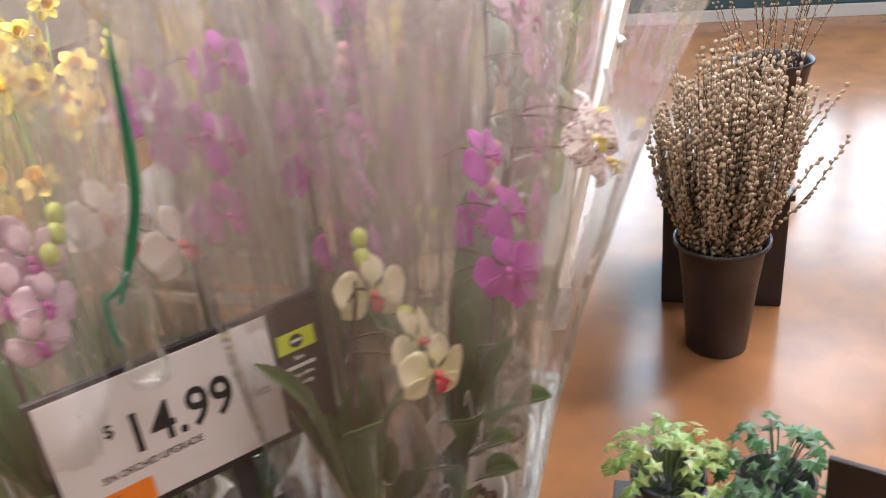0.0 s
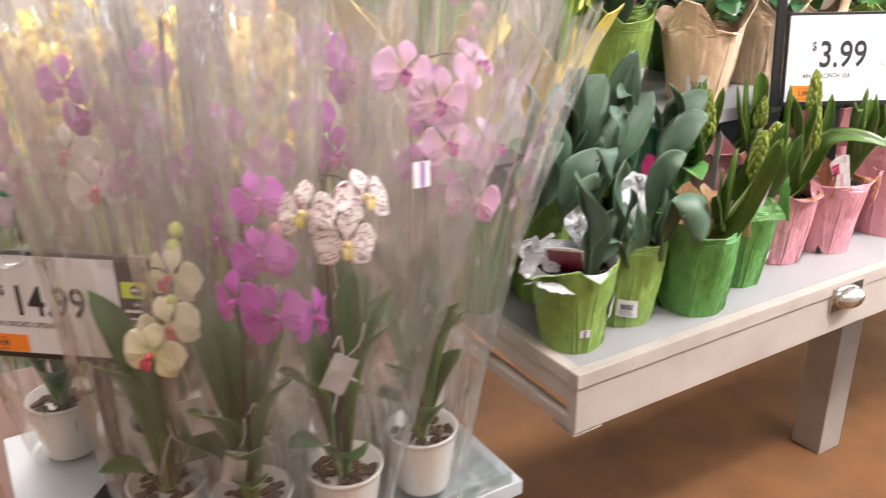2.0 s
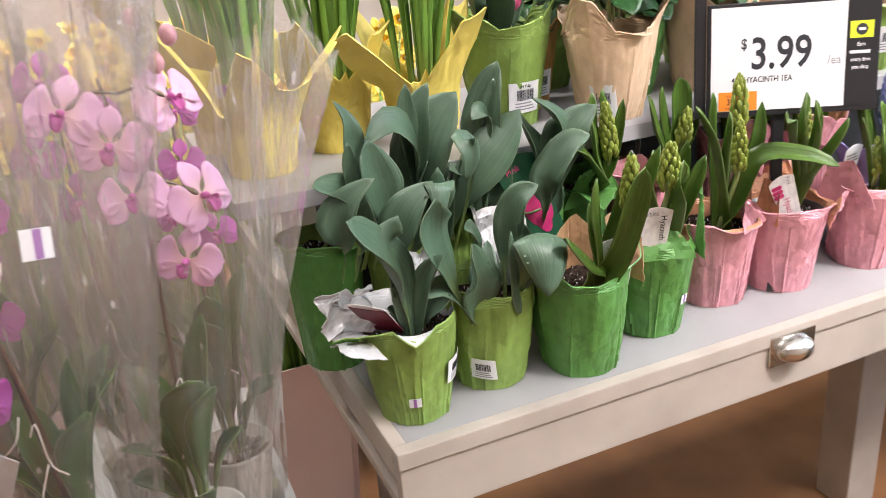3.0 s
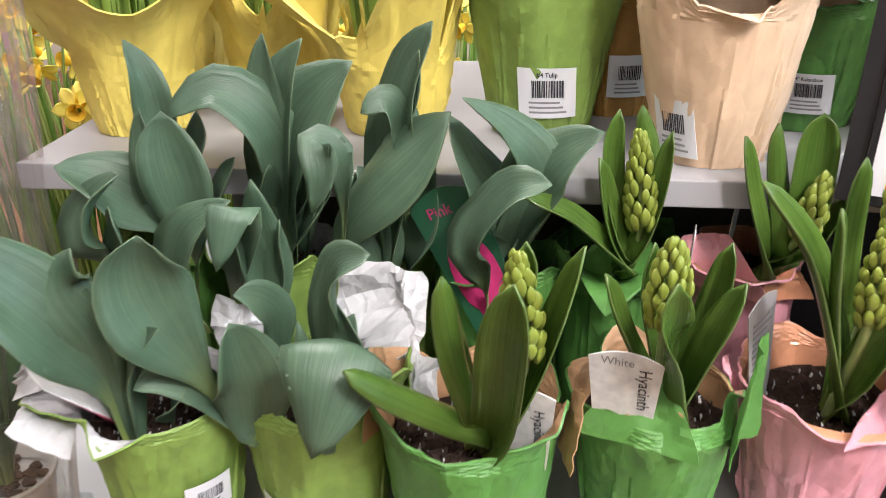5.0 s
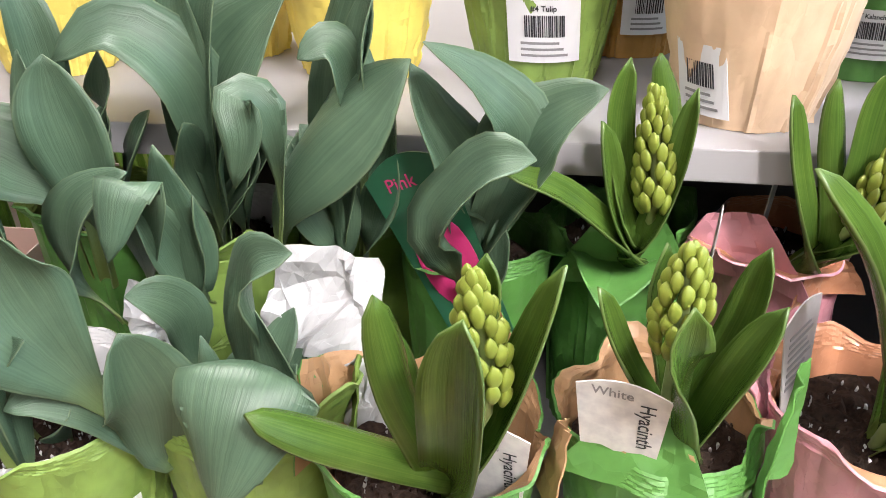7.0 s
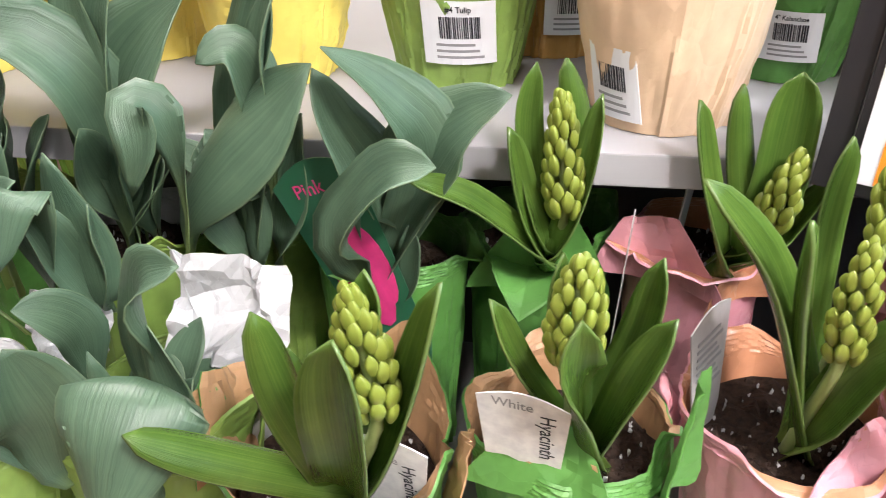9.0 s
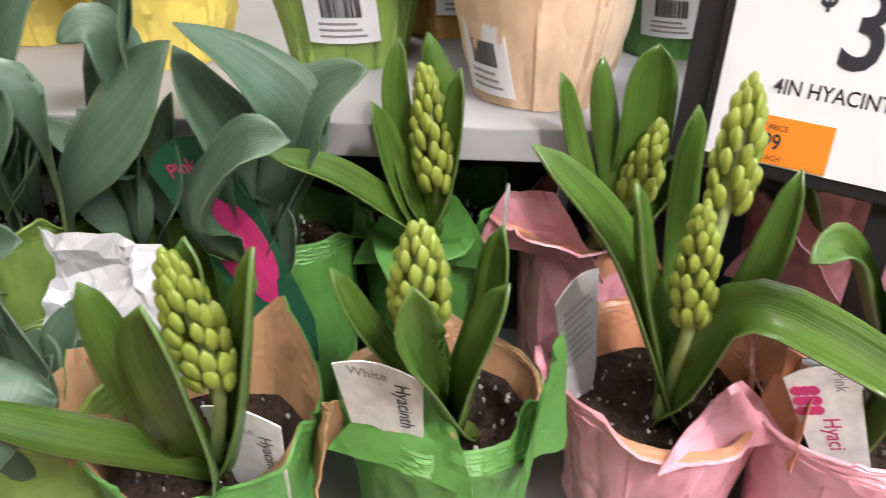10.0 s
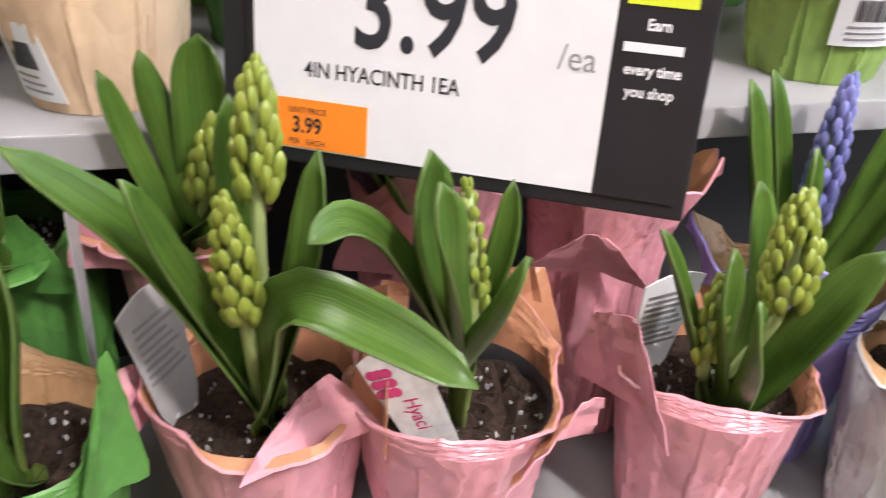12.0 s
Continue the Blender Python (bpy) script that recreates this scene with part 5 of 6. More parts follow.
def kalanchoe(at, seed, outer, label, r0=0.052, r1=0.080, h=0.115, peaks=None, fl=5):
    th = wrapped_pot(at, outer, M_KRAFT, seed, peaks or [(200, 0.06, 0.012, 48), (320, 0.06, 0.02, 40), (90, 0.04, 0.03, 50)], r0=r0, r1=r1, h=h, name="potted_kalanchoe", label=label, group="kalanchoe pots")
    rosette(th, 26, seed, 0.10, h + 0.02, h + 0.11, 0.05, M_DARKLEAF, fl, M_FLORET)
    return th


K1 = kalanchoe((0.462, 0.27, TIER), 51, M_KRAFT, "orange kalanchoe in smooth tan kraft paper", 0.042, 0.066)
pot_label(K1, 206, 0.008, 0.036, 0.046, 0.042, 0.066, 0.115)
K2 = kalanchoe((0.566, 0.375, TIER), 52, M_GREEN, "orange kalanchoe in green paper on the tier", 0.039, 0.058, 0.10)
pot_label(K2, 232, 0.018, 0.042, 0.036, 0.039, 0.058, 0.10, "4\" Kalanchoe")
K3 = kalanchoe((0.685, 0.33, TIER), 53, M_KRAFT, "orange kalanchoe in tan kraft paper on the tier", 0.045, 0.068, 0.11)
K4 = kalanchoe((0.81, 0.345, TIER), 54, M_KRAFT, "orange kalanchoe in tan kraft paper on the tier", 0.045, 0.068, 0.11)
A1 = wrapped_pot((0.395, 0.42, TIER), M_AMBER, M_AMBER, 55, [(200, 0.03, 0.02, 50), (320, 0.03, 0.02, 50)], r0=0.045, r1=0.062, h=0.10, name="potted_kalanchoe", label="leafy plant in amber paper behind the tulip", group="kalanchoe pots")
pot_label(A1, 262, 0.02, 0.04, 0.04, 0.045, 0.062, 0.10)
rosette(A1, 18, 9, 0.08, 0.12, 0.19, 0.045, M_DARKLEAF)
L2 = wrapped_pot((0.955, 0.275, TIER), M_LIME, M_KRAFT, 56, [(200, 0.03, 0.02, 50), (320, 0.04, 0.02, 50)], r0=0.045, r1=0.065, h=0.10, name="potted_foliage", label="leafy plant in lime green paper on the tier", group="foliage pots")
pot_label(L2, 240, 0.03, 0.05, 0.042, 0.045, 0.065, 0.10)
rosette(L2, 22, 10, 0.09, 0.12, 0.2, 0.045, M_FOLIAGE)
for k, (x, y) in enumerate(((0.50, 0.53), (0.66, 0.52), (0.82, 0.53), (0.98, 0.50), (1.14, 0.42), (1.32, 0.45), (1.5, 0.4), (1.14, 0.28), (1.32, 0.28))):
    fp = wrapped_pot((x, y, TIER), M_GREEN if k % 2 else M_LIME, M_KRAFT, 60 + k, [(200, 0.03, 0.02, 50), (320, 0.04, 0.02, 50)], r0=0.045, r1=0.065, h=0.11, name="potted_foliage", label="bushy green foliage plant at the back of the tier", group="foliage pots")
    rosette(fp, 34, 70 + k, 0.13, 0.12, 0.30, 0.055, M_FOLIAGE, 2 if k in (1, 2, 4) else 0, M_FLORET)

# ---- orchids on their stand ----
def petal_material(name, edge, heart, spots=None):
    m = bpy.data.materials.new(name)
    m.use_nodes = True
    nt = m.node_tree
    b = nt.nodes["Principled BSDF"]
    b.inputs["Roughness"].default_value = 0.45
    uv = nt.nodes.new("ShaderNodeUVMap")
    uv.uv_map = "leaf"
    sep = nt.nodes.new("ShaderNodeSeparateXYZ")
    nt.links.new(uv.outputs[0], sep.inputs[0])
    rg = nt.nodes.new("ShaderNodeMapRange")
    rg.inputs[1].default_value, rg.inputs[2].default_value = 0.05, 0.6
    nt.links.new(sep.outputs[1], rg.inputs[0])
    mix = nt.nodes.new("ShaderNodeMix")
    mix.data_type = "RGBA"
    mix.inputs[6].default_value, mix.inputs[7].default_value = (*heart, 1), (*edge, 1)
    nt.links.new(rg.outputs[0], mix.inputs[0])
    mp = nt.nodes.new("ShaderNodeMapping")
    mp.inputs["Scale"].default_value = (16, 2.5, 1) if not spots else (5, 6, 1)
    nt.links.new(uv.outputs[0], mp.inputs[0])
    nz = nt.nodes.new("ShaderNodeTexNoise")
    nz.inputs["Scale"].default_value, nz.inputs["Detail"].default_value = 1.5, 2
    info = nt.nodes.new("ShaderNodeObjectInfo")
    ad = nt.nodes.new("ShaderNodeVectorMath")
    nt.links.new(mp.outputs[0], ad.inputs[0])
    nt.links.new(info.outputs["Random"], ad.inputs[1])
    sc = nt.nodes.new("ShaderNodeVectorMath")
    sc.operation = "SCALE"
    sc.inputs["Scale"].default_value = 1.0
    nt.links.new(ad.outputs[0], sc.inputs[0])
    nt.links.new(sc.outputs[0], nz.inputs["Vector"])
    r2 = nt.nodes.new("ShaderNodeMapRange")
    lo, hi = (0.55, 0.6) if spots else (0.3, 0.9)
    r2.inputs[1].default_value, r2.inputs[2].default_value = lo, hi
    nt.links.new(nz.outputs["Fac"], r2.inputs[0])
    mx = nt.nodes.new("ShaderNodeMix")
    mx.data_type = "RGBA"
    mx.inputs[7].default_value = (*(spots or tuple(0.6 * a + 0.4 * c for a, c in zip(edge, heart))), 1)
    nt.links.new(mix.outputs[2], mx.inputs[6])
    nt.links.new(r2.outputs[0], mx.inputs[0])
    nt.links.new(mx.outputs[2], b.inputs["Base Color"])
    tr = nt.nodes.new("ShaderNodeBsdfTranslucent")
    nt.links.new(mx.outputs[2], tr.inputs["Color"])
    ms = nt.nodes.new("ShaderNodeMixShader")
    ms.inputs[0].default_value = 0.25
    nt.links.new(b.outputs[0], ms.inputs[1])
    nt.links.new(tr.outputs[0], ms.inputs[2])
    nt.links.new(ms.outputs[0], nt.nodes["Material Output"].inputs["Surface"])
    return m


PINK_O = petal_material("pale_pink_orchid_petal", (0.72, 0.42, 0.68), (0.80, 0.55, 0.50))
MAG_O = petal_material("magenta_orchid_petal", (0.55, 0.10, 0.50), (0.42, 0.06, 0.36))
WHITE_O = petal_material("white_orchid_petal", (0.85, 0.82, 0.78), (0.78, 0.66, 0.62))
YEL_O = petal_material("cream_orchid_petal", (0.84, 0.80, 0.62), (0.62, 0.64, 0.25))
SPEC_O = petal_material("speckled_orchid_petal", (0.85, 0.80, 0.76), (0.75, 0.6, 0.62), (0.22, 0.02, 0.09))
BLUSH_O = petal_material("blush_orchid_petal", (0.78, 0.62, 0.68), (0.45, 0.2, 0.36))
M_LIPR = mat("red_orchid_lip", (0.55, 0.08, 0.10), 0.4, var=0.2, scale=200, bump=0.0)
M_LIPY = mat("yellow_orchid_lip", (0.75, 0.62, 0.22), 0.4, var=0.2, scale=200, bump=0.0)
M_LIPM = mat("magenta_orchid_lip", (0.45, 0.05, 0.30), 0.4, var=0.2, scale=200, bump=0.0)
M_OLEAF = leaf_material("orchid_leaf", (0.045, 0.13, 0.028), (0.024, 0.08, 0.016), 0.28, 8, 0.08)
M_OSTEM = mat("brown_orchid_stem", (0.09, 0.06, 0.035), 0.5, var=0.2, scale=90, bump=0.1)
M_OBUD = mat("pink_orchid_bud", (0.55, 0.26, 0.30), 0.45, var=0.15, scale=100, bump=0.05)
M_OBUDG = mat("green_orchid_bud", (0.45, 0.52, 0.10), 0.45, var=0.15, scale=100, bump=0.05)
M_CERAMIC = mat("white_glazed_ceramic", (0.76, 0.74, 0.70), 0.25, var=0.04, scale=20, bump=0.05)
M_BARK = mat("orchid_bark", (0.10, 0.055, 0.03), 0.9, var=0.3, scale=90, bump=0.8, bump_scale=200)
M_WIRE = mat("white_tie", (0.75, 0.74, 0.70), 0.4, var=0.03, bump=0.0)
M_GREENTAPE = mat("green_ribbon", (0.01, 0.24, 0.12), 0.35, var=0.1, bump=0.0)
M_PALEBOARD = mat("pale_grey_board", (0.42, 0.44, 0.45), 0.45, var=0.04, scale=10, bump=0.02)


def film_material(name, haze, tint):
    """Thin clear film: seen through, with gloss at the folds; a faint milky veil and thin glints are painted in as pale
    diffuse.
    """
    m = bpy.data.materials.new(name)
    m.use_nodes = True
    nt = m.node_tree
    nt.nodes.remove(nt.nodes["Principled BSDF"])
    tr = nt.nodes.new("ShaderNodeBsdfTransparent")
    tr.inputs["Color"].default_value = (*tint, 1)
    back = nt.nodes.new("ShaderNodeBsdfTranslucent")
    back.inputs["Color"].default_value = (0.86, 0.82, 0.80, 1)
    fore = nt.nodes.new("ShaderNodeBsdfDiffuse")
    fore.inputs["Color"].default_value = (0.86, 0.82, 0.80, 1)
    df = nt.nodes.new("ShaderNodeMixShader")
    nt.links.new(back.outputs[0], df.inputs[1])
    nt.links.new(fore.outputs[0], df.inputs[2])
    gl = nt.nodes.new("ShaderNodeBsdfGlossy")
    gl.inputs["Roughness"].default_value = 0.05
    gl.inputs["Color"].default_value = (1, 1, 1, 1)
    tc = nt.nodes.new("ShaderNodeTexCoord")
    mp = nt.nodes.new("ShaderNodeMapping")
    mp.inputs["Scale"].default_value = (30, 30, 2.5)
    nt.links.new(tc.outputs["Object"], mp.inputs[0])
    nz = nt.nodes.new("ShaderNodeTexNoise")
    nz.inputs["Scale"].default_value, nz.inputs["Detail"].default_value = 1.0, 4
    nt.links.new(mp.outputs[0], nz.inputs["Vector"])
    bp = nt.nodes.new("ShaderNodeBump")
    bp.inputs["Strength"].default_value, bp.inputs["Distance"].default_value = 0.7, 0.012
    nt.links.new(nz.outputs["Fac"], bp.inputs["Height"])
    nt.links.new(bp.outputs[0], gl.inputs["Normal"])
    mq = nt.nodes.new("ShaderNodeMapping")
    mq.inputs["Scale"].default_value = (130, 130, 3.0)
    nt.links.new(tc.outputs["Object"], mq.inputs[0])
    fine = nt.nodes.new("ShaderNodeTexNoise")
    fine.inputs["Scale"].default_value, fine.inputs["Detail"].default_value = 1.0, 2
    nt.links.new(mq.outputs[0], fine.inputs["Vector"])
    broad = nt.nodes.new("ShaderNodeMapRange")
    broad.inputs[1].default_value, broad.inputs[2].default_value, broad.inputs[3].default_value, broad.inputs[4].default_value = 0.32, 0.68, haze * 0.45, haze * 1.5
    nt.links.new(nz.outputs["Fac"], broad.inputs[0])
    # thin bright highlights painted as streaks of denser pale haze
    glint = nt.nodes.new("ShaderNodeMapRange")
    glint.inputs[1].default_value, glint.inputs[2].default_value, glint.inputs[4].default_value = 0.66, 0.74, haze * 4
    nt.links.new(fine.outputs["Fac"], glint.inputs[0])
    hz = nt.nodes.new("ShaderNodeMath")
    hz.operation = "ADD"
    nt.links.new(broad.outputs[0], hz.inputs[0])
    nt.links.new(glint.outputs[0], hz.inputs[1])
    m1 = nt.nodes.new("ShaderNodeMixShader")
    nt.links.new(hz.outputs[0], m1.inputs[0])
    nt.links.new(tr.outputs[0], m1.inputs[1])
    nt.links.new(df.outputs[0], m1.inputs[2])
    fr = nt.nodes.new("ShaderNodeFresnel")
    fr.inputs["IOR"].default_value = 1.45
    nt.links.new(bp.outputs[0], fr.inputs["Normal"])
    m2 = nt.nodes.new("ShaderNodeMixShader")
    soft = nt.nodes.new("ShaderNodeMapRange")
    soft.inputs[1].default_value, soft.inputs[2].default_value, soft.inputs[3].default_value, soft.inputs[4].default_value = 0.03, 1.0, 0.045, 0.5
    nt.links.new(fr.outputs[0], soft.inputs[0])
    nt.links.new(soft.outputs[0], m2.inputs[0])
    nt.links.new(m1.outputs[0], m2.inputs[1])
    nt.links.new(gl.outputs[0], m2.inputs[2])
    nt.links.new(m2.outputs[0], nt.nodes["Material Output"].inputs["Surface"])
    return m


M_FILM = film_material("clear_cellophane", 0.068, (0.98, 0.97, 0.96))
M_CLEAR = film_material("clear_plastic", 0.03, (0.95, 0.97, 0.97))


def petal_data(name, material, wide, cup):
    bm = blade_mesh(bmesh.new(), [(0, 0.02, 0), (0, 0.5, 0.06), (0, 1.0, -0.04)], wide, Vector((0, 0, 1)), False, cup, 0.08, 3, 8, 6, 0.02)
    me = bpy.data.meshes.new(name)
    bm.to_mesh(me)
    bm.free()
    me.materials.append(material)
    return me


KINDS = {}
for key, pm, lm in (("pink", PINK_O, M_LIPM), ("magenta", MAG_O, M_LIPM), ("white", WHITE_O, M_LIPR), ("cream", YEL_O, M_LIPR), ("speckled", SPEC_O, M_LIPY), ("blush", BLUSH_O, M_LIPM)):
    KINDS[key] = (petal_data("petal", pm, 1.15, 0.12), petal_data("sepal", pm, 0.62, 0.1), lm)


def orchid_flower(th, at, way, kind, size, roll=0.0):
    """Two broad petals, three sepals and a lip round a short column."""
    pe, se, lip = KINDS[kind]
    bm = lathe([(0.02, 0.0), (0.10, 0.06), (0.11, 0.2), (0.05, 0.3), (0.001, 0.32)], 8)
    blade_mesh(bm, [(0, -0.04, 0.08), (0, -0.22, 0.26), (0, -0.48, 0.22)], 0.34, Vector((0, 0.3, 1)), False, 0.6, 0.1, 1, 6, 4, 0.03)
    blade_mesh(bm, [(0.02, -0.05, 0.1), (0.14, -0.12, 0.3), (0.17, -0.1, 0.42)], 0.16, Vector((-1, 0, 0.3)), False, 0.3, 0, 2, 5, 2, 0.03)
    blade_mesh(bm, [(-0.02, -0.05, 0.1), (-0.14, -0.12, 0.3), (-0.17, -0.1, 0.42)], 0.16, Vector((1, 0, 0.3)), False, 0.3, 0, 2, 5, 2, 0.03)
    fl = part("flower", bm, lip, th, smooth=True)
    rot = Vector(way).normalized().to_track_quat("Z", "Y").to_matrix().to_4x4()
    fl.matrix_basis = Matrix.Translation(at) @ rot @ pose(0, 0, 0, 0, 0, roll) @ Matrix.Diagonal((size, size, size, 1))
    for me, angs, z in ((se, (0, 128, 232), -0.01), (pe, (82, 278), 0.02)):
        for a in angs:
            p = new(me.name.split(".")[0], me)
            p.parent = fl
            p.matrix_basis = pose(0, 0, z, 0, 0, a) @ pose(0, 0, 0, -12 if me is pe else -4)
    return fl


STAND = 0.65


def sleeve(th, seed, r0, r1, z0, z1, lean=(0, 0)):
    """A cone of clear film round a plant, creased lengthwise, with an uneven upper edge."""
    rnd = random.Random(seed)
    n, rows = 128, 24
    folds = [(rnd.uniform(0, 6.2832), rnd.uniform(0.03, 0.13), rnd.uniform(-1, 1)) for _ in range(30)]
    bm = bmesh.new()
    grid = []
    for j in range(rows + 1):
        s = j / rows
        row = []
        for k in range(n):
            a = 6.2832 * k / n
            top = z1 + 0.035 * math.sin(2 * a + seed) + 0.02 * math.sin(5 * a + 2 * seed) + 0.012 * noise.noise((4 * math.cos(a), 4 * math.sin(a), seed))
            r = r0 + (r1 - r0) * s ** 0.85
            r *= 1 + 0.07 * math.cos(2 * a + seed) * s
            for fa, fw, fh in folds:
                d = abs((a - fa + math.pi) % 6.2832 - math.pi)
                if d < fw:
                    r += fh * (1 - d / fw) * 0.010 * (0.3 + s)
            r += 0.004 * noise.noise((3 * math.cos(a), 3 * math.sin(a), 5 * s + seed)) + 0.0025 * noise.noise((9 * math.cos(a), 9 * math.sin(a), 9 * s + seed))
            z = z0 + (top - z0) * s
            row.append(bm.verts.new((r * math.cos(a) + lean[0] * s * s, r * math.sin(a) + lean[1] * s * s, z)))
        grid.append(row)
    for j in range(rows):
        for k in range(n):
            f = bm.faces.new((grid[j][k], grid[j][(k + 1) % n], grid[j + 1][(k + 1) % n], grid[j + 1][k]))
            f.smooth = True
    part("cellophane_sleeve", bm, M_FILM, th, "clear crinkled cellophane sleeve")


def orchid(at, kind, flowers, seed, label, size=0.034, buds=(), ribbed=False, bud_m=None, lean=(0, 0), top=0.60, r1=0.105):
    """A sleeved moth orchid; flowers and buds in the shop's metres."""
    rnd = random.Random(seed)
    th = thing("potted_orchid", (at[0], at[1], STAND + 0.004), label, "orchid", "sleeved orchids")
    o = th.matrix_basis.translation
    prof = [(0.001, 0.0), (0.031, 0.0), (0.033, 0.003)]
    for k in range(13):
        z = 0.005 + 0.075 * k / 12
        prof.append((0.033 + 0.0105 * k / 12 + (0.0011 if ribbed and k % 2 else 0.0), z))
    prof += [(0.0455, 0.081), (0.0455, 0.084), (0.042, 0.084), (0.040, 0.068), (0.001, 0.068)]
    pot = part("pot", lathe(prof, 40), M_CERAMIC, th, "white ribbed ceramic pot" if ribbed else "white glazed ceramic pot", True)
    bm = bmesh.new()
    for _ in range(60):
        a, q = rnd.uniform(0, 6.28), 0.038 * math.sqrt(rnd.random())
        g = bmesh.ops.create_icosphere(bm, subdivisions=1, radius=rnd.uniform(0.003, 0.006))
        for v in g["verts"]:
            v.co = Vector((v.co.x * 1.4 + q * math.cos(a), v.co.y + q * math.sin(a), v.co.z * 0.6 + 0.071))
    part("bark", bm, M_BARK, th)
    for k in range(9):
        a = 6.2832 * k / 9 + rnd.uniform(-0.4, 0.4) + seed
        d = Vector((math.cos(a), math.sin(a), 0))
        h = rnd.uniform(0.05, 0.25)
        pts = [d * 0.006 + Vector((0, 0, 0.068)), d * 0.03 + Vector((0, 0, 0.075 + h * 0.7)), d * rnd.uniform(0.05, 0.075) + Vector((0, 0, 0.075 + h))]
        part("leaf", blade_mesh(bmesh.new(), pts, rnd.uniform(0.038, 0.050), (Vector((0, 0, 1)) - d * 0.4).normalized(), False, 0.3, 0.02, k, 9, 4, 0.0016), M_OLEAF, th)
    locs = [Vector(f[0]) - o for f in flowers]
    tops = sorted(locs, key=lambda q: q.z)
    low, high = tops[0], tops[-1]
    stem_x = sum((q.x for q in locs)) / len(locs) * 0.55
    stem_y = sum((q.y for q in locs)) / len(locs) * 0.55 + 0.008
    crest = Vector((stem_x + (high.x - stem_x) * 0.3, stem_y * 1.2 + 0.01, high.z + 0.02))
    part("flower_stem", tube(bmesh.new(), [(0.004, 0.006, 0.07), (stem_x * 0.4, stem_y * 0.5 + 0.01, low.z * 0.6 + 0.03), (stem_x, stem_y + 0.012, low.z * 0.75 + high.z * 0.25), crest], 0.0026, 0.0016, 6, 12), M_OSTEM, th)
    part("stake", tube(bmesh.new(), [(0.0, 0.01, 0.07), (stem_x * 0.5, stem_y * 0.5 + 0.014, low.z * 0.6), (stem_x * 0.9, stem_y + 0.017, low.z + 0.02)], 0.0018, 0.0018, 6, 4), M_BLACK, th, "thin dark support stake")
    tie = bmesh.new()
    z = low.z * 0.62
    tube(tie, [(stem_x * 0.5 - 0.004, stem_y * 0.5, z), (stem_x * 0.5 + 0.003, stem_y * 0.5 - 0.003, z + 0.012), (stem_x * 0.5 + 0.006, stem_y * 0.5 - 0.004, z - 0.03), (stem_x * 0.5 + 0.018, stem_y * 0.5 - 0.006, z - 0.045)], 0.0009, 0.0009, 5, 10)
    tube(tie, [(stem_x * 0.5 + 0.004, stem_y * 0.5 - 0.004, z - 0.03), (stem_x * 0.5 - 0.006, stem_y * 0.5 - 0.005, z - 0.055), (stem_x * 0.5 - 0.012, stem_y * 0.5 - 0.006, z - 0.075)], 0.0009, 0.0009, 5, 6)
    part("tie", tie, M_WIRE, th, "white wire tie")
    for q, f in zip(locs, flowers):
        way = f[1] if len(f) > 1 else (-0.35 + rnd.uniform(-0.3, 0.3), -0.9, 0.15 + rnd.uniform(-0.2, 0.2))
        orchid_flower(th, q, way, kind, size * rnd.uniform(0.9, 1.08), rnd.uniform(-18, 18))
        s = min(1.0, max(0.0, (q.z - low.z * 0.6) / max(0.02, high.z - low.z * 0.6)))
        joint = Vector((stem_x * (0.5 + 0.5 * s), stem_y * (0.5 + 0.5 * s) + 0.011, q.z + 0.004))
        part("flower_stalk", tube(bmesh.new(), [joint, (joint + q) / 2 + Vector((0, 0.002, 0.008)), q - Vector(way).normalized() * 0.002], 0.0014, 0.0012, 5, 5), M_OSTEM, th)
    for b in buds:
        q = Vector(b) - o
        bm = bmesh.new()
        bmesh.ops.create_uvsphere(bm, u_segments=10, v_segments=8, radius=0.0075)
        for v in bm.verts:
            v.co = Vector((v.co.x, v.co.y, v.co.z * 1.25)) + q
        part("bud", bm, bud_m or M_OBUD, th, smooth=True)
    sleeve(th, seed, 0.050, r1, 0.004, top, lean)
    return th


orchid((-0.205, 0.052), "pink", [((-0.213, -0.016, 1.157),), ((-0.205, -0.02, 1.113),), ((-0.150, -0.012, 1.101), (0.5, -0.8, 0.2)), ((-0.173, -0.016, 1.047),), ((-0.160, 0.0, 1.185), (0.3, -0.8, 0.4)), ((-0.243, 0.0, 1.185),)], 81, "pale pink moth orchid sleeved in clear cellophane", 0.033, [(-0.150, 0.01, 1.235), (-0.165, 0.0, 1.215), (-0.14, 0.0, 1.09), (-0.175, 0.015, 1.25)], ribbed=True, lean=(0.055, -0.05), top=0.60, r1=0.12)
orchid((-0.318, 0.035), "speckled", [((-0.356, -0.095, 1.064), (-0.2, -0.95, 0.1)), ((-0.332, -0.085, 1.098), (0.1, -0.8, 0.5)), ((-0.389, -0.088, 1.096), (-0.7, -0.6, 0.3))], 82, "white orchid speckled with maroon in a clear sleeve", 0.027, lean=(0.0, -0.125), top=0.66, r1=0.145)
orchid((-0.425, 0.045), "magenta", [((-0.410, -0.02, 1.038),), ((-0.436, -0.02, 0.999), (-0.8, -0.5, 0.1)), ((-0.402, -0.025, 0.976),), ((-0.358, -0.012, 0.957), (0.5, -0.7, 0)), ((-0.39, 0.015, 1.02),), ((-0.40, 0.0, 1.085),)], 83, "magenta moth orchid in a clear sleeve", 0.030, [(-0.385, 0.0, 1.05), (-0.375, 0.005, 1.065), (-0.36, 0.0, 1.075)], lean=(0.0, -0.02), top=0.63)
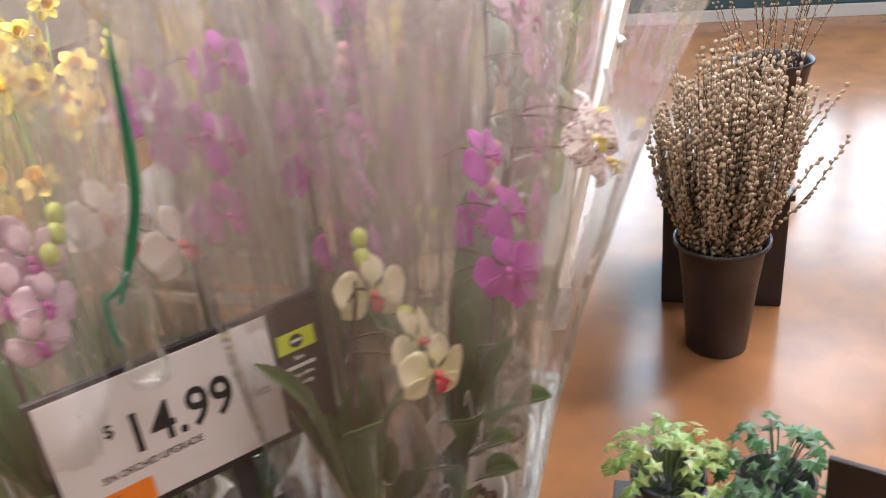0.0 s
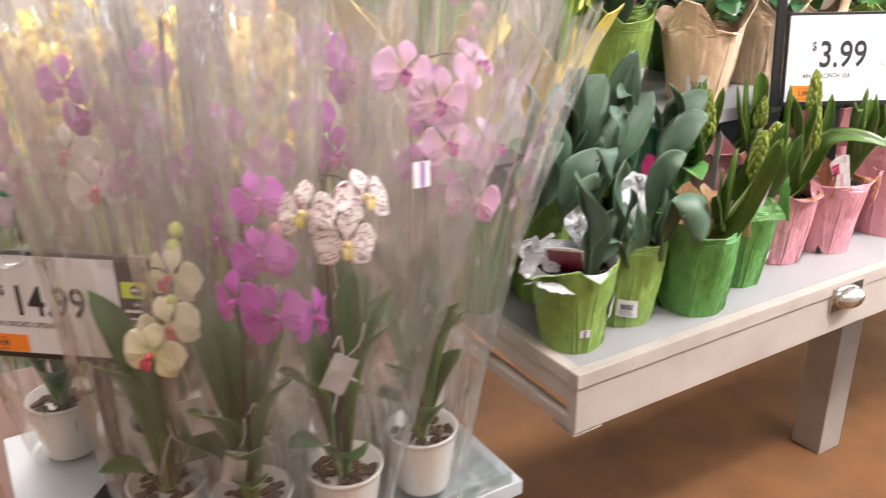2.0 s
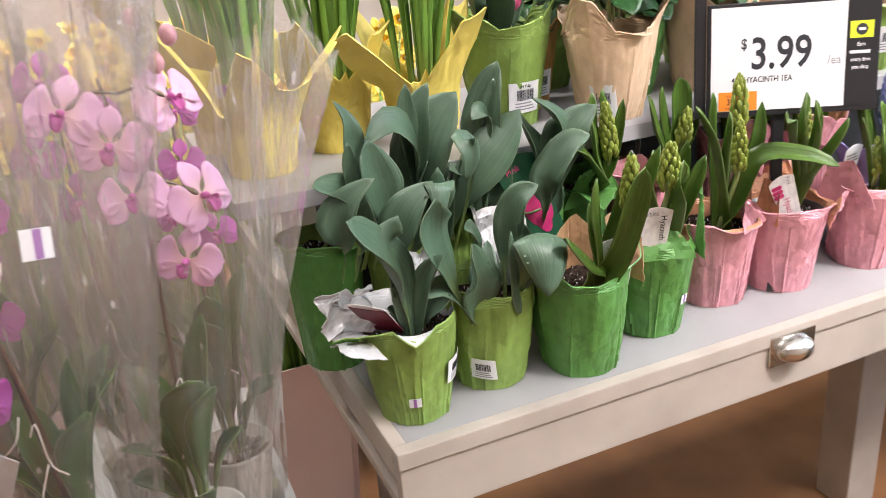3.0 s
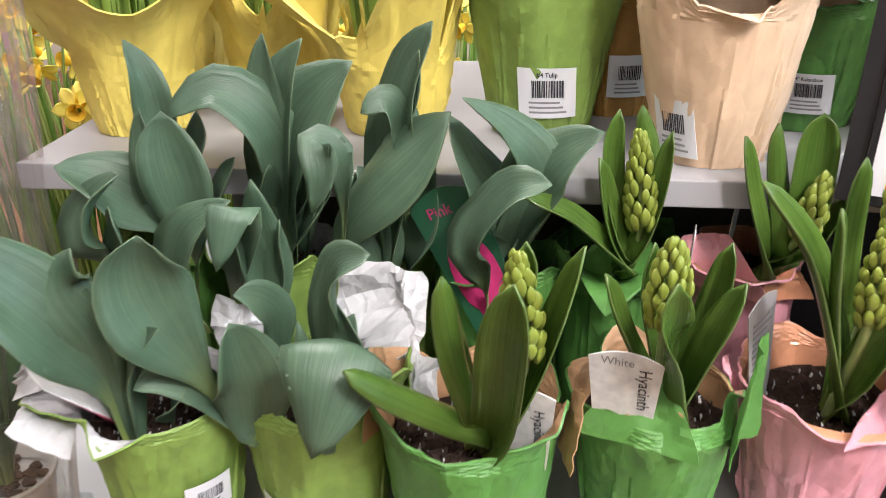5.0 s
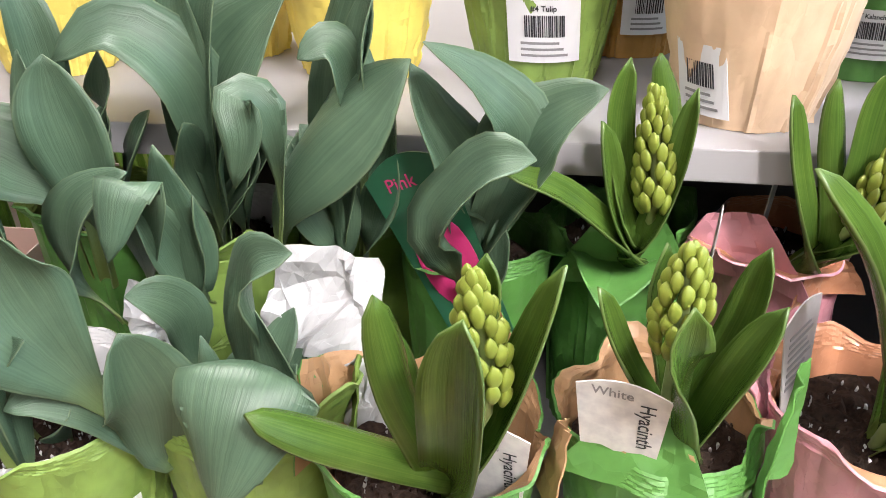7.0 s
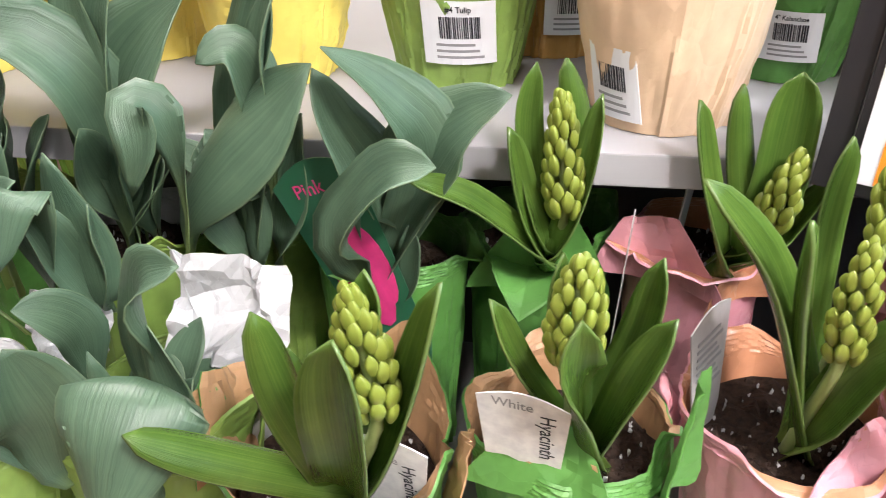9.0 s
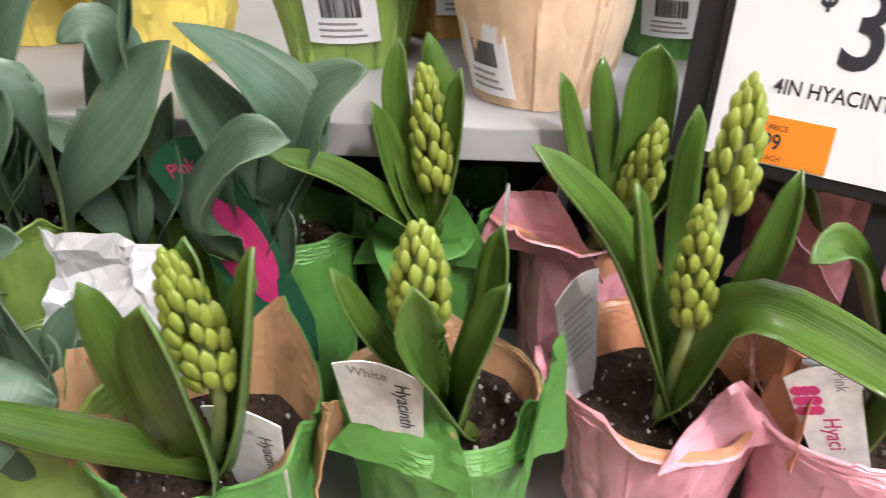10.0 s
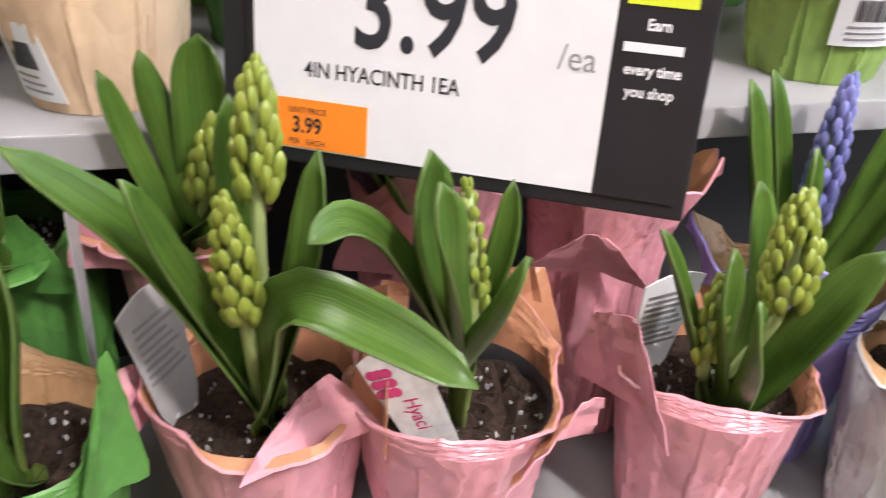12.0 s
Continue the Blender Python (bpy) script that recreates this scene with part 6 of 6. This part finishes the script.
orchid((-0.500, 0.115), "cream", [((-0.468, 0.09, 0.99), (-0.7, -0.6, 0.1)), ((-0.508, 0.03, 0.942), (-0.6, -0.7, 0)), ((-0.485, 0.05, 0.955), (-0.2, -0.9, 0.2))], 84, "cream and white orchid with red lips in a clear sleeve", 0.032, [(-0.455, 0.10, 1.034), (-0.46, 0.098, 1.018), (-0.478, 0.06, 0.975)], bud_m=M_OBUDG, lean=(-0.01, -0.02), top=0.60)
orchid((-0.475, 0.345), "white", [((-0.504, 0.235, 1.051), (-0.4, -0.9, 0.05)), ((-0.488, 0.30, 1.062), (-0.5, -0.85, 0.05)), ((-0.522, 0.285, 1.082), (-0.6, -0.75, 0.1)), ((-0.468, 0.315, 1.035), (-0.3, -0.9, 0.0))], 85, "white orchid with a red heart in a clear sleeve", 0.034, [(-0.560, 0.300, 1.085), (-0.552, 0.302, 1.098), (-0.575, 0.298, 1.075)], bud_m=M_OBUDG, lean=(-0.06, -0.08), top=0.60)
orchid((-0.575, 0.37), "blush", [((-0.582, 0.310, 1.075), (-0.6, -0.7, 0)), ((-0.596, 0.296, 1.045), (-0.5, -0.8, 0.1)), ((-0.604, 0.318, 1.052), (-0.8, -0.5, 0)), ((-0.608, 0.302, 1.018), (-0.6, -0.7, -0.2)), ((-0.590, 0.330, 1.095), (-0.8, -0.4, 0))], 86, "blush orchid with violet veins in a clear sleeve", 0.027, lean=(-0.06, -0.09), top=0.56)
orchid((-0.370, 0.175), "magenta", [((-0.36, 0.13, 1.035),), ((-0.405, 0.14, 1.0),), ((-0.34, 0.13, 1.08),), ((-0.385, 0.15, 1.12),), ((-0.355, 0.14, 0.97),), ((-0.42, 0.15, 1.08),)], 87, "magenta moth orchid in a clear sleeve", 0.030, [(-0.34, 0.14, 1.15), (-0.33, 0.14, 1.16)], lean=(0, -0.01), top=0.64)
orchid((-0.255, 0.195), "magenta", [((-0.25, 0.15, 1.07),), ((-0.28, 0.15, 1.12),), ((-0.225, 0.15, 1.15),), ((-0.26, 0.16, 1.19),)], 88, "magenta moth orchid in a clear sleeve", 0.030, lean=(0, -0.01), top=0.63)
orchid((-0.470, 0.245), "magenta", [((-0.46, 0.20, 1.12),), ((-0.50, 0.21, 1.14),), ((-0.44, 0.20, 1.18),), ((-0.52, 0.22, 1.17),), ((-0.47, 0.21, 1.06),)], 89, "magenta moth orchid in a clear sleeve", 0.030, lean=(0, -0.01), top=0.62)
orchid((-0.150, 0.165), "magenta", [((-0.15, 0.12, 1.10),), ((-0.165, 0.12, 1.05),), ((-0.13, 0.12, 1.02),), ((-0.145, 0.13, 1.15),)], 90, "magenta moth orchid in a clear sleeve", 0.026, lean=(0, -0.01), top=0.52, r1=0.10)

st = thing("orchid_stand", (-0.42, 0.18, 0), "pale grey board stand carrying the sleeved orchids", "stand")
part("shelf_board", box((-0.235, -0.19, STAND - 0.022), (0.328, 0.27, STAND), 0.002), M_PALEBOARD, st)
for x in (-0.22, 0.29):
    for y in (0.02, 0.20):
        part("leg", box((x, y, 0), (x + 0.02, y + 0.02, STAND - 0.0222), 0.002), M_PALEBOARD, st)
tray = thing("clear_tray", (-0.30, 0.10, STAND), "clear plastic drip tray under the orchid pots", "tray")
bm = box((-0.165, -0.105, 0.0005), (0.19, 0.12, 0.002))
for x0, y0, x1, y1 in ((-0.165, -0.108, 0.19, -0.105), (-0.165, 0.12, 0.19, 0.123), (-0.168, -0.108, -0.165, 0.123), (0.19, -0.108, 0.193, 0.123)):
    box((x0, y0, 0.0005), (x1, y1, 0.016), 0.0, bm)
part("tray_wall", bm, M_CLEAR, tray)

# green ribbon and the clear clip over the price sign
rb = thing("green_ribbon", (-0.602, 0.220, 1.034), "narrow green ribbon holding a clear plastic clip", "ribbon")
part("ribbon_band", blade_mesh(bmesh.new(), [(-0.004, 0.004, 0.02), (0.0, -0.014, 0.06), (0.001, -0.032, 0.112), (-0.013, -0.053, 0.215)], 0.0075, Vector((-0.5, -0.8, 0)), True, 0.2, 0.1, 4, 12, 2), M_GREENTAPE, rb)
part("ribbon_tail", blade_mesh(bmesh.new(), [(-0.006, 0.012, 0.03), (-0.010, 0.012, 0.01), (-0.006, 0.012, -0.02)], 0.005, Vector((-0.5, -0.8, 0)), True, 0.2, 0.1, 4, 8, 2), M_GREENTAPE, rb)
part("knot", blade_mesh(bmesh.new(), [(-0.012, 0.006, 0.028), (0.0, 0.0, 0.034), (0.012, 0.004, 0.026)], 0.006, Vector((0, -1, 0)), True, 0.3, 0.2, 5, 6, 2), M_GREENTAPE, rb)
part("clear_clip", lathe([(1.4 * q, 1.4 * w) for q, w in ((0.001, -0.036), (0.010, -0.034), (0.0115, -0.022), (0.009, -0.012), (0.0125, -0.004), (0.0135, 0.012), (0.0135, 0.022), (0.009, 0.030), (0.006, 0.033))], 18), M_CLEAR, rb, "clear plastic clip", True)

for nm, at, tilt in (("price_tag", (-0.35, -0.055, 0.92), 25), ("price_tag", (-0.475, 0.045, 0.86), -15), ("price_tag", (-0.445, 0.02, 0.80), 12)):
    tg = new(nm)
    tg.matrix_world = pose(*at, 0, 0, -30) @ pose(0, 0, 0, 0, tilt, 0)
    tagged(tg, "folded white paper tag tied inside an orchid sleeve", "price tag", "orchid tags")
    part("tag_paper", box((-0.012, -0.0006, -0.03), (0.012, 0.0006, 0.012)), M_WHITE, tg)
    part("tie", tube(bmesh.new(), [(0, 0, 0.012), (0.006, 0.002, 0.03), (0.002, 0.006, 0.05)], 0.0006, 0.0006, 4, 5), M_WIRE, tg)
sk = new("price_sticker")
sk.matrix_world = pose(-0.278, -0.092, 1.112, 0, 8, 18) @ pose(0, 0, 0, -8, 0, 0)
tagged(sk, "small white price sticker on the cellophane", "sticker")
part("sticker_paper", box((-0.011, -0.0005, -0.0115), (0.011, 0.0, 0.0115)), M_CARD, sk)
part("print_bar", box((-0.002, -0.0009, -0.011), (0.004, -0.0005, 0.011)), M_VIOLET, sk)

# ---- willow buckets, ivy, cut daffodils, cold case ----
M_TWIG = mat("willow_twig", (0.10, 0.06, 0.04), 0.6, var=0.2, scale=60, bump=0.1)
M_CATKIN = mat("willow_catkin", (0.40, 0.315, 0.225), 0.8, var=0.2, scale=120, bump=0.3, colour2=(0.25, 0.19, 0.13))
M_BUCKET = mat("black_bucket_plastic", (0.022, 0.018, 0.022), 0.4, var=0.15, scale=8, bump=0.03)
M_TUBPINK = mat("pale_pink_tub", (0.62, 0.50, 0.48), 0.4, var=0.05, scale=6, bump=0.02)
M_TUBMINT = mat("pale_mint_tub", (0.62, 0.68, 0.64), 0.4, var=0.05, scale=6, bump=0.02)
M_IVYV = mat("variegated_ivy", (0.24, 0.29, 0.085), 0.4, var=0.3, scale=55, bump=0.2, colour2=(0.10, 0.24, 0.05))
M_IVYG = mat("green_ivy", (0.045, 0.14, 0.05), 0.4, var=0.3, scale=55, bump=0.2)


def bucket(th, r0, r1, h):
    part("bucket", lathe([(0.001, 0.0), (r0 - 0.004, 0.0), (r0, 0.004), (r0 + (r1 - r0) * 0.5, h * 0.55), (r1, h - 0.02), (r1 + 0.012, h - 0.012), (r1 + 0.013, h), (r1 + 0.008, h), (r1 - 0.004, h - 0.03), (r0, 0.02), (0.001, 0.02)], 40), M_BUCKET, th, "black plastic flower bucket", True)


def willow(at, seed, twigs, r0, r1, h, high, spread, label):
    rnd = random.Random(seed)
    th = thing("willow_bucket", at, label, "bucket of branches", "willow buckets")
    bucket(th, r0, r1, h)
    verts, faces = [], []
    stems = bmesh.new()
    for i in range(twigs):
        a, q = rnd.uniform(0, 6.28), math.sqrt(rnd.random())
        d = Vector((math.cos(a), math.sin(a), 0))
        tall = high * (1.05 - 0.35 * q * q) * rnd.uniform(0.75, 1.05)
        p = [d * r0 * 0.5 * q + Vector((0, 0, 0.05)), d * r1 * 0.95 * q + Vector((0, 0, h)), d * (r1 * q + spread * q * rnd.uniform(0.5, 1.0)) + Vector((0, 0, h + tall))]
        if i % 9 == 0:
            reach = rnd.uniform(0.04, 0.24)
            p[2] += Vector((0.6 * reach, -0.8 * reach, rnd.uniform(-0.16, 0.04)))
        p.insert(2, (p[1] + p[2]) / 2 + d * spread * 0.12 * q)
        tube(stems, p, 0.0026, 0.0012, 4, 7)
        c = spline(p, 34)
        for k in range(9, 35):
            t = (c[min(k + 1, 34)] - c[k - 1]).normalized()
            e = (Vector((rnd.uniform(-1, 1), rnd.uniform(-1, 1), 0.3)).normalized() * 0.8 + t).normalized()
            x = e.orthogonal().normalized()
            y = e.cross(x)
            ln, rr = rnd.uniform(0.011, 0.017), rnd.uniform(0.0042, 0.0062)
            b = len(verts)
            o = c[k] + e * 0.002
            verts.append(o)
            for s, f in ((0.25, 0.85), (0.6, 1.0), (0.88, 0.6)):
                for m in range(5):
                    w = 1.2566 * m
                    verts.append(o + e * ln * s + (x * math.cos(w) + y * math.sin(w)) * rr * f)
            verts.append(o + e * ln)
            for m in range(5):
                m2 = (m + 1) % 5
                faces.append((b, b + 1 + m2, b + 1 + m))
                for j in (0, 1):
                    faces.append((b + 1 + 5 * j + m, b + 1 + 5 * j + m2, b + 6 + 5 * j + m2, b + 6 + 5 * j + m))
                faces.append((b + 11 + m, b + 11 + m2, b + 16))
    tagged(part("twig_mass", stems, M_TWIG, th), "many thin dark willow twigs", kind="stuff")
    me = bpy.data.meshes.new("catkin_mass")
    me.from_pydata([tuple(v) for v in verts], [], faces)
    me.materials.append(M_CATKIN)
    for p in me.polygons:
        p.use_smooth = True
    ob = new("catkin_mass", me)
    ob.parent = th
    tagged(ob, "many small silver-brown willow catkins", kind="stuff")
    return th


willow((1.0, -0.29, 0), 91, 270, 0.08, 0.110, 0.33, 0.47, 0.12, "bunch of pussy willow in a black flower bucket")
bn = thing("black_bin", (1.36, -0.31, 0), "square black plastic bin behind the willow bucket", "bin")
part("bin_wall", box((-0.15, -0.17, 0), (0.15, 0.17, 0.34), 0.008), M_BUCKET, bn)
part("bin_rim", box((-0.16, -0.18, 0.3402), (0.16, 0.18, 0.36), 0.005), M_BUCKET, bn)
willow((2.64, -0.57, 0), 92, 22, 0.11, 0.15, 0.36, 0.75, 0.2, "sparse willow branches in a black flower bucket")


def ivy(at, seed, m, label, n=70):
    rnd = random.Random(seed)
    th = thing("potted_ivy", at, label, "potted ivy", "ivy pots")
    part("pot", lathe([(0.001, 0.0), (0.04, 0.0), (0.055, 0.10), (0.059, 0.10), (0.059, 0.115), (0.053, 0.115), (0.05, 0.095), (0.001, 0.095)], 28), M_BLACK, th, "black nursery pot", True)
    bm = bmesh.new()
    for k in range(n):
        a, q = rnd.uniform(0, 6.28), math.sqrt(rnd.random())
        d = Vector((math.cos(a), math.sin(a), 0))
        c = d * 0.10 * q + Vector((0, 0, 0.12 + 0.075 * (1 - q * q) + rnd.uniform(-0.02, 0.02)))
        up = (Vector((0, 0, 1)) + d * 0.7 * q + Vector((rnd.uniform(-0.4, 0.4), rnd.uniform(-0.4, 0.4), 0))).normalized()
        rt = up.to_track_quat("Z", "Y").to_matrix()
        w = rnd.uniform(0, 6.28)
        sz = rnd.uniform(0.016, 0.026)
        tips = [(0, 1.0), (35, 0.45), (60, 0.85), (95, 0.42), (130, 0.62), (180, 0.25), (230, 0.62), (265, 0.42), (300, 0.85), (325, 0.45)]
        ce = bm.verts.new(c + up * 0.003)
        ring = [bm.verts.new(c + rt @ (Vector((math.sin(math.radians(t) + w), math.cos(math.radians(t) + w), -0.12 * f)) * sz * f)) for t, f in tips]
        for i in range(len(ring)):
            bm.faces.new((ce, ring[i], ring[(i + 1) % len(ring)]))
        tube(bm, [tuple(d * 0.02 * q + Vector((0, 0, 0.09))), tuple(c * 0.6 + Vector((0, 0, 0.045))), tuple(c)], 0.001, 0.0008, 3, 3)
    ob = part("ivy_leaves", bm, m, th)
    tagged(ob, "dense small lobed ivy leaves", kind="stuff")
    return th


lowst = thing("low_stand", (0.02, -0.24, 0), "low dark stand holding two pots of ivy", "stand")
part("stand_top", box((-0.09, -0.17, 0.27), (0.09, 0.17, 0.285), 0.002), M_BLACK, lowst)
for x, y in ((-0.085, -0.165), (0.07, -0.165), (-0.085, 0.15), (0.07, 0.15)):
    part("leg", box((x, y, 0), (x + 0.015, y + 0.015, 0.2698), 0.001), M_BLACK, lowst)
ivy((0.01, -0.16, 0.285), 95, M_IVYV, "variegated yellow-green ivy in a black pot")
ivy((0.02, -0.32, 0.285), 96, M_IVYG, "dark green ivy in a black pot")
es = thing("small_sign", (-0.06, -0.435, 0), "small black-framed card sign standing by the ivy", "price sign")
part("stem", box((-0.006, -0.006, 0), (0.006, 0.006, 0.44), 0.001), M_BLACK, es)
part("foot", box((-0.06, -0.06, 0), (0.06, 0.06, 0.008), 0.002), M_BLACK, es)
fr_ = part("frame", box((-0.06, -0.004, 0.0), (0.06, 0.004, 0.10), 0.001), M_BLACK, es)
fr_.matrix_basis = pose(0, 0, 0.42, -14, 0, 70)
cd_ = part("card", box((-0.055, -0.0056, 0.004), (0.055, -0.0042, 0.096)), M_CARD, es)
cd_.matrix_basis = pose(0, 0, 0.42, -14, 0, 70)


def flower_tub(at, seed, m, label, n=20):
    th = thing("flower_tub", at, label, "flower tub", "cut daffodil tubs")
    bm = bmesh.new()
    bmesh.ops.create_cube(bm, size=1.0)
    for v in bm.verts:
        k = 0.075 if v.co.z < 0 else 0.105
        v.co = Vector((math.copysign(k, v.co.x), math.copysign(k, v.co.y), 0.0 if v.co.z < 0 else 0.50))
    bmesh.ops.delete(bm, geom=[f for f in bm.faces if f.normal.z > 0.9 and f.calc_center_median().z > 0.4], context="FACES_ONLY")
    bmesh.ops.bevel(bm, geom=[e for e in bm.edges if abs(e.verts[0].co.z - e.verts[1].co.z) > 0.3], offset=0.02, segments=3, affect="EDGES")
    ob = part("tub", bm, m, th, smooth=False)
    so = ob.modifiers.new("thickness", "SOLIDIFY")
    so.thickness = 0.004
    daffodils(th, n, seed, 0.09, 0.88, 1.10, 0.10, 1.0)
    grass_blades(th, 26, seed + 1, 0.09, 0.7, 0.95, 0.08, 0.013)
    return th


TUBS = (((-0.50, 1.34), 0), ((-0.62, 1.62), 0), ((-0.33, 1.12), 1), ((-0.10, 1.15), 0), ((0.13, 1.18), 0), ((0.36, 1.2), 0), ((-0.36, 1.42), 0), ((-0.1, 1.42), 0), ((0.14, 1.45), 0), ((-0.75, 1.95), 0), ((-0.45, 1.75), 0), ((-0.15, 1.72), 0), ((-0.62, 1.05), 0), ((-0.20, 0.86), 0), ((0.06, 0.84), 0), ((-0.42, 0.92), 0))
for k, ((x, y), c) in enumerate(TUBS):
    flower_tub((x, y, 0), 120 + 3 * k, M_TUBMINT if c else M_TUBPINK, "cut yellow daffodils in a tall pale mint tub" if c else "cut yellow daffodils in a tall pale pink tub")

# lit cold case along the east wall
M_GLOW = bpy.data.materials.new("cold_case_light")
M_GLOW.use_nodes = True
gb = M_GLOW.node_tree.nodes["Principled BSDF"]
gb.inputs["Base Color"].default_value = (0.6, 0.8, 1, 1)
gb.inputs["Emission Color"].default_value = (0.62, 0.82, 1.0, 1)
gb.inputs["Emission Strength"].default_value = 15.0
cc = thing("cold_case", (5.4, -0.8, 0), "long lit cold case with a dark teal plinth", "cold case")
part("plinth", box((-0.35, -2.2, 0.08), (0.5, 2.2, 0.75), 0.01), M_TEAL, cc)
part("kick_strip", box((-0.37, -2.2, 0.0), (0.5, 2.2, 0.078), 0.003), M_PALEBOARD, cc, "pale kick strip")
part("back", box((0.4, -2.2, 0.7502), (0.5, 2.2, 2.3), 0.0), M_PALEBOARD, cc)
part("canopy", box((-0.35, -2.2, 2.3002), (0.5, 2.2, 2.5), 0.01), M_TEAL, cc)
for k in range(3):
    part("light_panel", box((0.36, -2.1 + 1.43 * k, 1.0), (0.398, -2.1 + 1.43 * k + 1.3, 2.25), 0.0), M_GLOW, cc, "bright cool light panel")
pp = thing("shop_post", (5.0, -1.9, 0), "square brown wooden post by the cold case", "post")
part("post_body", box((-0.1, -0.3, 0), (0.0, 0.0, 4.19), 0.005), M_WALL, pp)

# unseen glowing panel over the cold case, added for the floor's bluish glare
M_GLAREPANE = bpy.data.materials.new("bright_window_daylight")
M_GLAREPANE.use_nodes = True
gb = M_GLAREPANE.node_tree.nodes["Principled BSDF"]
gb.inputs["Emission Color"].default_value = (0.58, 0.80, 1.0, 1)
gb.inputs["Emission Strength"].default_value = 16.0
w1 = tagged(part("window_1", box((5.94, -3.2, 2.58), (5.998, 2.0, 4.14), 0.0), M_PALEBOARD), "unseen glowing panel with a pale frame, added for cool floor glare", "window", kind="structure")
for k in range(4):
    part("pane", box((5.93, -3.14 + 1.28 * k, 2.64), (5.938, -3.14 + 1.28 * k + 1.2, 4.08), 0.0), M_GLAREPANE, w1)
